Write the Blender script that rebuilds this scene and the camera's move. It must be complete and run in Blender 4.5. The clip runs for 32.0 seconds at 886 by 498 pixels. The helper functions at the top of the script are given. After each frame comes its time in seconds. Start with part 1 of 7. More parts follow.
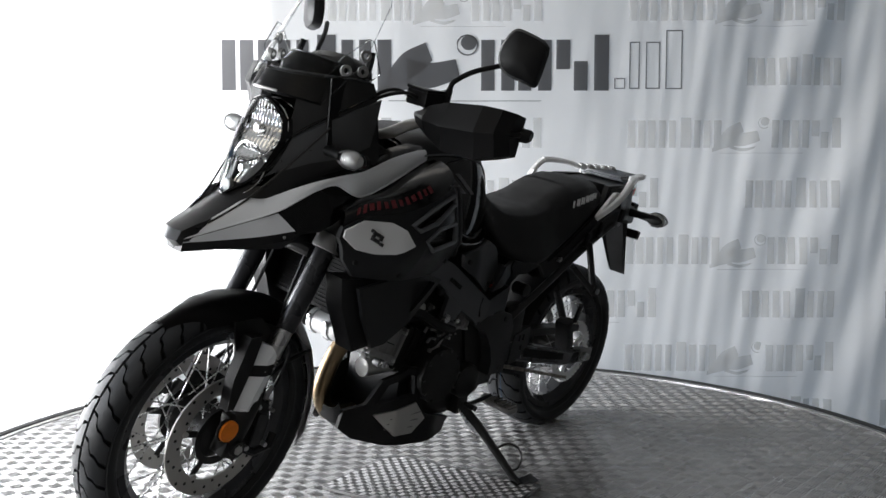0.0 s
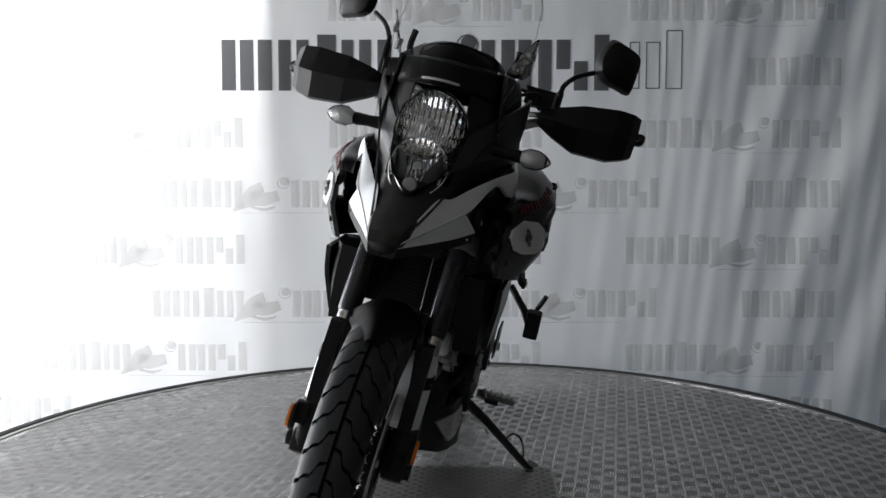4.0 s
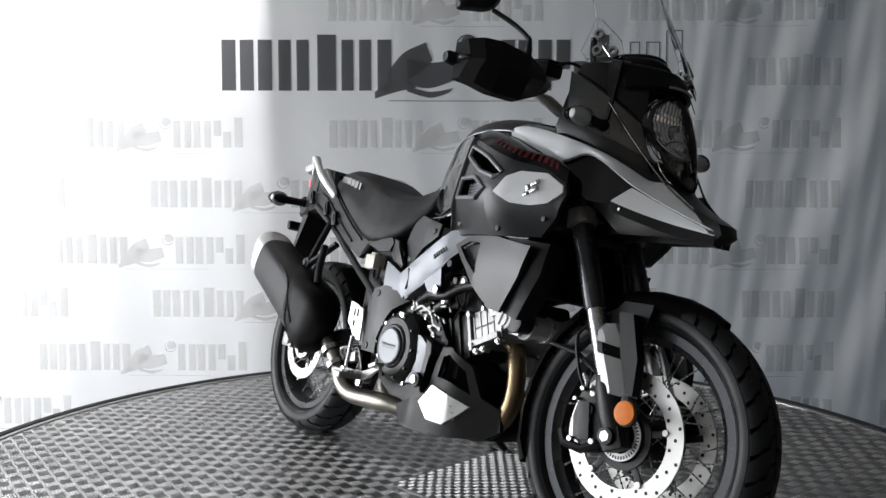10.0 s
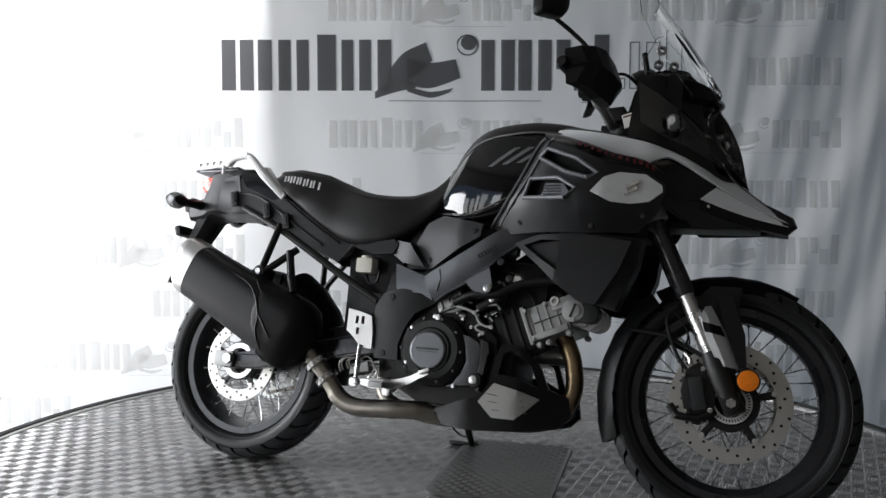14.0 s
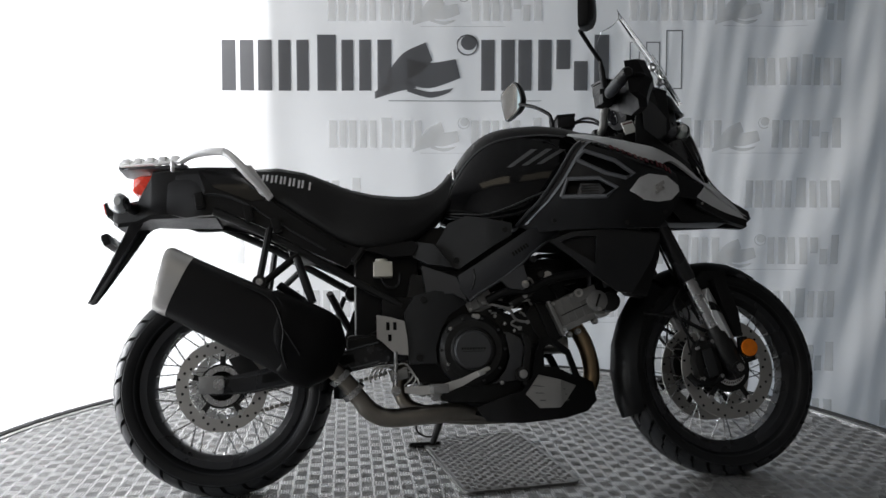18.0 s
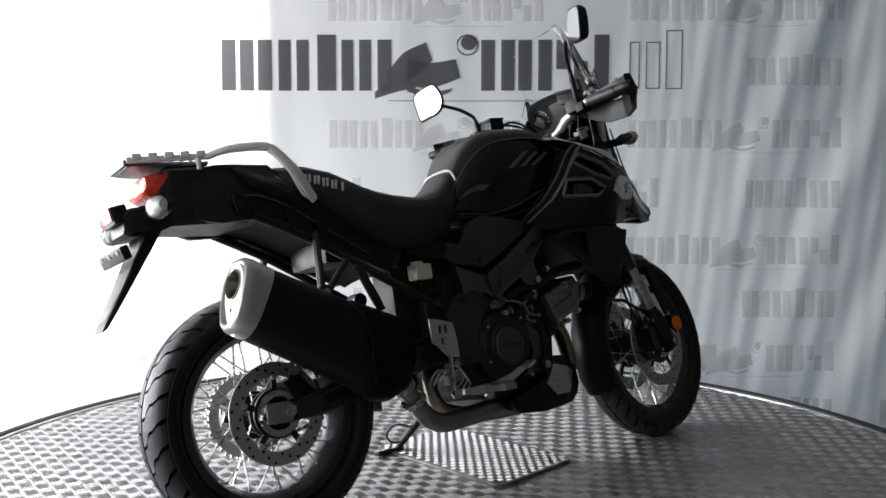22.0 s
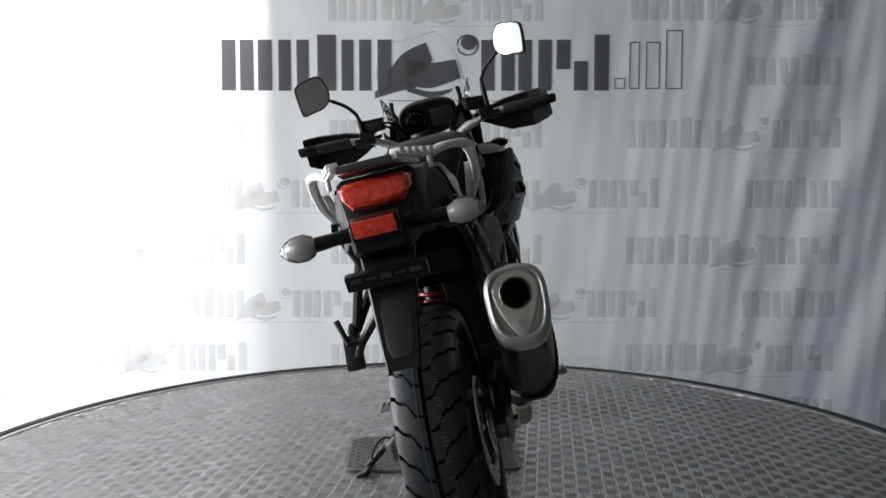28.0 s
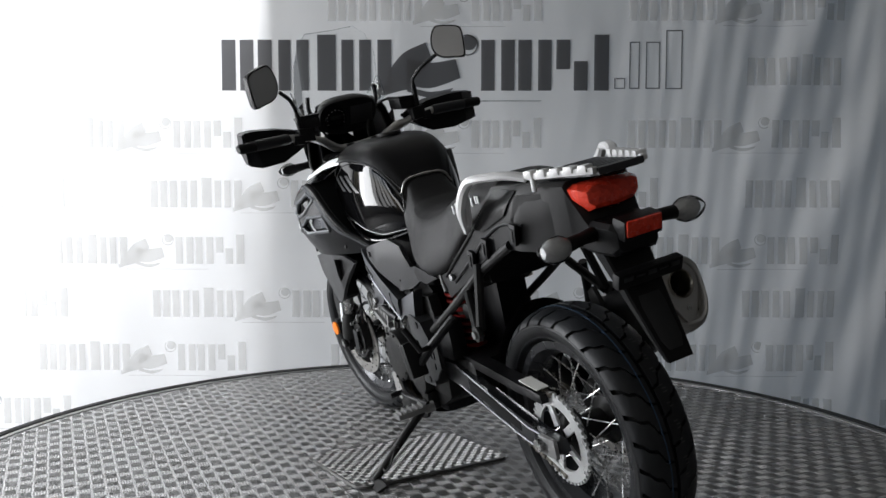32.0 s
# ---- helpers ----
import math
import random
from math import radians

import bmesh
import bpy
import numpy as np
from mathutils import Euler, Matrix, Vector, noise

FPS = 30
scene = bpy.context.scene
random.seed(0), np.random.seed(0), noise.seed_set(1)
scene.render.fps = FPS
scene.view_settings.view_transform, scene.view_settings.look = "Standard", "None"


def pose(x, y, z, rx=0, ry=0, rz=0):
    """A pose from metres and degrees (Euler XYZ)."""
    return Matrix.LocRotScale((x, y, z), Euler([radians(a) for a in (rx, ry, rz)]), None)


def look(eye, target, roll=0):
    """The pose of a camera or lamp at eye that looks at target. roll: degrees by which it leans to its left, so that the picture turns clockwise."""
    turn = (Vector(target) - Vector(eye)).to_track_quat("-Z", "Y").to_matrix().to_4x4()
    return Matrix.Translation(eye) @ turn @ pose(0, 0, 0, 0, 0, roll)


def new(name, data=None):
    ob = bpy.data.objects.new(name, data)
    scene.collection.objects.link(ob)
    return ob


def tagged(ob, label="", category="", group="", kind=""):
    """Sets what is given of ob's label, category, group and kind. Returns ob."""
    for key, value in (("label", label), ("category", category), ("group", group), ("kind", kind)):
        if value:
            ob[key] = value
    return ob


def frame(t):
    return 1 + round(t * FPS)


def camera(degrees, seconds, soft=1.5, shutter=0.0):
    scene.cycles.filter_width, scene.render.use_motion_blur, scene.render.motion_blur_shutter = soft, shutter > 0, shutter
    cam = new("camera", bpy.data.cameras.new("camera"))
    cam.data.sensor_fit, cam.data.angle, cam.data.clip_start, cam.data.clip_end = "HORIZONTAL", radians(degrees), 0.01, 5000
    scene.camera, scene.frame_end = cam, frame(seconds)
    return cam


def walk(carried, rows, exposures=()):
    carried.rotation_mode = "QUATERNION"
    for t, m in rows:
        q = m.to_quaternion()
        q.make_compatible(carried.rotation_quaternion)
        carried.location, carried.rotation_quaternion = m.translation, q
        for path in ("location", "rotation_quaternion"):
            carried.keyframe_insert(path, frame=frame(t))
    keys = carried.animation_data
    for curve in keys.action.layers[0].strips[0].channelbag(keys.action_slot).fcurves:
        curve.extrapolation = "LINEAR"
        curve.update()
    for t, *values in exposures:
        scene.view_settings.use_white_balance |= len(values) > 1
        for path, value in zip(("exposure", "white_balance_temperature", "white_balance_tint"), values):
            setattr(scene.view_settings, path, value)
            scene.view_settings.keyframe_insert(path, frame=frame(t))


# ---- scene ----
# ---- camera: stands still before the turntable ----
cam = camera(53.81, 32.0, soft=1.5)
VIEW = pose(0, -2.7106, 0.8962, 85.861, 0, 0.357)
walk(cam, [(0, VIEW), (32, VIEW)], exposures=[(0, 1.05), (1, 0.92), (2, 0.67), (3, 0.42), (6, 0.07), (9, 0.0), (11, 0.07), (14, 0.25), (17, 0.64), (20, 0.65), (22, 0.75), (25, 0.87), (28, 0.46), (29, 0.23), (30, 0.18), (32, 0.08)])

# ---- light ----
scene.view_settings.exposure = 0.0
world = bpy.data.worlds.new("sky")
scene.world = world
world.use_nodes = True
sky = world.node_tree.nodes.new("ShaderNodeTexSky")
sky.sky_type, sky.sun_disc = "NISHITA", False
sky.sun_elevation, sky.sun_rotation = radians(30), radians(200)
world.node_tree.links.new(sky.outputs[0], world.node_tree.nodes["Background"].inputs[0])
world.node_tree.nodes["Background"].inputs[1].default_value = 0.1


def area(name, m, sx, sy, watts, color):
    data = bpy.data.lights.new(name, "AREA")
    data.shape, data.size, data.size_y, data.energy, data.color = "RECTANGLE", sx, sy, watts, color
    ob = new(name, data)
    ob.matrix_world = m
    return ob


# daylight in the opening behind the cloth's left part (brighter towards the sky), in the west windows, the hall's warm
# lamps, and added fill lamps
EDGES = (-0.5, -0.1, 0.25, 0.6, 0.95, 1.3, 1.6, 1.9, 2.3, 2.9)
for z0, z1 in zip(EDGES, EDGES[1:]):
    z = (z0 + z1) / 2
    glow = float(np.interp(z, [-0.3, 0.2, 0.7, 1.15, 1.7, 2.4], [2.9, 3.6, 4.7, 6.0, 9.5, 22.0]))
    area("cloth_backlight", look((-2.3, 2.085, z), (-2.3, 0, z)), 2.6, z1 - z0, glow * 2.6 * (z1 - z0), (0.955, 0.968, 1.0))
# weak fill added behind the middle and right of the cloth; no window there
for x0, x1, low, high in ((-0.94, -0.2, 0.66, 0.36), (-0.2, 0.8, 0.50, 0.06), (0.8, 2.5, 0.44, 0.01)):
    for z0, z1, watts in ((-0.5, 1.2, low), (1.2, 2.9, high)):
        x, z = (x0 + x1) / 2, (z0 + z1) / 2
        area("cloth_backlight", look((x, 2.13, z), (x, 0, z)), x1 - x0, z1 - z0, watts * (x1 - x0) * (z1 - z0), (0.955, 0.965, 0.995))
area("west_window_light", look((-3.95, 0.60, 0.85), (0, 0.60, 0.85)), 1.4, 2.1, 155, (0.955, 0.968, 1.0))
for y, wide, z, high, watts in ((-0.32, 0.40, 0.75, 1.95, 9.0), (-0.85, 0.34, 0.75, 1.95, 6.5), (-1.30, 0.26, 0.95, 1.95, 7.0), (-1.80, 0.46, 1.10, 1.90, 9.0), (-2.94, 0.90, 1.10, 1.90, 29.0)):
    area("west_window_light", look((-3.95, y, z), (0, y, z)), wide, high, watts, (0.955, 0.968, 1.0))
for x, y, watts in ((-1.2, -3.9, 4.0), (1.7, -4.0, 1.6)):
    area("overhead_light", look((x, y, 3.05), (x, y, 0)), 2.2, 1.0, watts, (1.0, 0.87, 0.66))
# extra lamp added above the cloth only to brighten it
area("overhead_light", look((-0.6, 1.2, 3.1), (-0.6, 1.6, 0)), 3.0, 0.3, 2, (1.0, 0.93, 0.85))


# ---- materials ----
def mat(name, color, rough=0.5, metal=0.0, var=0.15, scale=9.0, bump=0.02, bscale=350.0, coat=0.0, rvar=0.12, spec=0.5):
    m = bpy.data.materials.new(name)
    m.use_nodes = True
    n, l = m.node_tree.nodes, m.node_tree.links
    b = n["Principled BSDF"]
    tc = n.new("ShaderNodeTexCoord")
    big = n.new("ShaderNodeTexNoise")
    big.inputs["Scale"].default_value, big.inputs["Detail"].default_value = scale, 6
    fine = n.new("ShaderNodeTexNoise")
    fine.inputs["Scale"].default_value, fine.inputs["Detail"].default_value = bscale, 3
    l.new(tc.outputs["Object"], big.inputs["Vector"])
    l.new(tc.outputs["Object"], fine.inputs["Vector"])
    mix = n.new("ShaderNodeMix")
    mix.data_type = "RGBA"
    lo = [max(0, c * (1 - var)) for c in color]
    hi = [min(1, c * (1 + var)) for c in color]
    mix.inputs["A"].default_value, mix.inputs["B"].default_value = (*lo, 1), (*hi, 1)
    l.new(big.outputs["Fac"], mix.inputs["Factor"])
    l.new(mix.outputs["Result"], b.inputs["Base Color"])
    rr = n.new("ShaderNodeMapRange")
    rr.inputs["To Min"].default_value, rr.inputs["To Max"].default_value = max(0.02, rough - rvar), min(1, rough + rvar)
    l.new(big.outputs["Fac"], rr.inputs["Value"])
    l.new(rr.outputs["Result"], b.inputs["Roughness"])
    b.inputs["Metallic"].default_value = metal
    b.inputs["Coat Weight"].default_value = coat
    b.inputs["Coat Roughness"].default_value = 0.05
    b.inputs["Specular IOR Level"].default_value = spec
    if bump:
        bp = n.new("ShaderNodeBump")
        bp.inputs["Strength"].default_value, bp.inputs["Distance"].default_value = bump * 10, 0.001
        l.new(fine.outputs["Fac"], bp.inputs["Height"])
        l.new(bp.outputs["Normal"], b.inputs["Normal"])
    return m


def glass(name, color, gloss=0.08, ior=1.45):
    """A thin clear sheet: see-through, with a surface reflection."""
    m = bpy.data.materials.new(name)
    m.use_nodes = True
    n, l = m.node_tree.nodes, m.node_tree.links
    n.remove(n["Principled BSDF"])
    t = n.new("ShaderNodeBsdfTransparent")
    t.inputs[0].default_value = (*color, 1)
    g = n.new("ShaderNodeBsdfGlossy")
    g.inputs["Roughness"].default_value = gloss
    f = n.new("ShaderNodeFresnel")
    f.inputs[0].default_value = ior
    mx = n.new("ShaderNodeMixShader")
    l.new(f.outputs[0], mx.inputs[0])
    l.new(t.outputs[0], mx.inputs[1])
    l.new(g.outputs[0], mx.inputs[2])
    l.new(mx.outputs[0], n["Material Output"].inputs[0])
    return m


def cloth(name, color, sheer, clear=0.0):
    """Thin woven polyester that lets light through."""
    m = bpy.data.materials.new(name)
    m.use_nodes = True
    n, l = m.node_tree.nodes, m.node_tree.links
    n.remove(n["Principled BSDF"])
    tc = n.new("ShaderNodeTexCoord")
    no = n.new("ShaderNodeTexNoise")
    no.inputs["Scale"].default_value, no.inputs["Detail"].default_value = 2.2, 8
    l.new(tc.outputs["Object"], no.inputs["Vector"])
    wv = n.new("ShaderNodeTexNoise")
    wv.inputs["Scale"].default_value = 600
    l.new(tc.outputs["Object"], wv.inputs["Vector"])
    mix = n.new("ShaderNodeMix")
    mix.data_type = "RGBA"
    mix.inputs["A"].default_value = (*[c * 0.93 for c in color], 1)
    mix.inputs["B"].default_value = (*[min(1, c * 1.05) for c in color], 1)
    l.new(no.outputs["Fac"], mix.inputs["Factor"])
    bp = n.new("ShaderNodeBump")
    bp.inputs["Strength"].default_value, bp.inputs["Distance"].default_value = 0.25, 0.001
    l.new(wv.outputs["Fac"], bp.inputs["Height"])
    d, t = n.new("ShaderNodeBsdfDiffuse"), n.new("ShaderNodeBsdfTranslucent")
    mx = n.new("ShaderNodeMixShader")
    mx.inputs[0].default_value = sheer
    for s in (d, t):
        l.new(mix.outputs["Result"], s.inputs[0])
        l.new(bp.outputs["Normal"], s.inputs["Normal"])
    l.new(d.outputs[0], mx.inputs[1])
    l.new(t.outputs[0], mx.inputs[2])
    ink = n.new("ShaderNodeMixShader")
    ink.inputs[0].default_value = clear
    l.new(mx.outputs[0], ink.inputs[1])
    l.new(n.new("ShaderNodeBsdfTransparent").outputs[0], ink.inputs[2])
    l.new((ink if clear else mx).outputs[0], n["Material Output"].inputs[0])
    return m


M_CLOTH = cloth("banner_cloth", (0.80, 0.80, 0.80), 0.35)
M_PRINT = cloth("dark_print", (0.20, 0.20, 0.205), 0.70)
M_PALE = cloth("pale_print", (0.74, 0.735, 0.72), 0.70, clear=0.45)
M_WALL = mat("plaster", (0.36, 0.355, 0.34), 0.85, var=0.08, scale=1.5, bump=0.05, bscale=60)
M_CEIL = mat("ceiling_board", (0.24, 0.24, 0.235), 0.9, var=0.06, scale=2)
# walls out of view: their dark colours stand in for a dimly lit hall
M_DIM_SOUTH = mat("dim_south_wall", (0.23, 0.228, 0.225), 0.8, var=0.15, scale=1.5, bump=0.05, bscale=60)
M_DIM_EAST = mat("dim_east_wall", (0.10, 0.099, 0.097), 0.85, var=0.15, scale=1.5, bump=0.05, bscale=60)
M_DIM_NORTH = mat("dim_north_wall", (0.045, 0.044, 0.043), 0.9, var=0.2, scale=2, bump=0.05, bscale=60)
M_CONC = mat("concrete", (0.14, 0.135, 0.13), 0.7, var=0.2, scale=2, bump=0.05, bscale=80)
M_BARS = mat("tread_bar_metal", (0.40, 0.398, 0.394), 0.27, 0.7, var=0.12, scale=5, bump=0.03, bscale=500, rvar=0.1)
M_TREAD = mat("tread_plate", (0.60, 0.598, 0.592), 0.25, 0.55, var=0.14, scale=5, bump=0.03, bscale=500, rvar=0.08)
M_PAD = mat("pad_plate", (0.22, 0.218, 0.215), 0.40, 1.0, var=0.15, scale=12, bump=0.03, bscale=500)
M_EDGE = mat("edge_rubber", (0.02, 0.02, 0.02), 0.6, var=0.3)
M_STRIP = mat("edge_strip", (0.5, 0.5, 0.5), 0.35, 1.0, var=0.1)
M_BLACK = mat("black_plastic", (0.0065, 0.0065, 0.0072), 0.42, var=0.25, scale=14, bump=0.03, bscale=900, spec=0.24)
M_GREY = mat("matt_dark_grey", (0.0115, 0.0120, 0.0132), 0.36, var=0.12, scale=10, bump=0.010, bscale=1200, spec=0.3)
M_VENT = mat("vent_frame_grey", (0.13, 0.136, 0.146), 0.40, 0.3, var=0.1, scale=10, bump=0.010, bscale=1200)
M_GLOSS = mat("gloss_black", (0.004, 0.004, 0.0045), 0.06, var=0.2, bump=0, coat=0.0, rvar=0.02, spec=0.4)
M_COVERGREY = mat("matt_cover_grey", (0.020, 0.021, 0.0228), 0.46, var=0.12, scale=10, bump=0.02, bscale=1200, spec=0.4)
M_FLANK = mat("flank_satin", (0.03, 0.031, 0.033), 0.30, var=0.1, scale=10, bump=0.01, bscale=1200, spec=0.8)
M_SILVER = mat("silver_paint", (0.80, 0.82, 0.84), 0.42, 0.25, var=0.05, bump=0.01, bscale=2500, coat=0.15, rvar=0.06)
M_WHITE = mat("white_decal", (0.72, 0.73, 0.74), 0.3, var=0.04, bump=0)
M_STRIPE = mat("grey_decal", (0.10, 0.10, 0.105), 0.25, var=0.1, bump=0)
M_RED = mat("red_script", (0.11, 0.006, 0.010), 0.4, var=0.1, bump=0)
M_RUBBER = mat("tyre_rubber", (0.0125, 0.0138, 0.016), 0.5, var=0.25, scale=20, bump=0.03, bscale=600, spec=0.45)
M_SIDEWALL = mat("sidewall_rubber", (0.008, 0.0085, 0.0095), 0.45, var=0.25, scale=20, bump=0.02, bscale=600, spec=0.3)
# near-black: tyre grooves, gaps and hollows have their shade put in by this colour
M_NEAR_BLACK = mat("near_black", (0.006, 0.006, 0.006), 0.8, var=0.25, scale=20, bump=0.03, bscale=600, spec=0.2)
M_BLUELINE = mat("blue_tyre_line", (0.028, 0.060, 0.11), 0.7, var=0.3, scale=60, bump=0)
M_NOSE = mat("nose_plastic", (0.0065, 0.0065, 0.007), 0.33, var=0.2, scale=14, bump=0.015, bscale=900, spec=0.45)
M_SATINBLACK = mat("satin_black", (0.005, 0.005, 0.0055), 0.2, var=0.2, bump=0, spec=0.35)
M_CHALK = mat("tyre_marking", (0.07, 0.07, 0.072), 0.8, var=0.3, bump=0)
M_RIM = mat("rim_black", (0.025, 0.026, 0.029), 0.28, 0.3, var=0.2, bump=0.0)
M_STEEL = mat("bright_steel", (0.5, 0.5, 0.5), 0.28, 1.0, var=0.08, scale=30, bump=0.01)
M_DISC = mat("brake_steel", (0.48, 0.47, 0.45), 0.42, 0.9, var=0.1, scale=40, bump=0.02, bscale=900)
M_ALLOY = mat("cast_alloy", (0.27, 0.27, 0.267), 0.46, 0.65, var=0.2, scale=25, bump=0.04, bscale=400)
M_FRAME = mat("frame_alloy", (0.12, 0.124, 0.133), 0.42, 1.0, var=0.12, scale=15, bump=0.02)
M_ENGINE = mat("engine_black", (0.008, 0.008, 0.008), 0.45, 0.0, var=0.3, scale=25, bump=0.05, bscale=300, spec=0.35)
M_COVER = mat("engine_cover_grey", (0.05, 0.05, 0.052), 0.4, 0.5, var=0.15, scale=25, bump=0.03)
M_CAP = mat("cover_metal_grey", (0.105, 0.108, 0.114), 0.38, 0.9, var=0.12, scale=25, bump=0.02)
M_PIPE = mat("heated_steel", (0.26, 0.19, 0.115), 0.34, 1.0, var=0.4, scale=14, bump=0.02)
M_PIPE2 = mat("dull_steel", (0.27, 0.25, 0.22), 0.38, 1.0, var=0.3, scale=18, bump=0.02)
M_SATIN = mat("satin_alloy", (0.54, 0.535, 0.52), 0.38, 0.8, var=0.06, scale=15, bump=0.02, bscale=1500)
M_RACK = mat("rack_alloy", (0.82, 0.82, 0.82), 0.36, 0.15, var=0.1, scale=15, bump=0.03)
M_SEAT = mat("seat_vinyl", (0.008, 0.008, 0.0085), 0.55, var=0.2, scale=20, bump=0.06, bscale=1100, spec=0.35)
M_SEAT2 = mat("seat_top_vinyl", (0.016, 0.016, 0.017), 0.6, var=0.2, scale=20, bump=0.06, bscale=1100, spec=0.35)
M_REDLENS = mat("red_lens", (1.0, 0.06, 0.03), 0.25, 0.0, var=0.3, scale=70, bump=0.16, bscale=95, coat=0.6, spec=0.4)
tree = M_REDLENS.node_tree
cells = tree.nodes.new("ShaderNodeTexVoronoi")
cells.inputs["Scale"].default_value = 85
tree.links.new(tree.nodes["Texture Coordinate"].outputs["Object"], cells.inputs["Vector"])
tree.links.new(cells.outputs["Distance"], tree.nodes["Bump"].inputs["Height"])
tree.links.new(cells.outputs["Color"], tree.nodes["Mix"].inputs["Factor"])
M_FROST = mat("frosted_lens_inside", (0.74, 0.74, 0.73), 0.22, 0.35, var=0.1, scale=60, bump=0.25, bscale=160)
M_SPROCKET = mat("polished_sprocket", (0.74, 0.75, 0.75), 0.30, 0.6, var=0.1, scale=30, bump=0.01)
M_AMBER = mat("amber_lens", (0.80, 0.20, 0.01), 0.35, var=0.2, scale=60, bump=0.06, bscale=300, spec=0.25)
M_LENS = glass("clear_lens", (0.93, 0.94, 0.95), 0.05)
M_SCREEN = glass("clear_screen", (0.97, 0.975, 0.975), 0.02, 1.13)
M_MIRROR = mat("mirror_glass", (0.9, 0.9, 0.9), 0.03, 1.0, var=0.01, bump=0, rvar=0.0)
M_CHROME = mat("chrome_reflector", (0.96, 0.96, 0.95), 0.07, 1.0, var=0.05, bump=0, rvar=0.03)
M_SPRING = mat("red_spring", (0.22, 0.012, 0.010), 0.35, var=0.1, bump=0)
M_RESERV = mat("fluid_reservoir", (0.62, 0.60, 0.52), 0.4, var=0.08, bump=0)
M_STICKER = mat("paper_label", (0.75, 0.74, 0.7), 0.5, var=0.05, bump=0)


# ---- mesh tools ----
def part(name, bm, material, parent=None, label="", flat=0.6, kind=""):
    bmesh.ops.recalc_face_normals(bm, faces=bm.faces)
    for f in bm.faces:
        f.smooth = True
    for e in bm.edges:
        if len(e.link_faces) == 2 and e.calc_face_angle(0) > flat:
            e.smooth = False
    me = bpy.data.meshes.new(name)
    bm.to_mesh(me)
    bm.free()
    me.materials.append(material)
    ob = new(name, me)
    ob.parent = parent
    tagged(ob, label=label, kind=kind)
    return ob


def shared(name, me, parent, m):
    ob = new(name, me)
    ob.parent = parent
    ob.matrix_basis = m
    return ob


def spline(pts, n):
    """n points of a smooth curve through pts."""
    p = [Vector(q) for q in pts]
    out = []
    for i in range(n):
        u = i / (n - 1) * (len(p) - 1)
        k = min(int(u), len(p) - 2)
        t = u - k
        a, b, c, d = p[max(k - 1, 0)], p[k], p[k + 1], p[min(k + 2, len(p) - 1)]
        out.append(0.5 * (2 * b + (c - a) * t + (2 * a - 5 * b + 4 * c - d) * t * t + (3 * b - a - 3 * c + d) * t ** 3))
    return out


def loft(bm, rings, cap=True, closed=True):
    rows = [[bm.verts.new(p) for p in r] for r in rings]
    n = len(rows[0])
    for a, b in zip(rows, rows[1:]):
        for i in range(n if closed else n - 1):
            j = (i + 1) % n
            bm.faces.new((a[i], a[j], b[j], b[i]))
    if cap and closed:
        bm.faces.new(rows[0][::-1])
        bm.faces.new(rows[-1])
    return bm


def tube(bm, pts, r, seg=10, squash=1.0):
    pts = [Vector(p) for p in pts]
    rs = r if isinstance(r, (list, tuple)) else [r] * len(pts)
    rings, up = [], None
    for i, p in enumerate(pts):
        d = (pts[min(i + 1, len(pts) - 1)] - pts[max(i - 1, 0)]).normalized()
        if up is None:
            up = Vector((0, 0, 1)) if abs(d.z) < 0.9 else Vector((1, 0, 0))
        side = d.cross(up).normalized()
        up = side.cross(d).normalized()
        rings.append([p + (side * math.cos(a) * squash + up * math.sin(a)) * rs[i] for a in (2 * math.pi * k / seg for k in range(seg))])
    return loft(bm, rings)


def box(bm, c, s, m=None, bev=0.0):
    out = bmesh.ops.create_cube(bm, size=1.0, matrix=Matrix.Translation(c) @ (m or Matrix()) @ Matrix.Diagonal((*s, 1)))
    if bev:
        es = list({e for v in out["verts"] for e in v.link_edges})
        bmesh.ops.bevel(bm, geom=es, offset=bev, segments=2, profile=0.7, affect="EDGES")
    return bm


def lathe(bm, prof, seg=48, m=None, closed=True):
    """Turns (radius, offset) pairs round the y axis."""
    m = m or Matrix()
    rings = []
    for k in range(seg):
        a = 2 * math.pi * k / seg
        rings.append([m @ Vector((r * math.cos(a), y, r * math.sin(a))) for r, y in prof])
    rows = [[bm.verts.new(p) for p in r] for r in rings]
    n = len(prof)
    for k in range(seg):
        a, b = rows[k], rows[(k + 1) % seg]
        for i in range(n if closed else n - 1):
            j = (i + 1) % n
            bm.faces.new((a[i], a[j], b[j], b[i]))
    return bm


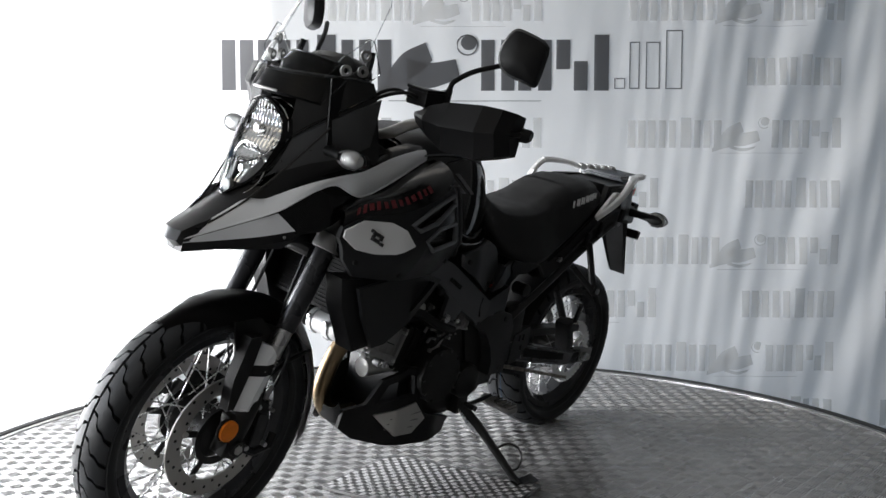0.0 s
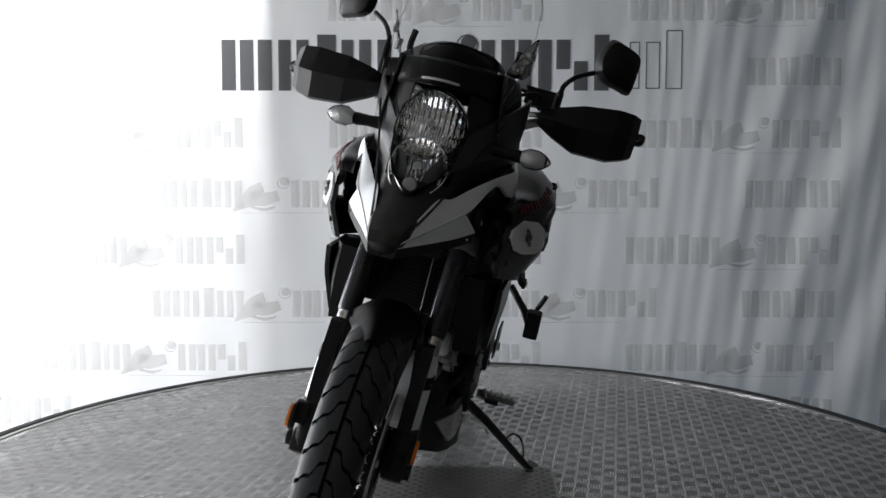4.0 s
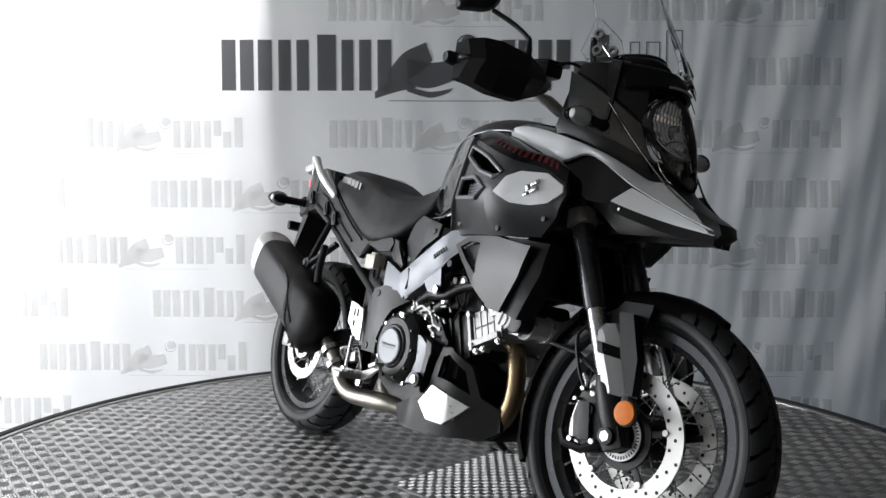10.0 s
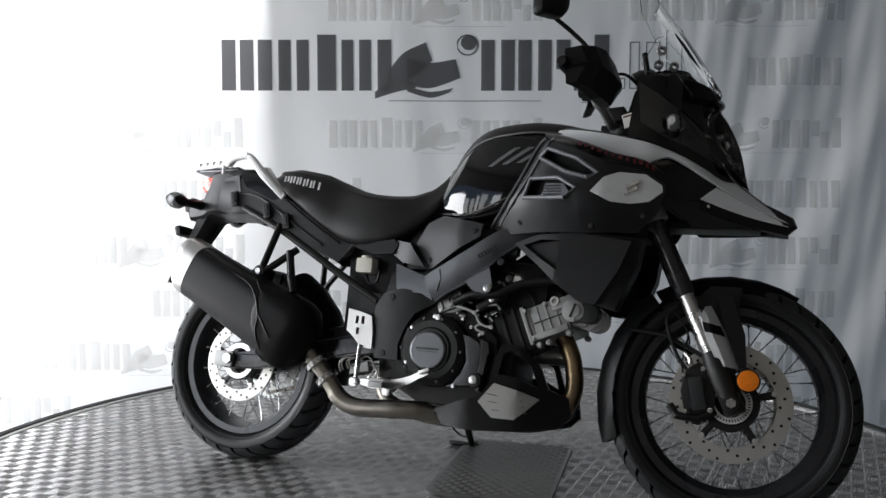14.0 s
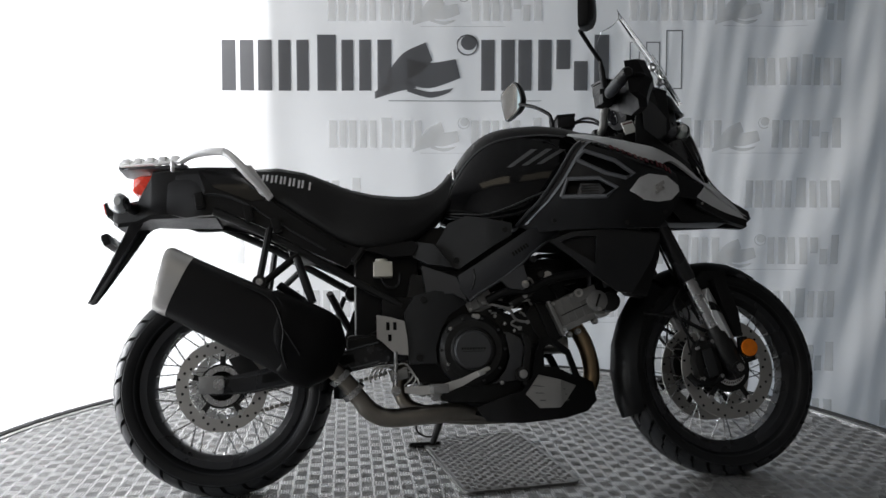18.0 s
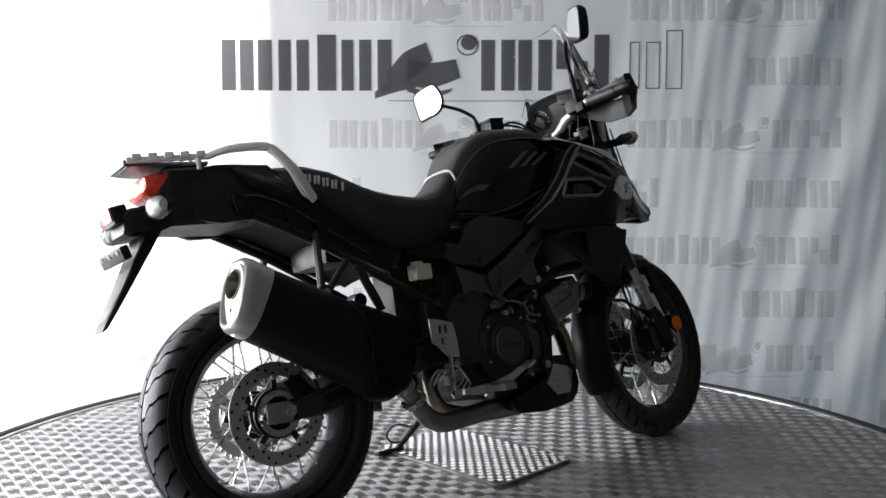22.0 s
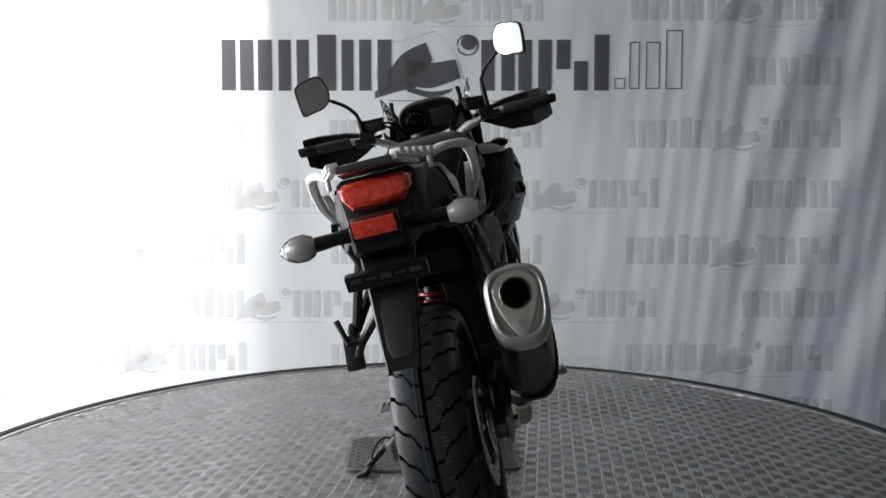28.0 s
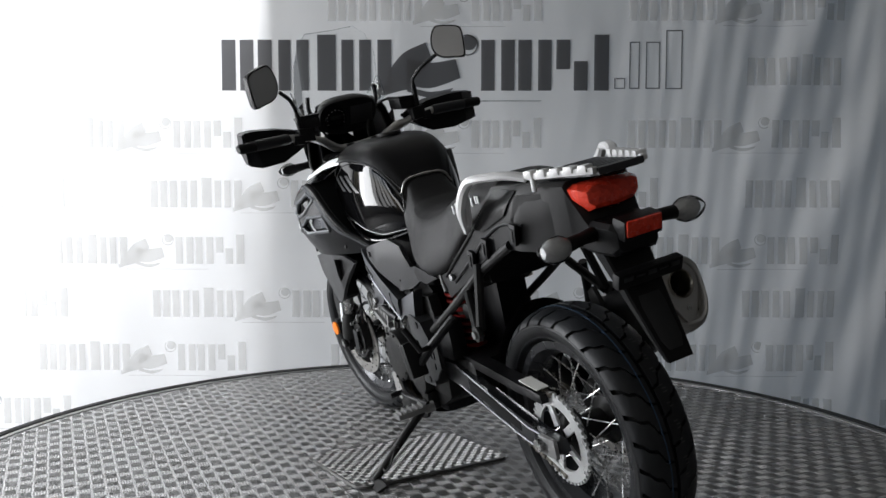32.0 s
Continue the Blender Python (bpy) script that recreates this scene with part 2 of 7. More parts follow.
def sheet(bm, outer, yfun, thick=0.005, holes=(), cuts=2, side=1, bev=0.0):
    """A shaped panel: a side-view outline (x, z), with holes, laid on the surface y = side * yfun(x, z)."""
    edges = []
    for loop in (outer, *holes):
        vs = [bm.verts.new((x, 0, z)) for x, z in loop]
        edges += [bm.edges.new((vs[i], vs[(i + 1) % len(vs)])) for i in range(len(vs))]
    out = bmesh.ops.triangle_fill(bm, use_beauty=True, edges=edges, normal=(0, -1, 0))
    faces = [g for g in out["geom"] if isinstance(g, bmesh.types.BMFace)]
    if cuts:
        es = list({e for f in faces for e in f.edges})
        bmesh.ops.subdivide_edges(bm, edges=es, cuts=cuts, use_grid_fill=True)
        faces = [f for f in bm.faces if f.is_valid and all(abs(v.co.y) < 1e-9 for v in f.verts)]
    vs = {v for f in faces for v in f.verts}
    back = {}
    for v in vs:
        y = yfun(v.co.x, v.co.z)
        v.co.y = side * y
        back[v] = bm.verts.new((v.co.x, side * (y - thick), v.co.z))
    rim = [e for f in faces for e in f.edges if sum(1 for g in e.link_faces) == 1]
    for f in faces:
        bm.faces.new([back[v] for v in reversed(f.verts)])
    for e in set(rim):
        a, b = e.verts
        bm.faces.new((a, b, back[b], back[a]))
    return bm


def slab(bm, outline, y0, y1, bev=0.0):
    """A prism: the side-view outline (x, z) between y0 and y1."""
    a = [bm.verts.new((x, y0, z)) for x, z in outline]
    b = [bm.verts.new((x, y1, z)) for x, z in outline]
    n = len(outline)
    fs = [bm.faces.new(a), bm.faces.new(b[::-1])]
    fs += [bm.faces.new((a[i], b[i], b[(i + 1) % n], a[(i + 1) % n])) for i in range(n)]
    if bev:
        es = list({e for f in fs for e in f.edges})
        bmesh.ops.bevel(bm, geom=es, offset=bev, segments=2, profile=0.7, affect="EDGES")
    return bm


def disc(bm, c, r, depth, axis="Y", seg=24, bev=0.0, r2=None):
    rot = {"Y": Matrix.Rotation(radians(90), 4, "X"), "X": Matrix.Rotation(radians(90), 4, "Y"), "Z": Matrix()}[axis] if isinstance(axis, str) else axis
    out = bmesh.ops.create_cone(bm, cap_ends=True, segments=seg, radius1=r, radius2=r if r2 is None else r2, depth=depth, matrix=Matrix.Translation(c) @ rot)
    if bev:
        es = [e for e in {e for v in out["verts"] for e in v.link_edges} if any(len(f.verts) > 4 for f in e.link_faces)]
        bmesh.ops.bevel(bm, geom=es, offset=bev, segments=2, profile=0.7, affect="EDGES")
    return bm


B = bmesh.new


# ---- the hall ----
def quad_wall(name, c, s, material, label):
    ob = part(name, box(B(), c, s), material)
    return tagged(ob, label=label, category=name.split("_")[0], kind="structure")


quad_wall("floor", (0, -1.4, -0.65), (8.4, 7.6, 0.1), M_CONC, "grey concrete hall floor under the turntable")
quad_wall("ceiling", (0, -1.4, 3.25), (8.4, 7.6, 0.1), M_CEIL, "pale flat hall ceiling")
quad_wall("wall_south", (0, -5.15, 1.3), (8.2, 0.1, 3.8), M_DIM_SOUTH, "unseen wall behind the viewer, coloured dark for a dim hall")
quad_wall("wall_north", (3.05, 2.13, 1.3), (1.1, 0.1, 3.8), M_DIM_NORTH, "unseen wall past the cloth, coloured dark to dim reflections")
quad_wall("wall_east", (4.05, -1.4, 1.3), (0.1, 7.4, 3.8), M_DIM_EAST, "unseen side wall, coloured dark for a dim hall")
for name, c, s in (("wall_north_side", (3.85, 2.13, 1.3), (0.5, 0.1, 3.8)), ("wall_north_low", (-0.55, 2.19, -0.57), (6.1, 0.1, 0.12)),
                   ("wall_north_high", (-0.55, 2.13, 3.05), (6.1, 0.1, 0.3)), ("wall_north_end", (-3.83, 2.13, 1.3), (0.46, 0.1, 3.8)),
                   ("wall_west_low", (-4.05, -1.4, -0.42), (0.1, 7.4, 0.36)), ("wall_west_high", (-4.05, -1.4, 2.75), (0.1, 7.4, 0.9)),
                   ("wall_west_a", (-4.05, 2.1, 1.23), (0.1, 0.4, 2.94)), ("wall_west_b", (-4.05, -4.25, 1.23), (0.1, 1.7, 2.94))):
    quad_wall(name, c, s, M_WALL, "plain grey hall wall beside the window opening")

tagged(part("window_jamb", box(B(), (-0.968, 2.062, 1.3), (0.02, 0.078, 3.7)), M_WALL), "thin upright jamb beside the bright window", "jamb", kind="structure")

# ---- the printed cloth ----
CLOTH_Y = 2.0


def cloth_y(x, z):
    """How the hanging cloth waves: nearly taut, with folds towards its right end."""
    k = min(max((x - 0.3) / 1.5, 0), 1)
    y = 0.006 * math.sin(x * 2.1 + 0.4 * z) + 0.004 * math.sin(x * 7.3 + 0.8)
    w = 0.5 + 0.5 * math.sin(x * 3.1 + 0.9 + 0.5 * z)
    y += k * w * 0.017 * math.sin((x - 0.26 * z) * 12.5 + 1.1 * math.sin(z * 1.7 + x))
    y += k * (0.35 + 0.65 * w) * 0.0065 * math.sin((x - 0.34 * z) * 27.0 + 1.6 * math.sin(x * 4 + z))
    y += k * 0.0022 * math.sin((x - 0.12 * z) * 57.0 + 2.0 * math.sin(x * 5))
    y += (1 - k) * 0.0022 * math.sin((x + 0.15 * z) * 19 + math.sin(x * 6))
    return CLOTH_Y + y


def cloth_grid(bm, x0, x1, z0, z1, lift, nx, nz, skew=0.0):
    rows = []
    for j in range(nz + 1):
        z = z0 + (z1 - z0) * j / nz
        row = []
        for i in range(nx + 1):
            x = x0 + (x1 - x0) * i / nx + skew * (z - z0)
            row.append(bm.verts.new((x, cloth_y(x, z) - lift, z)))
        rows.append(row)
    for a, b in zip(rows, rows[1:]):
        for i in range(nx):
            bm.faces.new((a[i], a[i + 1], b[i + 1], b[i]))
    return bm


banner = part("banner", cloth_grid(B(), -3.9, 2.5, -0.58, 3.15, 0, 430, 64), M_CLOTH, flat=3)
tagged(banner, "white translucent cloth banner with grey printed marks", "banner")


# each word mark is a row of upright bars: (left, right, bottom, top) in parts of the mark's width and height
def stems(x0, x1, n, z0=0.0, z1=1.0, gap=0.26):
    w = (x1 - x0) / (n + (n - 1) * gap)
    return [(x0 + i * w * (1 + gap), x0 + i * w * (1 + gap) + w, z0, z1) for i in range(n)]


def pair(x0, x1, z0=0.0, z1=1.0):
    w = x1 - x0
    return [(x0, x0 + 0.40 * w, z0, z1), (x1 - 0.40 * w, x1, z0, z1)]


MARK = (stems(0.0, 0.108, 3, gap=0.3) + pair(0.122, 0.187) + [(0.206, 0.246, 0, 1.1)] + pair(0.258, 0.322) + [(0.336, 0.366, 0, 1)]
        + pair(0.56, 0.632) + pair(0.64, 0.712) + [(0.722, 0.752, 0.42, 1), (0.76, 0.79, 0, 0.58), (0.804, 0.836, 0, 1.1)])


def print_bar(bm, x0, z0, w, h, bar, lift):
    a, b, c, d = bar
    cloth_grid(bm, x0 + a * w, x0 + b * w, z0 + c * h, z0 + d * h, lift, 2, 3)


def swoosh(bm, x0, z0, w, h, lift):
    """The emblem between the words, as plain shapes: a slanting body, a tail, a foot and a small ring."""
    def lump(pts, n=18):
        up, lo = spline(pts[0], n), spline(pts[1], n)
        rows = [[bm.verts.new((p.x, cloth_y(p.x, p.y) - lift, p.y)) for p in (a, a.lerp(b, 0.5), b)] for a, b in zip(up, lo)]
        for r, s in zip(rows, rows[1:]):
            bm.faces.new((r[0], r[1], s[1], s[0]))
            bm.faces.new((r[1], r[2], s[2], s[1]))
    P = lambda u, v: Vector((x0 + u * w, z0 + v * h, 0))
    lump(([P(0.355, 0.3), P(0.39, 0.72), P(0.44, 0.95)], [P(0.365, 0.1), P(0.42, 0.3), P(0.455, 0.6)]))
    lump(([P(0.40, 0.62), P(0.45, 0.55), P(0.505, 0.62)], [P(0.40, 0.12), P(0.45, 0.05), P(0.515, 0.25)]))
    lump(([P(0.33, -0.02), P(0.36, 0.12), P(0.40, 0.22)], [P(0.33, -0.16), P(0.38, -0.02), P(0.42, 0.05)]))
    lump(([P(0.40, 0.08), P(0.45, -0.02), P(0.50, 0.05)], [P(0.40, -0.02), P(0.45, -0.14), P(0.49, -0.04)]))
    c, r = P(0.53, 0.9), 0.024 * w
    ring = [[bm.verts.new((c.x + k * r * math.cos(a), cloth_y(c.x, c.y) - lift, c.y + k * r * 0.95 * math.sin(a))) for a in (2 * math.pi * i / 20 for i in range(20))] for k in (1.0, 0.86)]
    for i in range(20):
        j = (i + 1) % 20
        bm.faces.new((ring[0][i], ring[0][j], ring[1][j], ring[1][i]))
    dot = [bm.verts.new((c.x + 0.003 * w + 0.72 * r * math.cos(a), cloth_y(c.x, c.y) - lift, c.y + 0.2 * r + 0.66 * r * math.sin(a))) for a in (2 * math.pi * i / 16 for i in range(16))]
    bm.faces.new(dot)


def mark(x0, z0, w, h, material, apart=False):
    """A word mark as plain upright bars with the emblem's plain shapes and a thin rule."""
    bm = B()
    for b in MARK:
        if x0 + b[1] * w > 2.48:
            continue
        if apart:
            part("printed_bar", cloth_grid(B(), x0 + b[0] * w, x0 + b[1] * w, z0 + b[2] * h, z0 + b[3] * h, 0.003, 2, 3), material, banner, flat=3)
        else:
            print_bar(bm, x0, z0, w, h, b, 0.003)
    if x0 + 0.7 * w < 2.48:
        swoosh(bm, x0, z0, w, h, 0.0035)
        cloth_grid(bm, x0 + 0.36 * w, x0 + 0.69 * w, z0 - 0.21 * h, z0 - 0.195 * h, 0.003, 12, 1)
    part("printed_emblem" if apart else "printed_mark", bm, material, banner, flat=3, kind="stuff")


def outline_bar(bm, x0, x1, z0, z1, t=0.006):
    for a in ((x0, x0 + t, z0, z1), (x1 - t, x1, z0, z1), (x0 + t, x1 - t, z1 - t, z1), (x0 + t, x1 - t, z0, z0 + t)):
        cloth_grid(bm, *a, 0.003, 1, 4)


mark(-1.207, 1.403, 2.466, 0.268, M_PRINT, True)
bm = B()
outline_bar(bm, 0.885, 0.942, 1.412, 1.47)
outline_bar(bm, 0.963, 1.018, 1.412, 1.66)
outline_bar(bm, 1.05, 1.125, 1.412, 1.66)
outline_bar(bm, 1.155, 1.242, 1.41, 1.72)
part("printed_outline", bm, M_PRINT, banner, flat=3)
for row, z in enumerate((2.10, 1.77, 1.43, 1.10, 0.78, 0.475, 0.185, -0.11, -0.41)):
    for k in range(-1, 4):
        x = -2.24 + 1.6 * k + (0.63 if row % 2 == 0 else 0.0)
        if -3.7 < x < 3.2 and not (row == 2 and -1.9 < x < 1.1):
            mark(x, z, 1.36, 0.145, M_PALE)

# ---- the turntable ----
RATE, START = 7.692, -131.76


def tread(half_x, half_y, cell, inside, z, bars=5, high=0.0007):
    """Rows of raised bars, five to a field, their direction changing from field to field."""
    verts, faces = [], []
    nx, ny = int(half_x / cell) + 1, int(half_y / cell) + 1
    for i in range(-nx, nx + 1):
        for j in range(-ny, ny + 1):
            cx, cy = (i + 0.5) * cell, (j + 0.5) * cell
            if not inside(cx, cy):
                continue
            turn = (i + j) % 2
            for k in range(bars):
                off = (k - (bars - 1) / 2) * cell / bars
                ln, wd = cell * 0.42, cell / bars * 0.29
                base = []
                for s, t, q in ((-1, -1, 0), (1, -1, 0), (1, 1, 0), (-1, 1, 0), (-0.85, -0.5, 1), (0.85, -0.5, 1), (0.85, 0.5, 1), (-0.85, 0.5, 1)):
                    a, b = s * ln, off + t * wd
                    if turn:
                        a, b = b, a
                    base.append((cx + a, cy + b, z + (high if q else -0.0004)))
                n = len(verts)
                verts += base
                for f in ((4, 5, 6, 7), (0, 1, 5, 4), (1, 2, 6, 5), (2, 3, 7, 6), (3, 0, 4, 7)):
                    faces.append(tuple(n + v for v in (f if not turn else f[::-1])))
    me = bpy.data.meshes.new("tread_bars")
    me.from_pydata(verts, [], faces)
    return me


def turntable():
    base = part("turntable", lathe(B(), [(0.001, -0.004), (1.64, -0.004), (1.64, -0.12), (1.35, -0.14), (1.35, -0.6), (0.001, -0.6)], 160, Matrix.Rotation(radians(90), 4, "X"), closed=False), M_TREAD)
    tagged(base, "round turning platform covered with aluminium tread plate", "turntable")
    me = tread(1.64, 1.64, 0.040, lambda x, y: x * x + y * y < 1.612 ** 2, -0.003)
    me.materials.append(M_BARS)
    bars = new("tread_bar", me)
    bars.parent = base
    tagged(bars, kind="stuff", label="raised aluminium tread bars in groups of five")
    part("edge_band", lathe(B(), [(1.641, -0.12), (1.641, 0.004), (1.648, 0.008), (1.664, 0.008), (1.67, 0.002), (1.67, -0.12)], 160, Matrix.Rotation(radians(90), 4, "X")), M_EDGE, base, "black rubber edge band")
    part("edge_strip", lathe(B(), [(1.622, -0.003), (1.622, 0.0), (1.6405, 0.001), (1.6405, -0.003)], 160, Matrix.Rotation(radians(90), 4, "X")), M_STRIP, base, "bright metal edge strip")
    return base


table = turntable()


def pad():
    w, d = 0.37, 0.56
    out = []
    for sx, sy, a0 in ((1, 1, 0), (-1, 1, 90), (-1, -1, 180), (1, -1, 270)):
        for k in range(5):
            a = radians(a0 + k * 22.5)
            out.append((sx * (w / 2 - 0.03) + 0.03 * math.cos(a), sy * (d / 2 - 0.03) + 0.03 * math.sin(a)))
    bm = B()
    lo = [bm.verts.new((x, y, -0.001)) for x, y in out]
    hi = [bm.verts.new((x, y, 0.006)) for x, y in out]
    bm.faces.new(hi)
    bm.faces.new(lo[::-1])
    for i in range(len(out)):
        j = (i + 1) % len(out)
        bm.faces.new((lo[i], lo[j], hi[j], hi[i]))
    ob = part("floor_pad", bm, M_PAD)
    tagged(ob, "small rounded tread plate pad under the side stand", "pad")
    me = tread(w / 2, d / 2, 0.0195, lambda x, y: abs(x) < w / 2 - 0.01 and abs(y) < d / 2 - 0.01 and not (abs(x) > w / 2 - 0.025 and abs(y) > d / 2 - 0.025), 0.0062, 4, 0.0012)
    me.materials.append(M_PAD)
    b = new("tread_bar", me)
    b.parent = ob
    tagged(b, kind="stuff")
    return ob


floor_pad = pad()


# ---- the motorcycle: x forwards, y to its left, z up, standing upright here; leaned by its pose ----
bike = new("motorcycle")
tagged(bike, "black and silver adventure motorcycle leaning on its side stand", "motorcycle")
LR = (-1, 1)
FA, RA = Vector((0.750, 0, 0.318)), Vector((-0.777, 0, 0.309))
HEAD = Vector((0.409, 0, 1.0))
RAKE = radians(25.5)
STEER = Matrix.Translation(HEAD) @ Matrix.Rotation(radians(6), 4, Vector((-math.sin(RAKE), 0, math.cos(RAKE)))) @ Matrix.Translation(-HEAD)


def steer(bm):
    bmesh.ops.transform(bm, matrix=STEER, verts=bm.verts)
    return bm


def fork(bm):
    bmesh.ops.translate(bm, verts=bm.verts, vec=(-0.021, 0, -0.008))
    return steer(bm)


def steer_bar(bm):
    # the bar sits a little rolled in its clamps and sweeps out almost level
    for v in bm.verts:
        y = abs(v.co.y)
        w = min(1, max(0, (y - 0.10) / 0.07))
        v.co.z += w * (-0.030 + 0.065 * v.co.y + 0.10 * (max(y, 0.15) - 0.27))
        v.co.y += math.copysign(0.04 * max(0, y - 0.15), v.co.y)
    return steer(bm)


def tyre_point(R, rr, w, a, th, lift=0.0):
    h, rc = (R - rr) / 2, (R + rr) / 2
    ca, sa = math.cos(a), math.sin(a)
    r = rc + (h + lift) * math.copysign(abs(ca) ** 0.85, ca)
    y = (w + lift) * math.copysign(abs(sa) ** 0.9, sa)
    return Vector((r * math.cos(th), y, r * math.sin(th)))


def tyre(name, parent, m, R, rr, w, blocks, tilt):
    bm = B()
    prof = []
    for i in range(27):
        a = radians(-150 + 300 * i / 26)
        p = tyre_point(R - 0.009, rr, w - 0.010, a, 0)
        prof.append((p.x, p.y))
    lathe(bm, prof, 96, m)
    t = part(name, bm, M_NEAR_BLACK, parent, "new black rubber tyre with block tread")
    # broad blocks each side of the middle, parted by thin zigzag grooves; one mesh a side, turned round the wheel
    def zig(a):
        return float(np.interp(a, [2, 16, 24, 44, 50, 78], [0.0, 0.10, 0.52, 0.62, 0.80, 0.98]))

    n = 12
    for side in LR:
        bm = B()
        top, low = [], []
        for i in range(n + 1):
            a = 2.5 + 75 * i / n
            th = [2 * math.pi * (0.5 * (side > 0) + u * (0.92 if a < 8 else 0.865 - 0.0022 * max(0, a - 40)) - tilt * zig(a)) / blocks for u in (-0.5, 0, 0.5)]
            top.append([bm.verts.new(tyre_point(R, rr, w, radians(a) * side, q)) for q in th])
            low.append([bm.verts.new(tyre_point(R - 0.012, rr, w - 0.012, radians(a) * side, q)) for q in th])
        for i in range(n):
            for j in range(2):
                bm.faces.new((top[i][j], top[i + 1][j], top[i + 1][j + 1], top[i][j + 1]))
        ring_t = [top[i][0] for i in range(n + 1)] + [top[n][1], top[n][2]] + [top[i][2] for i in range(n - 1, -1, -1)] + [top[0][1]]
        ring_l = [low[i][0] for i in range(n + 1)] + [low[n][1], low[n][2]] + [low[i][2] for i in range(n - 1, -1, -1)] + [low[0][1]]
        for i in range(len(ring_t)):
            j = (i + 1) % len(ring_t)
            bm.faces.new((ring_t[i], ring_t[j], ring_l[j], ring_l[i]))
        first = part("tread_block", bm, M_RUBBER, parent)
        first.matrix_basis = m
        for k in range(1, blocks):
            shared("tread_block", first.data, parent, m @ Matrix.Rotation(2 * math.pi * k / blocks, 4, "Y"))
    t = parent
    for side in LR:
        prof = [tyre_point(R, rr, w, radians(a), 0) for a in range(79, 152, 4)]
        part("sidewall", lathe(B(), [(p.x, side * (p.y - 0.001)) for p in prof], 72, m, closed=False), M_SIDEWALL, t, "smooth black sidewall", flat=1.2)
    if not blocks % 2:
        p, q = tyre_point(R, rr, w, radians(9), 0, 0.0006), tyre_point(R, rr, w, radians(11), 0, 0.0006)
        part("paint_line", lathe(B(), [(p.x, p.y), (q.x, q.y), (q.x - 0.003, q.y), (p.x - 0.003, p.y)], 96, m), M_BLUELINE, t, "thin blue line round the new tread")
    # sidewall rings
    for side in LR:
        bm = B()
        for a in (84, 118):
            p = tyre_point(R, rr, w, radians(a), 0)
            lathe(bm, [(p.x + q, side * (p.y + e - 0.002)) for q, e in ((-0.003, 0), (0, 0.0022), (0.003, 0))] + [(p.x, side * (p.y - 0.006))], 96, m)
        part("sidewall_ring", bm, M_RUBBER, t)
    return t


def wheel(name, centre, R, rr, w, rimw, spokes, steered, front):
    m = Matrix.Translation(centre)
    if steered:
        m = STEER @ m
    ri = rr - 0.004
    rim_prof = [(ri + 0.010, rimw), (ri + 0.010, rimw - 0.005), (ri - 0.006, rimw - 0.009), (ri - 0.020, rimw * 0.45), (ri - 0.021, -rimw * 0.45),
                (ri - 0.006, -rimw + 0.009), (ri + 0.010, -rimw + 0.005), (ri + 0.010, -rimw), (ri - 0.010, -rimw + 0.001), (ri - 0.027, -rimw * 0.5), (ri - 0.028, rimw * 0.5), (ri - 0.010, rimw - 0.001)]
    wh = part(name, lathe(B(), rim_prof, 96, m), M_RIM, bike, "black spoked wheel rim")
    tyre("tyre", wh, m, R, rr, w, 35 if front else 30, 1.0)
    hub = lathe(B(), [(0.018, -0.075), (0.04, -0.07), (0.062, -0.055), (0.062, -0.045), (0.036, -0.03), (0.034, 0.03), (0.062, 0.045), (0.062, 0.055), (0.04, 0.07), (0.018, 0.075)], 40, m)
    part("hub", hub, M_ENGINE, wh, "black cast hub")
    # spokes share one mesh of unit length along x
    bm = tube(B(), [(0, 0, 0), (1, 0, 0)], 0.0019, 6)
    sp = bpy.data.meshes.new("spoke")
    bm.to_mesh(sp)
    bm.free()
    sp.materials.append(M_STEEL)
    nb = disc(B(), (0, 0, 0), 0.0035, 0.02, "X", 8)
    nip = bpy.data.meshes.new("nipple")
    nb.to_mesh(nip)
    nb.free()
    nip.materials.append(M_STEEL)
    for k in range(spokes):
        side = 1 if k % 2 else -1
        lead = 1 if (k // 2) % 2 else -1
        a = 2 * math.pi * k / spokes
        h = a + lead * radians(48)
        p1 = Vector(((ri - 0.024) * math.cos(a), -side * rimw * 0.35, (ri - 0.024) * math.sin(a)))
        p0 = Vector((0.056 * math.cos(h), side * 0.05, 0.056 * math.sin(h)))
        d = p1 - p0
        rot = d.to_track_quat("X", "Z").to_matrix().to_4x4()
        shared("spoke", sp, wh, m @ Matrix.Translation(p0) @ rot @ Matrix.Diagonal((d.length, 1, 1, 1)))
        shared("nipple", nip, wh, m @ Matrix.Translation(p1) @ rot)
    return wh, m


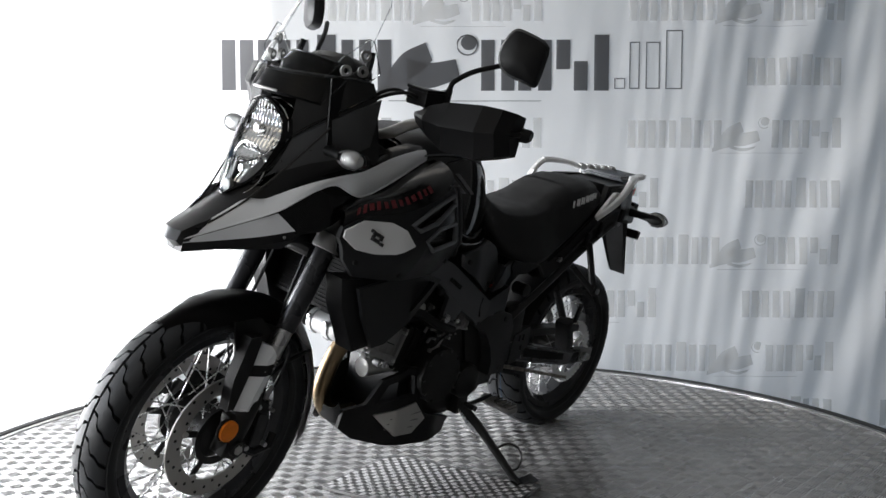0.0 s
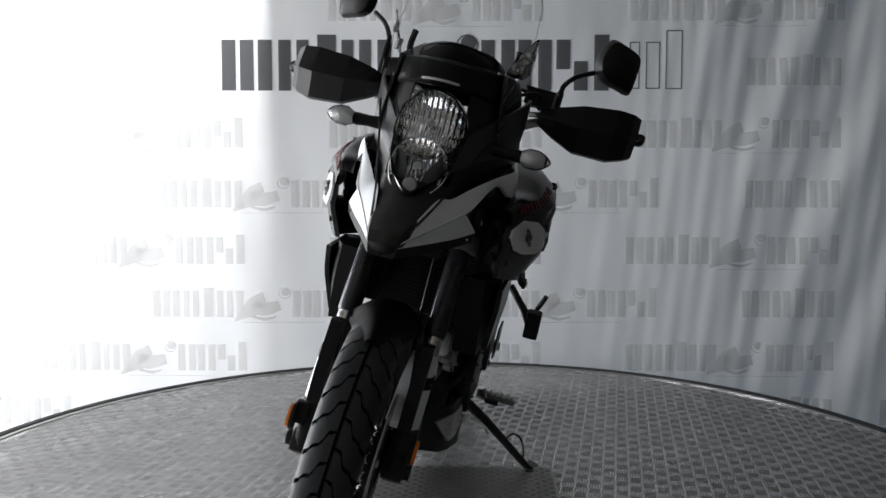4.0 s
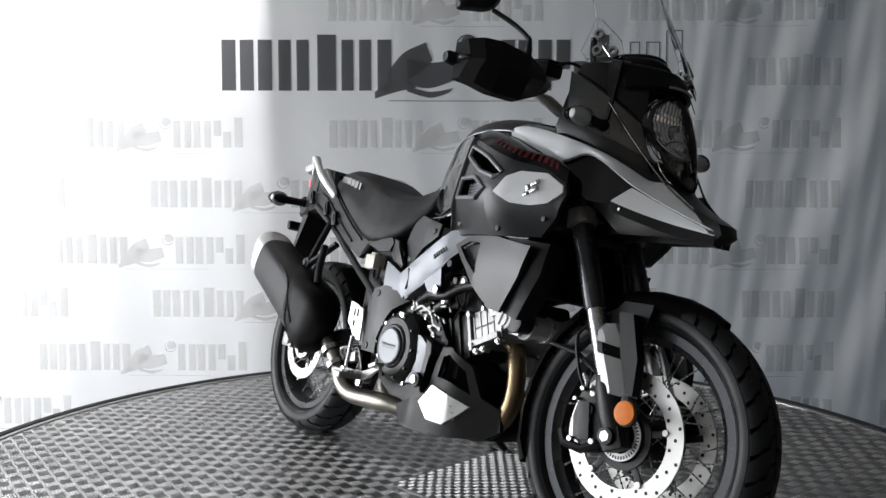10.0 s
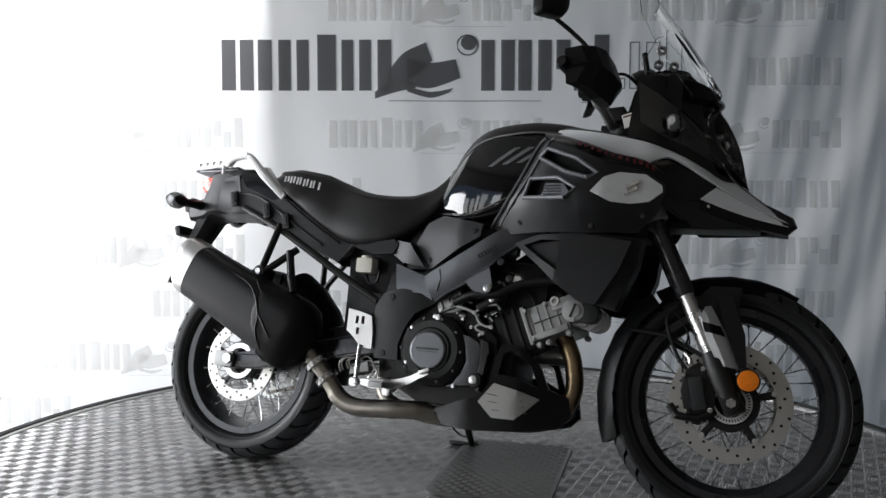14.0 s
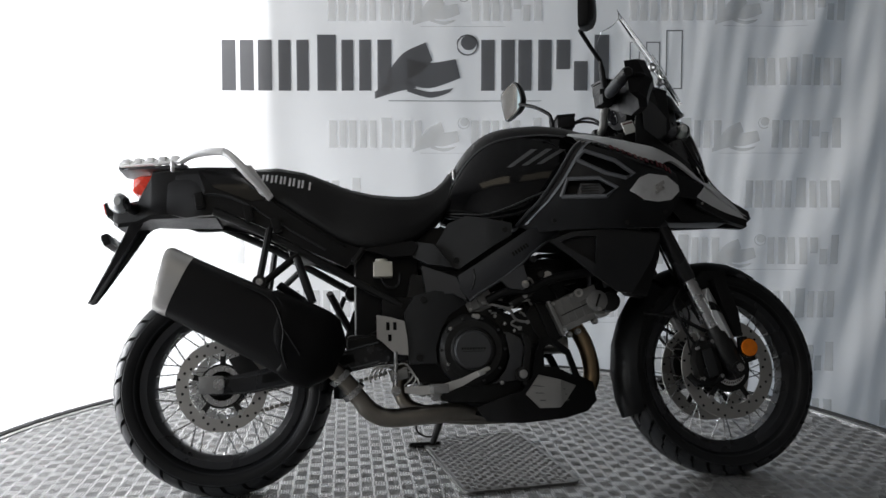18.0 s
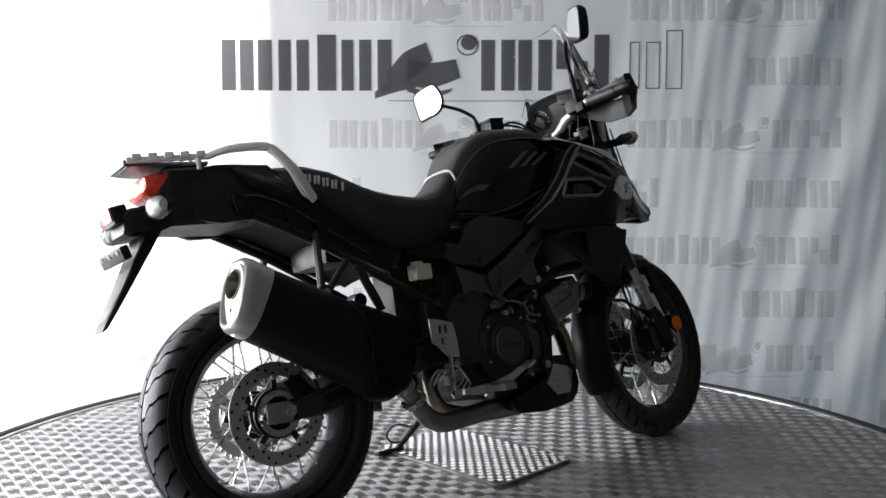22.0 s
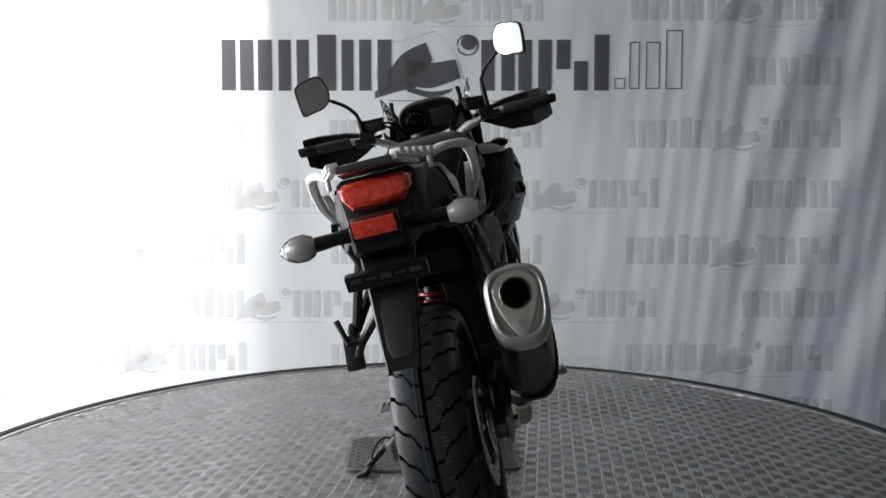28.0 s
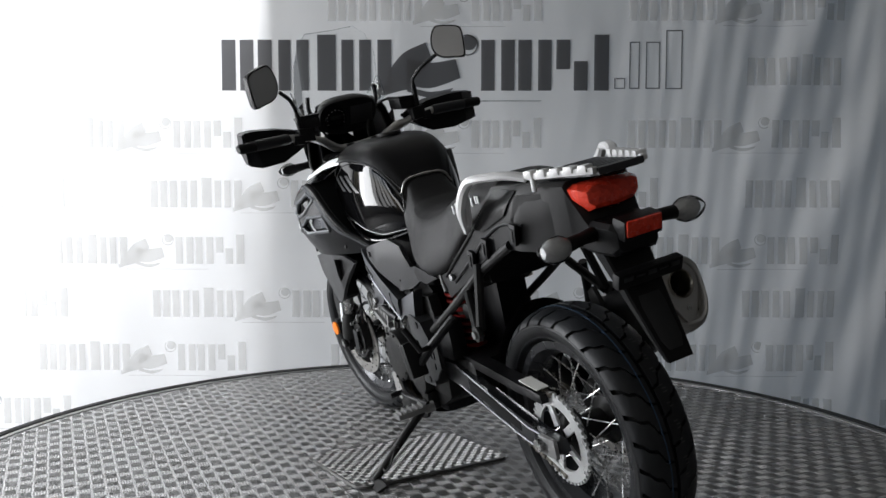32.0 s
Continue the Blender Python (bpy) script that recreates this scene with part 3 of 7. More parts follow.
def brake_disc(parent, m, y, r0, r1, ring_r, name="brake_disc"):
    """A steel ring with drilled holes, five arms and an inner carrier."""
    bm = B()
    seg, rad = 60, (r0, r0 + (r1 - r0) * 0.33, r0 + (r1 - r0) * 0.67, r1)
    s = 1 if y > 0 else -1
    t = 0.0025
    lathe(bm, [(r0, y - t), (r1, y - t), (r1, y + t), (r0, y + t)], seg, m)
    part(name, bm, M_DISC, parent, "drilled steel brake disc")
    d = parent
    bm = B()
    for k in range(36):
        a = 2 * math.pi * k / 36
        r = r0 + (r1 - r0) * (0.2, 0.5, 0.8)[k % 3]
        disc(bm, (0, 0, 0), 0.0042, 0.0062, "Y", 8)
        bmesh.ops.translate(bm, verts=bm.verts[-16:], vec=(r * math.cos(a), y, r * math.sin(a)))
    bmesh.ops.transform(bm, matrix=m, verts=bm.verts)
    part("drill_hole", bm, M_BLACK, d, kind="stuff")
    bm = B()
    for k in range(5):
        a = 2 * math.pi * k / 5 + 0.3
        rot = Matrix.Rotation(-a, 4, "Y")
        box(bm, rot @ Vector(((ring_r + r0) / 2, y - s * 0.002, 0)), (r0 - ring_r + 0.016, 0.006, 0.016), rot, 0.003)
        bolts = disc(B(), rot @ Vector((r0 - 0.002, y + s * 0.003, 0)), 0.0075, 0.010, "Y", 14, 0.002)
        bmesh.ops.transform(bolts, matrix=m, verts=bolts.verts)
        part("disc_bobbin", bolts, M_SATIN, d, "bright disc bobbin")
    lathe(bm, [(ring_r - 0.012, y - 0.004), (ring_r + 0.004, y - 0.004), (ring_r + 0.004, y + 0.004), (ring_r - 0.012, y + 0.004)], 40)
    bmesh.ops.transform(bm, matrix=m, verts=bm.verts)
    part("disc_carrier", bm, M_ENGINE, d, "black disc carrier")


fw, FM = wheel("front_wheel", FA, 0.326, 0.251, 0.058, 0.037, 36, True, True)
for s in LR:
    brake_disc(fw, FM, s * 0.068, 0.114, 0.155, 0.070)
bm = lathe(B(), [(0.038, -0.080), (0.055, -0.080), (0.055, -0.083), (0.038, -0.083)], 40)
bmesh.ops.transform(bm, matrix=FM, verts=bm.verts)
part("sensor_ring", bm, M_RACK, fw, "pale toothed sensor ring")
bm = B()
for k in range(40):
    a = 2 * math.pi * k / 40
    box(bm, (.0475 * math.cos(a), -.0835, .0475 * math.sin(a)), (.007, .001, .003), Matrix.Rotation(-a, 4, "Y"))
bmesh.ops.transform(bm, matrix=FM, verts=bm.verts)
part("ring_slot", bm, M_BLACK, fw, kind="stuff")
rw, RM = wheel("rear_wheel", RA, 0.315, 0.229, 0.078, 0.055, 36, False, False)
brake_disc(rw, RM, -0.082, 0.094, 0.130, 0.060)
bm = lathe(B(), [(0.042, -0.092), (0.058, -0.092), (0.058, -0.095), (0.042, -0.095)], 48)
bmesh.ops.transform(bm, matrix=RM, verts=bm.verts)
part("sensor_ring", bm, M_STEEL, rw, "toothed sensor ring")
# chalked figures on the rear tread, as plain bars
bm = B()
for k in range(13):
    th = radians(112 + k * 7.5)
    for q in range(2 + k % 2):
        rows = []
        for u in (0, 1):
            for v in (0, 1):
                rows.append(bm.verts.new(RM @ tyre_point(0.3155, 0.229, 0.078, radians(-13 - 9 * v - (3 if q else 0)), th + 0.012 * q * 2.2 + 0.010 * u)))
        bm.faces.new((rows[0], rows[1], rows[3], rows[2]))
part("chalk_mark", bm, M_CHALK, rw, "faint pale chalk marks on the tread", kind="stuff")

# ---- fork and front end ----
AX = Vector((-math.sin(RAKE), 0, math.cos(RAKE)))
for s in LR:
    foot = Vector((0.772, s * 0.104, 0.335))
    at = lambda d: foot + AX * d
    part("fork_tube", fork(tube(B(), [at(0.29), at(0.30), at(0.52), at(0.53), at(0.80)], [0.0235, 0.0262, 0.0262, 0.0252, 0.0252], 20)), M_RIM, bike, "black outer fork tube")
    part("fork_slider", fork(tube(B(), [at(0.04), at(0.31)], 0.0215, 20)), M_STEEL, bike, "chromed fork leg")
    bm = tube(B(), [at(0.13), at(0.10), at(0.04), at(-0.01), at(-0.035)], [0.024, 0.031, 0.033, 0.030, 0.024], 18)
    box(bm, foot + Vector((0.004, 0, -0.015)), (0.055, 0.05, 0.055), Matrix.Rotation(-RAKE, 4, "Y"), 0.012)
    disc(bm, foot + Vector((0.0, s * 0.028, -0.013)), 0.020, 0.02, "Y", 20, 0.003)
    part("fork_foot", fork(bm), M_ENGINE, bike, "black cast fork foot")
    bm = disc(B(), foot + Vector((0.0, s * 0.034, -0.013)), 0.013, 0.012, "Y", 6)
    disc(bm, foot + Vector((0.0, s * 0.034, -0.013)), 0.0185, 0.006, "Y", 20)
    part("axle_nut", fork(bm), M_STEEL, bike, "bright axle nut")
    # silver shield on the fork with a dark stripe
    gy = lambda x, z: 0.132 - 1.0 * max(0, x - 0.758 + 0.45 * (z - 0.41))
    bm = sheet(B(), [(0.688, 0.545), (0.697, 0.568), (0.712, 0.573), (0.748, 0.512), (0.790, 0.430), (0.784, 0.413), (0.736, 0.414), (0.706, 0.480)], gy, 0.034, side=s)
    g = part("fork_guard", fork(bm), M_SILVER, bike, "silver fork guard with a dark stripe", flat=0.5)
    bm = sheet(B(), [(0.699, 0.500), (0.692, 0.526), (0.738, 0.520), (0.752, 0.494)], lambda x, z: gy(x, z) + 0.0015, 0.003, side=s)
    part("stripe", fork(bm), M_BLACK, g)
    bm = sheet(B(), [(0.726, 0.60), (0.765, 0.60), (0.80, 0.50), (0.805, 0.42), (0.785, 0.42), (0.75, 0.51)], lambda x, z: 0.118, 0.03, side=s)
    part("guard_back", fork(bm), M_BLACK, g)
    # amber reflector
    bm = disc(B(), (0.811, s * 0.139, 0.382), 0.0265, 0.010, "Y", 28, 0.003)
    r = part("fork_reflector", fork(bm), M_AMBER, bike, "round amber reflector")
    bm = disc(B(), (0.811, s * 0.133, 0.382), 0.030, 0.008, "Y", 28, 0.002)
    box(bm, (0.800, s * 0.120, 0.392), (0.02, 0.03, 0.05), None, 0.004)
    part("reflector_bracket", fork(bm), M_BLACK, r)
    # radial caliper behind the leg
    bm = B()
    slab(bm, [(0.655, 0.30), (0.70, 0.27), (0.735, 0.315), (0.725, 0.385), (0.69, 0.425), (0.655, 0.40), (0.645, 0.345)], s * 0.045, s * 0.105, 0.007)
    for q in (0.315, 0.365):
        disc(bm, (0.688, s * 0.108, q), 0.018, 0.012, "Y", 18, 0.003)
    cal = part("brake_caliper", fork(bm), M_ENGINE, bike, "black four-piston brake caliper")
    for x, z, r in ((.700, .405, .007), (.668, .412, .006), (.652, .385, .005), (.722, .300, .007), (.66, .292, .0065)):
        part("caliper_bolt", fork(disc(B(), (x, s * .112, z), r, .016, "Y", 10, .002)), M_STEEL, cal, "bright caliper bolt")
    bm = box(B(), (.688, s * .116, .34), (.034, .006, .085), Matrix.Rotation(radians(-12), 4, "Y"), .003)
    part("caliper_bridge", fork(bm), M_COVERGREY, cal)
    bm = tube(B(), [(.668, s * .10, .41), (.664, s * .10, .43), (.650, s * .10, .445)], [.006, .007, .005], 8)
    part("banjo_bolt", fork(bm), M_STEEL, cal)
    bm = B()
    tube(bm, [(0.735, s * 0.10, 0.30), (0.69, s * 0.108, 0.275), (0.64, s * 0.108, 0.28), (0.62, s * 0.10, 0.305)], 0.011, 8)
    part("caliper_bracket", fork(bm), M_BLACK, bike)
    bm = tube(B(), spline([(0.66, s * 0.085, 0.40), (0.625, s * 0.09, 0.45), (0.60, s * 0.09, 0.53), (0.63, s * 0.08, 0.57), (0.62, s * 0.06, 0.62), (0.56, s * 0.05, 0.78)], 26), 0.0045, 8)
    part("brake_hose", fork(bm), M_BLACK, bike)
    bm = tube(B(), spline([(0.655, s * 0.08, 0.33), (0.645, s * 0.07, 0.42), (0.655, s * 0.075, 0.50), (0.62, s * 0.085, 0.55)], 18), 0.003, 6)
    part("sensor_cable", fork(bm), M_BLACK, bike)

# fender over the front tyre, with its rear flap
bm = B()
rings = []
for ang, x_r in [(61, .340), (70, .342), (80, .344), (92, .346), (104, .349), (116, .354), (126, .359)]:
    a = radians(ang)
    w = 0.080 if ang > 84 else 0.022 + 0.058 * (ang - 60) / 24
    rings.append([FA + Vector(((x_r - 0.05 * (abs(u) ** 2.6)) * math.cos(a), u * w, (x_r - 0.045 * (abs(u) ** 2.6)) * math.sin(a))) for u in [(-1 + 2 * i / 14) for i in range(15)]])
loft(bm, rings, closed=False)
bmesh.ops.solidify(bm, geom=bm.faces, thickness=0.004)
fend = part("front_fender", steer(bm), M_BLACK, bike, "matt black front fender")
bm = B()
rings = []
for ang, x_r in [(128, .362), (140, .360), (152, .358), (166, .356), (180, .355), (194, .356), (203, .358)]:
    a = radians(ang)
    w = 0.075 if ang < 195 else 0.06
    rings.append([FA + Vector(((x_r - 0.05 * (abs(u) ** 2.4)) * math.cos(a), u * w, (x_r - 0.05 * (abs(u) ** 2.4)) * math.sin(a))) for u in [(-1 + 2 * i / 12) for i in range(13)]])
loft(bm, rings, closed=False)
bmesh.ops.solidify(bm, geom=bm.faces, thickness=0.004)
part("fender_flap", steer(bm), M_GREY, fend, "dark rear fender flap")
for s in LR:
    bm = sheet(B(), [(0.66, 0.58), (0.71, 0.63), (0.79, 0.63), (0.775, 0.52), (0.76, 0.44), (0.735, 0.44), (0.72, 0.52)], lambda x, z: 0.082 + 0.02 * max(0, (0.62 - z)) / 0.2, 0.006, side=s)
    part("fender_side", fork(bm), M_BLACK, fend)
    bm = tube(B(), [(0.70, s * 0.085, 0.44), (0.60, s * 0.08, 0.49), (0.505, s * 0.07, 0.50)], 0.006, 8)
    part("fender_stay", fork(bm), M_BLACK, fend)

# clamps, bar, grips, guards, mirrors
for z, d in ((0.81, 0.035), (1.035, 0.03)):
    bm = B()
    x = 0.409 - (z - 1.0) * math.tan(RAKE) + 0.03
    rot = Matrix.Rotation(-RAKE, 4, "Y")
    box(bm, (x - 0.015, 0, z), (0.075, 0.19, d), rot, 0.012)
    for s in LR:
        disc(bm, (x + 0.014, s * 0.104, z), 0.040, d + 0.006, rot, 24, 0.004)
    part("fork_clamp", (fork if z < 1 else steer)(bm), M_ALLOY if z < 1 else M_ENGINE, bike, "cast fork clamp")
bar = [(0.315, -0.40, 1.155), (0.335, -0.27, 1.17), (0.36, -0.17, 1.155), (0.385, -0.10, 1.085), (0.392, -0.04, 1.075), (0.392, 0.04, 1.075), (0.385, 0.10, 1.085), (0.36, 0.17, 1.155), (0.335, 0.27, 1.17), (0.315, 0.40, 1.155)]
part("handlebar", steer_bar(tube(B(), spline(bar, 60), 0.0125, 14)), M_SATIN, bike, "bare alloy handlebar")
bm = B()
for s in LR:
    box(bm, (0.392, s * 0.05, 1.06), (0.045, 0.03, 0.055), None, 0.008)
part("bar_clamp", steer(bm), M_ENGINE, bike, kind="stuff")
for s in LR:
    p = lambda y, dx=0, dz=0: Vector((0.335 - 0.155 * (y - 0.27) + dx, s * y, 1.17 - 0.115 * (y - 0.27) + dz))
    part("grip", steer_bar(tube(B(), [p(0.275), p(0.28), p(0.39), p(0.395)], [0.016, 0.0178, 0.0178, 0.016], 16)), M_RUBBER, bike, "black rubber grip")
    part("bar_end", steer_bar(tube(B(), [p(0.395), p(0.40), p(0.448), p(0.455)], [0.014, 0.0175, 0.0165, 0.012], 16)), M_BLACK, bike, "black bar end weight")
    # guard: a bent shell before the grip
    rings = []
    for y, x0, top, low in ((0.190, 0.395, 1.190, 1.160), (0.232, 0.420, 1.204, 1.128), (0.29, 0.428, 1.214, 1.094), (0.372, 0.414, 1.214, 1.082), (0.412, 0.392, 1.208, 1.090), (0.432, 0.358, 1.200, 1.098)):
        mid = (top + low) / 2
        rings.append([Vector((x0 - 0.05, s * y, top - 0.008)), Vector((x0 - 0.01, s * y, top)), Vector((x0 + 0.010, s * y, mid + 0.010)), Vector((x0 + 0.012, s * y, mid + 0.002)), Vector((x0 + 0.0, s * y, mid - 0.016)),
                      Vector((x0 - 0.014, s * y, low + 0.004)), Vector((x0 - 0.04, s * y, low))])
    bm = loft(B(), rings)
    hg = part("hand_guard", steer_bar(bm), M_BLACK, bike, "black plastic hand guard", flat=0.3)
    bm = tube(B(), spline([p(0.43), p(0.425, 0.06, 0.0), p(0.30, 0.075, -0.01), p(0.20, 0.055, 0.0), p(0.17, 0.01, 0.0)], 20), 0.007, 8)
    part("guard_stay", steer_bar(bm), M_BLACK, hg)
    bm = box(B(), p(0.215, -0.002, 0.0), (0.045, 0.05, 0.045), None, 0.008)
    box(bm, p(0.245, -0.005, -0.012), (0.034, 0.03, 0.03), None, 0.006)
    part("switch_box", steer_bar(bm), M_BLACK, bike, "black switch housing")
    bm = B()
    box(bm, p(0.185, 0.02, 0.035), (0.062, 0.07, 0.036), Matrix.Rotation(s * radians(-10), 4, "Z"), 0.006)
    box(bm, p(0.185, 0.02, 0.056), (0.066, 0.074, 0.008), Matrix.Rotation(s * radians(-10), 4, "Z"), 0.003)
    part("fluid_box", steer_bar(bm), M_BLACK, bike, "black square fluid reservoir")
    bm = tube(B(), spline([p(0.21, 0.035), p(0.26, 0.058, -0.004), p(0.34, 0.055, -0.01), p(0.40, 0.052, -0.01)], 14), [0.007] * 4 + [0.0055] * 9 + [0.008], 8)
    part("lever", steer_bar(bm), M_STEEL if s < 0 else M_BLACK, bike)
    # mirror
    stem = spline([p(0.228, 0.0, -0.02 if s > 0 else -0.055), p(0.230, -0.005, 0.055), p(0.236, -0.016, 0.078), p(0.26, -0.048, 0.11), p(0.30, -0.085, 0.14)], 20)
    part("mirror_stem", steer(tube(B(), stem, [0.0095] * 5 + [0.0065] * 15, 10)), M_BLACK, bike, "black mirror stem")
    outline = [(0.78 * u, 0.86 * v) for u, v in ((-0.062, 0.056), (-0.046, 0.074), (-0.026, 0.078), (0.017, 0.070), (0.055, 0.059), (0.073, 0.040), (0.071, -0.010), (0.064, -0.060), (0.050, -0.070), (0.012, -0.063), (-0.030, -0.056), (-0.062, -0.038), (-0.077, -0.006), (-0.073, 0.030))]
    c = Vector((0.243, s * 0.357, 1.335))
    rot = Matrix.Rotation(radians(20 if s > 0 else -32), 4, "Z") @ Matrix.Rotation(radians(-6.5 if s > 0 else 5), 4, "Y")
    rings = []
    ol = spline([(u, v, 0) for u, v in outline] + [(outline[0][0], outline[0][1], 0)], 30)[:-1]
    for dx, k in ((-0.012, 0.95), (-0.012, 1.0), (0.0, 1.02), (0.016, 0.9), (0.026, 0.6), (0.029, 0.2)):
        rings.append([c + rot @ Vector((dx, s * q.x * k, q.y * k)) for q in ol])
    mh = part("mirror", steer(loft(B(), rings)), M_BLACK, bike, "black rear-view mirror")
    bm = B()
    bm.faces.new([bm.verts.new(c + rot @ Vector((-0.0135, s * q.x * 0.92, q.y * 0.92))) for q in ol])
    part("mirror_glass", steer(bm), M_MIRROR, mh, "bright mirror glass")
for s, off in ((-1, 0.0), (1, 0.02), (1, -0.015)):
    bm = tube(B(), spline([(0.36, s * 0.19, 1.17), (0.43, s * (0.15 + off), 1.20), (0.48, s * 0.09, 1.14), (0.46, s * 0.06, 1.0), (0.42, s * 0.04, 0.93)], 24), 0.0045, 8)
    part("control_cable", steer(bm), M_BLACK, bike, "black control cable")

# ---- nose, lamp, screen ----
NOSE = [(1.200, .488, .142, .640, .068), (1.18, .482, .150, .648, .072), (1.10, .475, .168, .675, .078), (1.03, .468, .178, .700, .076), (1.0, .47, .165, .709, .075), (0.96, .475, .150, .722, .072),
        (0.90, .50, .135, .756, .066), (0.855, .56, .112, .820, .046), (0.822, .60, .092, .884, .030), (0.803, .62, .085, .892, .026), (0.785, .64, .075, .872, .022)]


def nose_half(z):
    zs = [n[0] for n in NOSE][::-1]
    return [float(np.interp(z, zs, [n[k] for n in NOSE][::-1])) for k in (1, 2, 3, 4)]


def lamp_wrap(y):
    return -0.044 * (y / 0.08) ** 2


def nose_ring(z):
    xb, w, xf, wf = nose_half(z)
    back = float(np.interp(z, [0.84, 0.93, 1.10, 1.22], [0.0, 0.038, 0.038, 0.012]))
    xf -= back
    right = [(xb + (xf - xb) * u, wf + (w - wf) * (1 - u ** 1.7)) for u in [i / 9 for i in range(10)]]
    front = [(xf + (0.006 + back) * (1 - (k / 6) ** 2), wf * k / 6) for k in (5, 4, 3, 2, 1, 0)]
    r = [Vector((x, -y, z)) for x, y in right] + [Vector((x, -y, z)) for x, y in front]
    return r + [Vector((q.x, -q.y, q.z)) for q in r[-2::-1]]


bm = loft(B(), [nose_ring(z) for z in (1.20, 1.19, 1.18, 1.14, 1.10, 1.065, 1.03, 0.995, 0.96, 0.93, 0.90, 0.878, 0.855, 0.838, 0.822, 0.803, 0.785)], closed=False)
opening = [f for f in bm.faces if abs(f.calc_center_median().y) < 0.068 and 0.915 < f.calc_center_median().z < 1.13 and f.calc_center_median().x > 0.60]
bmesh.ops.delete(bm, geom=opening, context="FACES")
bmesh.ops.solidify(bm, geom=bm.faces, thickness=0.004)
nose = part("nose_fairing", bm, M_NOSE, bike, "matt black nose fairing and beak")


def nose_y(x, z):
    """Half width of the nose at (x, z)."""
    r = [p for p in nose_ring(z) if p.y < 1e-6]
    return float(np.interp(x, [p.x for p in r], [-p.y for p in r]))


for s in LR:
    bm = sheet(B(), [(.490, 1.168), (.545, 1.137), (.60, 1.098), (.655, 1.05), (.705, .99), (.745, .925), (.69, .965), (.62, 1.0), (.56, 1.02), (.50, 1.056)], lambda x, z: nose_y(x, z) + .006 + .20 * (z - 1.04) * (z > 1.04), .006, side=s, cuts=3)
    part("nose_flank", bm, M_FLANK, nose, "satin grey flank panel of the nose", flat=0.6)
    line = spline([(x, s * (nose_y(x, z) + .004), z) for x, z in ((.490, 1.172), (.545, 1.141), (.60, 1.103), (.655, 1.055), (.708, .992))], 20)
    part("flank_edge", tube(B(), line, .0032, 6), M_GLOSS, nose, "glossy black edge above the flank")
    rim = [(.49, .138, 1.201), (.54, .128, 1.203), (.58, .118, 1.203), (.61, .108, 1.201)]
    part("nose_rim", tube(B(), spline([(x, s * y, z) for x, y, z in rim], 10), .0028, 6), M_CAP, nose, "pale rim along the nose top")
# raised edges that run from the screen past the lamp to the beak
for s in LR:
    for pts in (((.600, .143, 1.09), (.668, .108, 1.0), (.715, .086, .945), (.765, .065, .892), (.83, .045, .845)),):
        part("nose_edge", tube(B(), spline([(x + .002, s * (y + .003), z) for x, y, z in pts], 24), .0026, 6), M_NOSE, nose, "raised edge")


def lamp_x(z):
    return float(np.interp(z, [0.90, 0.95, 1.0, 1.05, 1.10, 1.14], [0.772, 0.752, 0.738, 0.722, 0.703, 0.682]))


def lamp_outline(k=1.0):
    pts = []
    for i in range(40):
        a = 2 * math.pi * i / 40
        y, z = math.sin(a), math.cos(a)
        zz = 1.028 + (0.103 if z > 0 else 0.122) * z
        wid = np.interp(zz, [0.905, 0.92, 0.945, 0.975, 1.0, 1.05, 1.09, 1.12, 1.132], [0.006, 0.024, 0.052, 0.066, 0.072, 0.079, 0.068, 0.038, 0.004])
        pts.append((math.copysign(wid, y) * k if abs(y) > 1e-6 else 0.0, 1.02 + (zz - 1.02) * k))
    return pts


bm = B()
rings = []
for k, d in ((1.04, -0.03), (1.04, 0.003), (1.0, 0.006), (1.0, -0.03)):
    rings.append([Vector((lamp_x(z) + d + lamp_wrap(y), y, z)) for y, z in lamp_outline(k)])
loft(bm, rings, cap=False)
hl = part("headlight", bm, M_GLOSS, bike, "stacked twin headlight with clear lens")
rings = [[Vector((lamp_x(z) + 0.004 + 0.012 * (1 - k * k) + lamp_wrap(y), y, z)) for y, z in lamp_outline(k)] for k in (0.995, 0.8, 0.6, 0.35, 0.1, 0.002)]
lens = part("lens", loft(B(), rings, cap=False), M_LENS, hl, "clear headlight lens")
lens.visible_shadow = False
for zc, r in ((1.056, 0.077), (0.960, 0.064)):
    # shallow bowl with upright flutes
    rings = []
    cols = int(2 * r / 0.0014)
    for i in range(cols + 1):
        y = -r + 2 * r * i / cols
        h = math.sqrt(max(r * r - y * y, 1e-8))
        q = [(y, h * (-1 + 2 * k / 16)) for k in range(17)]
        rings.append([Vector((lamp_x(zc) - 0.044 + 0.026 * (y * y + z * z) / (r * r) + 0.85 * lamp_wrap(y) - 0.37 * z + 0.0018 * math.cos(2 * math.pi * y / 0.0125 + (0.8 if z > 0 else 0)) + 0.0016 * math.cos(2 * math.pi * z / 0.026), y, zc + z)) for y, z in q])
    part("reflector", loft(B(), rings, closed=False), M_CHROME, hl, "fluted chrome reflector", flat=0.5)
    rim = [Vector((lamp_x(zc) - 0.012 + 0.9 * lamp_wrap(r * math.cos(a)) - 0.37 * r * math.sin(a), r * math.cos(a), zc + r * math.sin(a))) for a in (2 * math.pi * i / 48 for i in range(49))]
    part("reflector_rim", tube(B(), rim, 0.002, 6), M_CHROME, hl)
bm = B()
rings = [[Vector((lamp_x(z) - 0.048 + lamp_wrap(y), y, z)) for y, z in lamp_outline(k)] for k in (1.0, 0.02)]
loft(bm, rings)
part("lamp_back", bm, M_CHROME, hl)
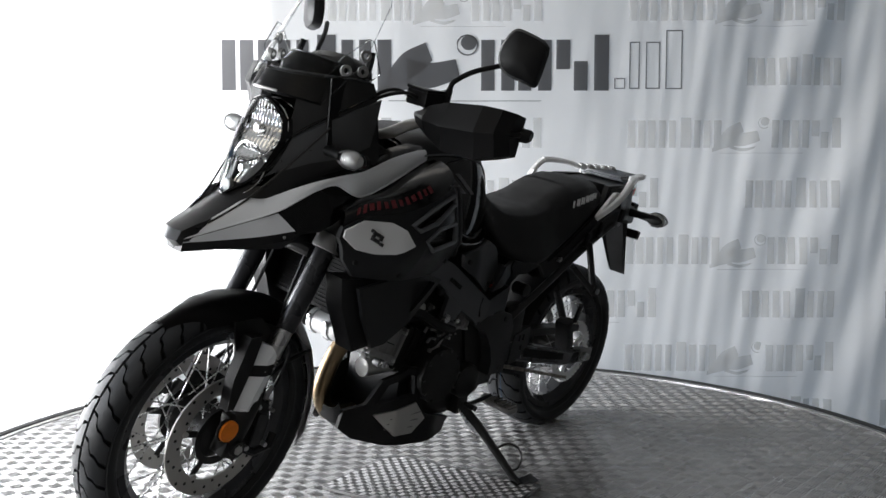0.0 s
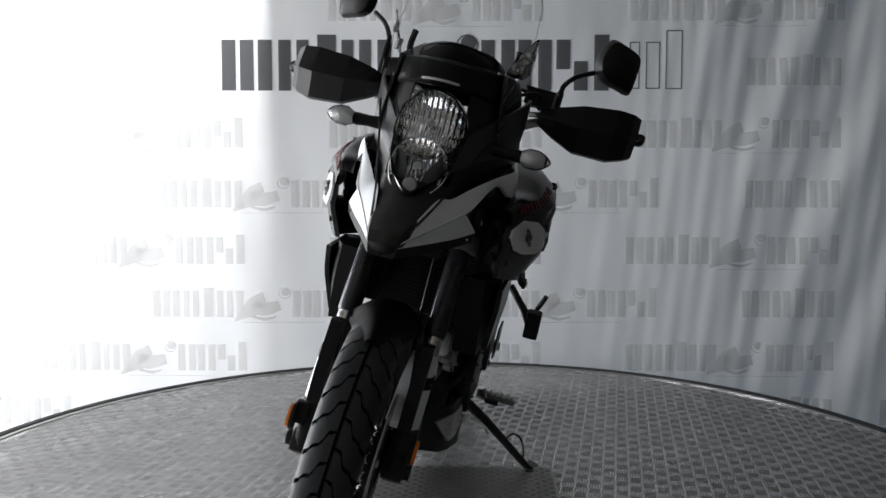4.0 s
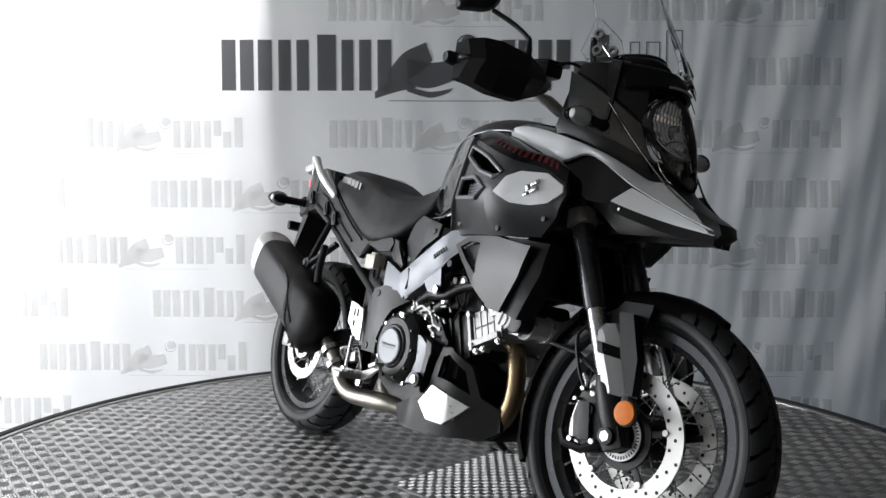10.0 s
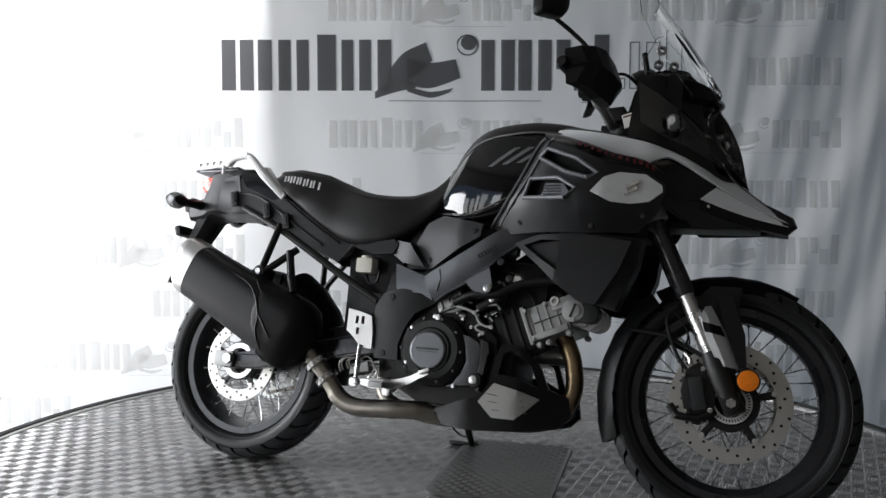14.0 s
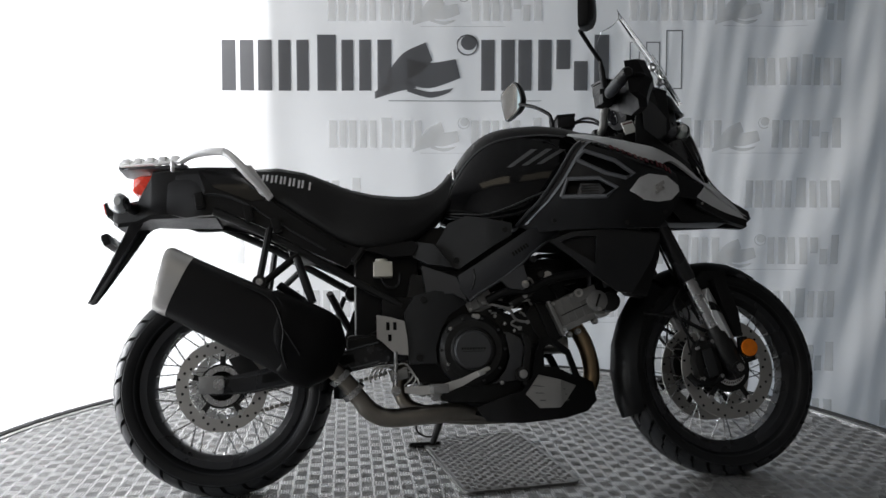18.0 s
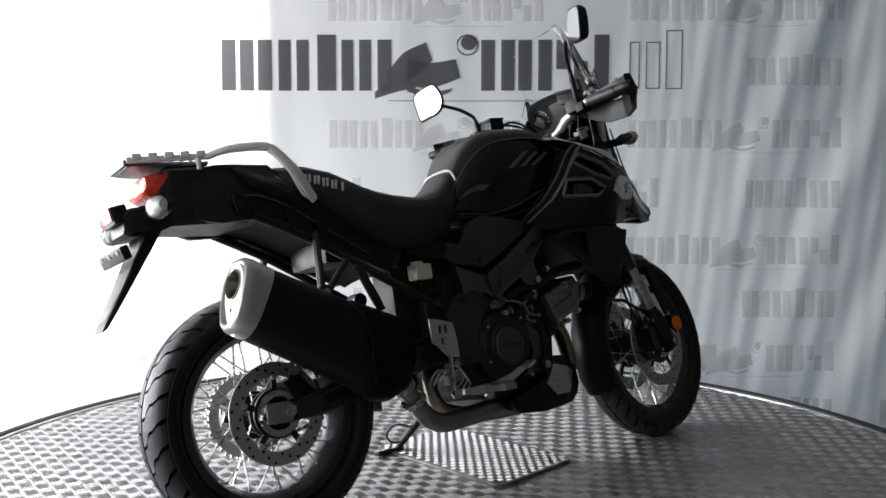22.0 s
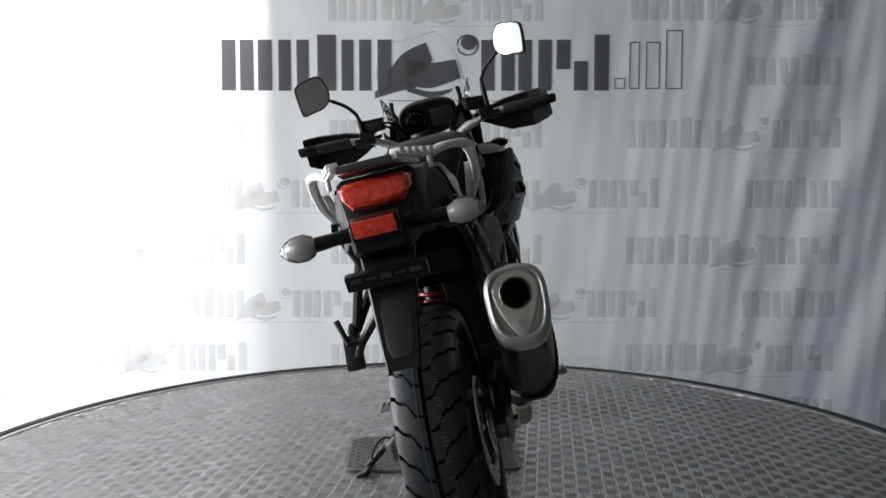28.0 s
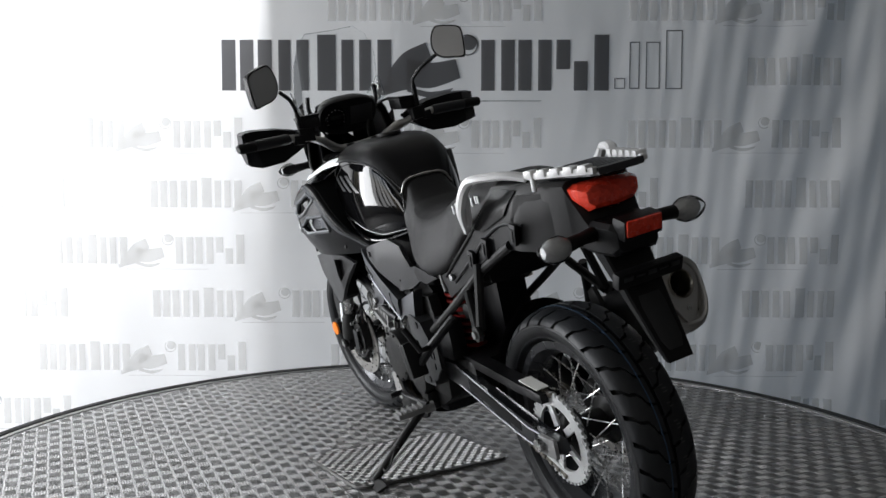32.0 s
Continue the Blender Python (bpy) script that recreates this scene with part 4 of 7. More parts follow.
for zc in (1.058, 0.962):
    part("bulb_cap", disc(B(), (lamp_x(zc) - 0.030, 0, zc), 0.010, 0.02, "X", 16, 0.003), M_STEEL, hl)
bm = B()
disc(bm, (lamp_x(0.925) - 0.004, 0, 0.922), 0.016, 0.014, "X", 16, 0.004)
part("position_lamp", bm, M_ALLOY, hl)
# visor above the lamp, with a bright trim and a pale lip, and the smoked hood behind it
us = [(-1 + i / 8) for i in range(17)]
rings = []
for u in us:
    y, x = 0.112 * u, 0.686 - 0.078 * u * u
    rings.append([Vector((x, y, 1.146 - 0.012 * u * u)), Vector((x + 0.010, y, 1.152 - 0.012 * u * u)), Vector((x - 0.018, y, 1.194 + 0.004 * u * u)), Vector((x - 0.032, y, 1.199 + 0.004 * u * u)), Vector((x - 0.060, y, 1.194 + 0.004 * u * u))])
bm = loft(B(), rings, closed=False)
bmesh.ops.solidify(bm, geom=bm.faces, thickness=0.004)
visor = part("lamp_visor", bm, M_NOSE, bike, "black visor over the headlight")
part("visor_trim", tube(B(), [r[1] + Vector((.002, 0, .001)) for r in rings[5:12]], .0032, 6), M_SATIN, visor, "bright trim above the lamp")
part("visor_lip", tube(B(), [r[3] + Vector((.001, 0, .001)) for r in rings], .0022, 6), M_CAP, visor, "pale visor lip")
rings = []
for u in us:
    y, x = 0.088 * u, 0.640 - 0.052 * u * u
    rings.append([Vector((x, y, 1.188)), Vector((x - 0.014, y, 1.222 - 0.006 * u * u)), Vector((x - 0.038, y, 1.246 - 0.014 * u * u)), Vector((x - 0.044, y, 1.248 - 0.014 * u * u)), Vector((x - 0.080, y, 1.240 - 0.016 * u * u))])
bm = loft(B(), rings, closed=False)
bmesh.ops.solidify(bm, geom=bm.faces, thickness=0.004)
hood = part("dash_hood", bm, M_GLOSS, bike, "smoked dark hood before the instruments")
part("hood_edge", tube(B(), [r[2] + Vector((.001, 0, .001)) for r in rings], .0016, 6), M_CAP, hood, "thin pale hood edge")
# screen
rings = []
for j in range(11):
    v = j / 10
    z = 1.19 + 0.295 * v
    xc = 0.690 - 0.165 * v - 0.03 * v * v
    w = float(np.interp(v, [0, 0.3, 0.7, 0.92, 1], [0.135, 0.165, 0.155, 0.125, 0.09]))
    rings.append([Vector((xc - 0.085 * (u * w / 0.16) ** 2, u * w, z - (0.05 * (1 - v) * u * u))) for u in [(-1 + i / 8) for i in range(17)]])
bm = loft(B(), rings, closed=False)
scr = part("windscreen", bm, M_SCREEN, bike, "clear acrylic windscreen", flat=3)
scr.visible_shadow = False
edge = [r[0] for r in rings] + rings[-1][1:] + [r[-1] for r in rings[-2::-1]]
part("screen_edge", tube(B(), edge, 0.0012, 6), M_LENS, scr, "polished clear edge")
for s in LR:
    corners = [Vector((x, s * y, z)) for x, y, z in ((.500, .150, 1.208), (.605, .122, 1.203), (.598, .138, 1.245), (.545, .168, 1.300), (.530, .170, 1.296), (.492, .165, 1.225))]
    out = Vector((0.35, s * 0.9, 0.1)).normalized()
    bm = B()
    a, b = [bm.verts.new(c) for c in corners], [bm.verts.new(c + out * .004) for c in corners]
    bm.faces.new(a)
    bm.faces.new(b[::-1])
    for i in range(6):
        bm.faces.new((a[i], a[(i + 1) % 6], b[(i + 1) % 6], b[i]))
    wing = part("screen_wing", bm, M_SCREEN, bike, "clear acrylic screen bracket plate", flat=0.4)
    wing.visible_shadow = False
    part("wing_edge", tube(B(), [c + out * .002 for c in corners] + [corners[0] + out * .002], .0016, 6), M_LENS, wing, "polished pale edge")
    for x, y, z in ((.535, .152, 1.225), (.575, .138, 1.222), (.543, .162, 1.262)):
        bm = lathe(B(), [(.007, -.005), (.013, -.005), (.013, .006), (.007, .006)], 18, Matrix.Translation((x, s * y, z)) @ out.to_track_quat("Y", "Z").to_matrix().to_4x4())
        part("wing_boss", bm, M_ALLOY, wing, "bright ring boss")
# instruments
rot = Matrix.Rotation(radians(-28), 4, "Y")
rings = []
for d, k in ((0.045, 0.55), (0.03, 0.85), (0.0, 0.98), (-0.022, 1.0), (-0.028, 0.96), (-0.026, 0.90)):
    ring = []
    for i in range(36):
        a = 2 * math.pi * i / 36
        ca, sa = math.cos(a), math.sin(a)
        ring.append(Vector((0.495, 0, 1.19)) + rot @ Vector((d, math.copysign(abs(ca) ** 0.7, ca) * 0.112 * k * (1 + 0.06 * sa), math.copysign(abs(sa) ** 0.75, sa) * 0.068 * k)))
    rings.append(ring)
bm = loft(B(), rings)
dash = part("instrument_panel", bm, M_BLACK, bike, "black instrument panel with dial and display")
bm = B()
disc(bm, Vector((0.495, 0, 1.19)) + rot @ Vector((-0.026, 0.05, 0)), 0.042, 0.006, rot @ Matrix.Rotation(radians(90), 4, "Y"), 32, 0.002)
part("dial", bm, M_GLOSS, dash, "round black rev counter")
bm = B()
for k in range(11):
    a = radians(210 - 24 * k)
    c = Vector((0.495, 0, 1.19)) + rot @ Vector((-0.0295, 0.05 - 0.034 * math.cos(a), 0.034 * math.sin(a)))
    box(bm, c, (0.001, 0.0012, 0.004), rot @ Matrix.Rotation(a - radians(90), 4, "X"))
part("dial_tick", bm, M_WHITE, dash, kind="stuff")
bm = box(B(), Vector((0.495, 0, 1.19)) + rot @ Vector((-0.026, -0.052, 0)), (0.004, 0.085, 0.07), rot, 0.002)
part("display", bm, M_COVER, dash, "grey liquid crystal display")
for s in LR:
    bm = tube(B(), spline([(0.50, s * 0.10, 1.17), (0.50, s * 0.13, 1.22), (0.49, s * 0.128, 1.27)], 10), 0.008, 8)
    part("dash_arm", bm, M_BLACK, bike)
    # inner cowl
    bm = sheet(B(), [(0.44, 1.03), (0.47, 1.16), (0.53, 1.22), (0.60, 1.20), (0.60, 1.05), (0.50, 1.0)], lambda x, z: 0.125 + 0.02 * (1.2 - z) / 0.2, 0.005, side=s)
    part("inner_cowl", bm, M_BLACK, bike)
tilt = Matrix.Rotation(radians(-16), 4, "Y") @ Matrix.Rotation(radians(-6), 4, "X")
bm = box(B(), (0.462, -0.1415, 1.072), (0.036, 0.006, 0.040), tilt)
wl = part("warning_label", bm, M_STICKER, bike, "small white warning label with a red line")
bm = box(B(), Vector((0.462, -0.1450, 1.072)) + tilt @ Vector((0, -0.0002, 0.013)), (0.030, 0.001, 0.004), tilt)
part("label_line", bm, M_RED, wl, "red line across the label")
bm = disc(B(), (0.490, -0.1390, 1.090), 0.0085, 0.006, "Y", 18, 0.001)
part("round_label", bm, M_STICKER, bike, "small round white sticker")

# ---- bodywork ----
def side_y(x, z):
    """Half width of the side fairing."""
    base = float(np.interp(x, [0.05, 0.12, 0.2, 0.28, 0.37, 0.43, 0.5, 0.58, 0.66], [0.175, 0.20, 0.244, 0.275, 0.288, 0.280, 0.250, 0.216, 0.16]))
    return base - max(0.0, 0.82 - z) * 0.5


def silver_y(x, z):
    """Half width of the silver panels beside the nose."""
    return float(np.interp(x, [0.19, 0.28, 0.38, 0.5, 0.58, 0.64, 0.70, 0.78, 0.87], [0.125, 0.152, 0.176, 0.190, 0.168, 0.148, 0.122, 0.078, 0.030])) + 0.25 * max(0, 0.93 - z) * (x < 0.75)


SCOOP = [(.515, .936), (.585, .958), (.655, .928), (.703, .889), (.66, .84), (.60, .845), (.565, .87), (.53, .90)]
BADGE = [(.400, .836), (.434, .876), (.470, .892), (.535, .892), (.576, .866), (.578, .848), (.546, .820), (.50, .811), (.45, .813)]
FAIR = [(.09, .757), (.12, .79), (.15, .82), (.20, .89), (.245, .965), (.275, .985), (.36, .95), (.45, .918), (.53, .903), (.58, .872), (.585, .845), (.56, .79), (.515, .742), (.464, .738), (.383, .733), (.236, .735), (.15, .735)]
VENT1 = [(.206, .826), (.225, .878), (.31, .875), (.362, .845), (.33, .82)]
VENT2 = [(.25, .935), (.275, .958), (.36, .926), (.418, .886), (.39, .874), (.33, .89)]
for s in LR:
    up = lambda d: (lambda x, z: side_y(x, z) + d)
    # silver band from the tank to the beak's tip, with a facet below it
    top = spline([(.195, s * .124, 1.048), (.30, s * .148, 1.047), (.40, s * .164, 1.029), (.47, s * .178, 1.010), (.52, s * .185, .996), (.57, s * .166, .981), (.62, s * .143, .962), (.67, s * .114, .936), (.715, s * .088, .910), (.755, s * .068, .905), (.80, s * .052, .872), (.882, s * .029, .813)], 45)
    low = spline([(.197, s * .130, 1.042), (.30, s * .160, 1.012), (.38, s * .180, .985), (.46, s * .191, .955), (.521, s * .190, .937), (.575, s * .166, .960), (.62, s * .150, .943), (.66, s * .140, .918), (.703, s * .126, .890), (.76, s * .093, .860), (.82, s * .062, .833), (.881, s * .032, .806)], 45)
    rings = []
    for i, (p, q) in enumerate(zip(top, low)):
        k = float(np.interp(p.x, [.2, .34, .48, .56, .7], [.002, .005, .006, .004, .002]))
        rings.append([p.lerp(q, v) + Vector((0, s * k, 0.7 * k)) * math.sin(math.pi * v) ** 0.8 for v in (0, .12, .3, .5, .7, .88, 1)] + [q + Vector((-.002, -s * .008, -.003))])
    bm = loft(B(), rings, closed=False)
    part("silver_panel", bm, M_SILVER, bike, "metallic silver beak side panel", flat=0.6)
    part("panel_edge", tube(B(), low, 0.0022, 6), M_SILVER, bike)
    rim = [p for p in top if p.x < .60]
    bm = loft(B(), [[p + Vector((0, 0, -.001)), p + Vector((-.002, -s * .010, .008 * min(1, max(0, .60 - p.x) / .1))), p + Vector((-.004, -s * .034, .014 * min(1, max(0, .60 - p.x) / .1))), p + Vector((-.004, -s * .060, .0))] for p in rim], closed=False)
    part("panel_shoulder", bm, M_SATINBLACK, bike, "dark shoulder above the silver panel", flat=0.7)
    top2 = spline([(.701, s * .124, .884), (.76, s * .092, .856), (.82, s * .062, .829), (.880, s * .032, .803)], 14)
    low2 = spline([(.664, s * .148, .847), (.72, s * .116, .829), (.79, s * .075, .812), (.880, s * .032, .797)], 14)
    bm = loft(B(), [[p.lerp(q, v) + Vector((0, s * .001, 0)) * math.sin(math.pi * v) for v in (0, .25, .5, .75, 1)] + [q + Vector((0, -s * .012, 0))] for p, q in zip(top2, low2)], closed=False)
    part("lower_facet", bm, M_SILVER, bike, "bright lower facet of the beak panel", flat=0.3)
    bm = loft(B(), [[q, q + Vector((0, -s * .004, -.022)), q + Vector((0, -s * .03, -.024)), q + Vector((0, -s * .03, 0))] for q in low2])
    part("panel_trim", bm, M_BLACK, bike)
    part("trim_screw", disc(B(), low2[2] + Vector((0, s * .001, -.010)), .004, .004, "Y", 10), M_STEEL, bike)
    bm = sheet(B(), SCOOP, lambda x, z: silver_y(x, z) - 0.006 - 0.016 * max(0, 1 - abs(x - 0.60) / 0.1), 0.008, side=s)
    part("air_scoop", bm, M_GLOSS, bike, "gloss black air scoop")
    hi = spline([(.235, s * .148, 1.027), (.30, s * .160, 1.008), (.37, s * .176, .985), (.45, s * .188, .952), (.52, s * .192, .934), (.57, s * .18, .905)], 16)
    lo = spline([(.262, s * .268, .978), (.30, s * .280, .972), (.37, s * .288, .945), (.45, s * .276, .917), (.53, s * .238, .902), (.582, s * .214, .872)], 16)
    rings = [[a.lerp(b, v) + Vector((0, s * 0.012 * math.sin(math.pi * v), 0.016 * math.sin(math.pi * v))) for v in (0, .2, .4, .6, .8, 1)] for a, b in zip(hi, lo)]
    bm = loft(B(), rings, closed=False)
    up_panel = part("upper_panel", bm, M_SATINBLACK, bike, "dark panel with red script beside the tank", flat=0.8)
    bm = B()
    for k in range(12):
        i = 5.6 + k * 0.68
        a, b = rings[int(i)], rings[int(i) + 1]
        c = a[4].lerp(b[4], i % 1).lerp(a[3].lerp(b[3], i % 1), 0.35)
        nx = (b[4] - a[4]).normalized()
        ny = (a[3] - a[5]).normalized()
        m3 = Matrix((nx, ny, nx.cross(ny))).transposed().to_4x4()
        box(bm, c + Vector((0, s * 0.001, 0.0015)), (0.0085 + 0.003 * (k % 3 == 0), 0.020 - 0.004 * (k % 2), 0.002), m3)
    part("script_bar", bm, M_RED, up_panel, "dark red script as plain bars", kind="stuff")
    # the fairing's rear edge turns in towards the tank
    edge = spline([(x, s * (side_y(x, z) - 0.004), z) for x, z in ((.09, .757), (.12, .79), (.15, .82), (.20, .89), (.245, .965), (.27, .985))], 14)
    bm = loft(B(), [[p, p + Vector((0.012, -s * 0.03, 0.0)), Vector((p.x + 0.03, s * 0.155, p.z + 0.006))] for p in edge], closed=False)
    bmesh.ops.solidify(bm, geom=bm.faces, thickness=0.003)
    part("fairing_return", bm, M_COVERGREY, bike)
    part("fairing_edge", tube(B(), edge, .007, 8, 1.6), M_COVERGREY, bike, "rounded grey rear edge of the fairing")
    # lighter grey than the fairing, painting the window light on this rear facet
    band = [[p + Vector((.002, -s * .012, 0)), p + Vector((.010, s * .003, .001)), p + Vector((.026, s * (side_y(p.x + .026, p.z) - side_y(p.x, p.z) + .0085), .001)), p + Vector((.028, s * (side_y(p.x + .028, p.z) - side_y(p.x, p.z) + .001), .001))] for p in edge]
    part("fairing_lit_band", loft(B(), band, closed=False), M_VENT, bike, "lighter band for the light along the fairing's rear edge", flat=0.3)
    # raised frames round the vents
    for vent in (VENT1, VENT2):
        pts = [Vector((x, s * (side_y(x, z) + 0.001), z)) for x, z in vent]
        bm = tube(B(), pts + [pts[0]], 0.0065, 8)
        part("vent_frame", bm, M_VENT, bike, "raised pale grey vent frame")
    part("side_fairing", sheet(B(), FAIR, up(0.0), 0.012, (VENT1, VENT2), side=s), M_GREY, bike, "matt dark grey side fairing with two vents", flat=0.5)
    bd = part("badge_panel", sheet(B(), BADGE, up(0.004), 0.008, side=s), M_WHITE, bike, "pale badge panel with a dark emblem")
    bm = B()
    for dx, dz, w, h in ((0.0, 0.008, 0.034, 0.009), (0.0, -0.008, 0.034, 0.009), (-0.010, 0.0, 0.010, 0.014), (0.010, 0.0, 0.010, 0.014), (0.012, 0.016, 0.012, 0.008), (-0.012, -0.016, 0.012, 0.008)):
        x, z = 0.503 + dx, 0.853 + dz
        box(bm, (x, s * (side_y(x, z) + 0.0055), z), (w, 0.004, h), Matrix.Rotation(radians(-24 * 1), 4, "Y"), 0.001)
    part("emblem", bm, M_STEEL if s < 0 else M_COVER, bd, "small bright emblem of bars")
    # vent linings and the bright parts behind them
    bm = sheet(B(), [(.19, .815), (.215, .89), (.32, .888), (.38, .845), (.335, .808)], lambda x, z: side_y(x, z) - 0.035, 0.004, side=s)
    part("vent_lining", bm, M_BLACK, bike)
    bm = sheet(B(), [(.235, .928), (.265, .97), (.37, .935), (.45, .875), (.40, .855), (.32, .878)], lambda x, z: side_y(x, z) - 0.04, 0.004, side=s)
    part("vent_lining", bm, M_BLACK, bike)
    bm = sheet(B(), [(.255, .832), (.265, .866), (.32, .864), (.335, .842), (.32, .828)], lambda x, z: side_y(x, z) - 0.022, 0.01, side=s)
    vi = part("vent_insert", bm, M_FRAME, bike, "ribbed insert inside the vent")
    for k in range(4):
        part("vent_rib", box(B(), (.292, s * (side_y(.292, .85) - .021), .834 + .008 * k), (.055, .005, .003), None), M_COVER, vi)
    # bolts
    for x, z in ((0.19, 0.763), (0.53, 0.785), (0.40, 0.75)):
        part("panel_bolt", disc(B(), (x, s * (side_y(x, z) + 0.001), z), 0.0075, 0.006, "Y", 12, 0.002), M_ENGINE, bike)
    # lower shroud beside the radiator
    sh_y = lambda x, z: 0.225 - 0.12 * max(0, 0.66 - z) - 0.02 * max(0, 0.3 - x) / 0.1
    bm = sheet(B(), [(.175, .705), (.24, .728), (.36, .735), (.505, .715), (.475, .637), (.415, .545), (.372, .550), (.30, .60), (.25, .645)], sh_y, 0.012, ([(.205, .70), (.255, .716), (.312, .713), (.306, .632), (.29, .642), (.25, .668)],), side=s)
    sh = part("radiator_shroud", bm, M_GREY, bike, "dark grey radiator shroud")
    bm = sheet(B(), [(.20, .705), (.36, .72), (.345, .60), (.30, .62), (.24, .665)], lambda x, z: sh_y(x, z) - 0.02, 0.006, side=s)
    part("shroud_back", bm, M_BLACK, sh)
    bm = sheet(B(), [(.40, .735), (.525, .730), (.515, .655), (.465, .535), (.415, .545), (.40, .56)], lambda x, z: 0.208 - 0.12 * max(0, 0.66 - z) - 0.5 * max(0, x - .47), 0.06, side=s)
    part("shroud_front", bm, M_BLACK, sh)
    # front turn signals on stalks
    c = Vector((0.60, s * 0.222, 1.033))
    bm = tube(B(), [(0.585, s * 0.13, 1.035), (0.59, s * 0.165, 1.034), (0.593, s * 0.192, 1.033), (0.593, s * 0.204, 1.033)], [0.016, 0.013, 0.015, 0.013], 12)
    st = part("front_indicator", bm, M_BLACK, bike, "clear turn signal on a black stalk")
    rings = []
    for d, k in ((-0.030, 0.25), (-0.024, 0.7), (-0.010, 1.0), (0.010, 1.0), (0.026, 0.75), (0.038, 0.35), (0.042, 0.08)):
        rings.append([c + Vector((0.024 * k * math.cos(a) - 0.2 * d, s * (d + 0.004), 0.023 * k * math.sin(a))) for a in (2 * math.pi * i / 20 for i in range(20))])
    l = part("lens", loft(B(), rings), M_LENS, st, "clear lens")
    rings = [[c + Vector((-0.004 + 0.021 * k * math.cos(a) * 0.75, s * (d + 0.004), 0.0205 * k * math.sin(a))) for a in (2 * math.pi * i / 16 for i in range(16))] for d, k in ((-0.026, 0.7), (-0.01, 1.0), (0.012, 1.0), (0.028, 0.6))]
    part("reflector", loft(B(), rings), M_FROST, st)
    bm = loft(B(), [[c + Vector((-0.027 - 0.004 * (1 - k), s * d, 0.017 * k * math.sin(a))) + Vector((0.008 * math.cos(a) * k, 0, 0)) for a in (2 * math.pi * i / 16 for i in range(16))] for d, k in ((-0.028, 0.6), (-0.01, 1.0), (0.02, 0.9), (0.036, 0.4))])
    part("housing", bm, M_BLACK, st)

# radiator and the dark filling behind the fork
bm = B()
rot = Matrix.Rotation(radians(-14), 4, "Y")
box(bm, (0.432, 0, 0.700), (0.03, 0.30, 0.20), rot, 0.008)
rad = part("radiator", bm, M_NEAR_BLACK, bike, "black finned radiator")
bm = B()
for k in range(20):
    box(bm, Vector((0.432, 0, 0.700)) + rot @ Vector((0.017, 0, -0.090 + 0.0094 * k)), (0.006, 0.28, 0.0032), rot)
part("cooling_fin", bm, M_NEAR_BLACK, rad, "thin grey cooling fins", kind="stuff")
bm = box(B(), (0.40, 0, 0.83), (0.26, 0.30, 0.13), None, 0.03)
part("inner_frame", bm, M_BLACK, bike)
part("beak_underside", box(B(), (0.66, 0, 0.797), (0.30, 0.10, 0.025), None, 0.010), M_BLACK, bike)
bm = tube(B(), spline([(0.53, -0.06, 0.765), (0.55, 0, 0.775), (0.53, 0.06, 0.765)], 8), 0.018, 10)
part("horn", bm, M_ENGINE, bike)

# ---- tank ----
def soft(x, xs, ys):
    return sum(float(np.interp(x + d, xs, ys)) for d in (-.03, -.015, 0, .015, .03)) / 5


def tank_ring(x):
    zt = soft(x, [-.16, -.115, -.093, -.063, -.03, 0.0, .045, .09, .18, .27, .34], [.80, 0.90, .945, 1.0, 1.04, 1.065, 1.083, 1.09, 1.096, 1.088, 1.07])
    zb = soft(x, [-.115, 0.01, 0.09, .19, .34], [.805, .785, .79, .82, .86])
    w = soft(x, [-.16, -.115, -.05, .02, .10, .2, .34], [.055, .085, .125, .155, .172, .178, .165])
    h = zt - zb
    zt -= .008
    half = [(0.0, zt), (w * .28, zt - .001), (w * .50, zt - .004), (w * .68, zt - .014), (w * .83, zt - .042), (w * .93, zt - h * .32), (w, zt - h * .55), (w * .99, zt - h * .8), (w * .93, zb + .01), (w * .8, zb), (0, zb)]
    r = spline([(x, -y, z) for y, z in half], 41)
    return r + [Vector((p.x, -p.y, p.z)) for p in r[-2:0:-1]]


bm = loft(B(), [tank_ring(-0.115 + 0.455 * i / 40) for i in range(41)])
tank = part("fuel_tank", bm, M_GLOSS, bike, "gloss black fuel tank", flat=1.2)
rings = []
for i in range(36):
    r = tank_ring(-0.112 + 0.44 * i / 35)
    pts = [r[(-k) % len(r)] for k in range(17, 0, -1)] + [r[k] for k in range(0, 18)]
    rings.append([p + Vector((0, 0.12 * p.y * .15, 0.0045)) for p in pts])
bm = loft(B(), rings, closed=False)
part("tank_cover", bm, M_BLACK, tank, "matt black centre cover", flat=1.2)
for k in (0, -1):
    part("cover_edge", tube(B(), [r[k] + Vector((0, 0, .001)) for r in rings], .003, 6), M_CAP, tank, "thin pale edge of the cover")


def tank_y(x, z):
    r = tank_ring(x)[:34]
    return float(np.interp(-z, [-p.z for p in r], [-p.y for p in r]))


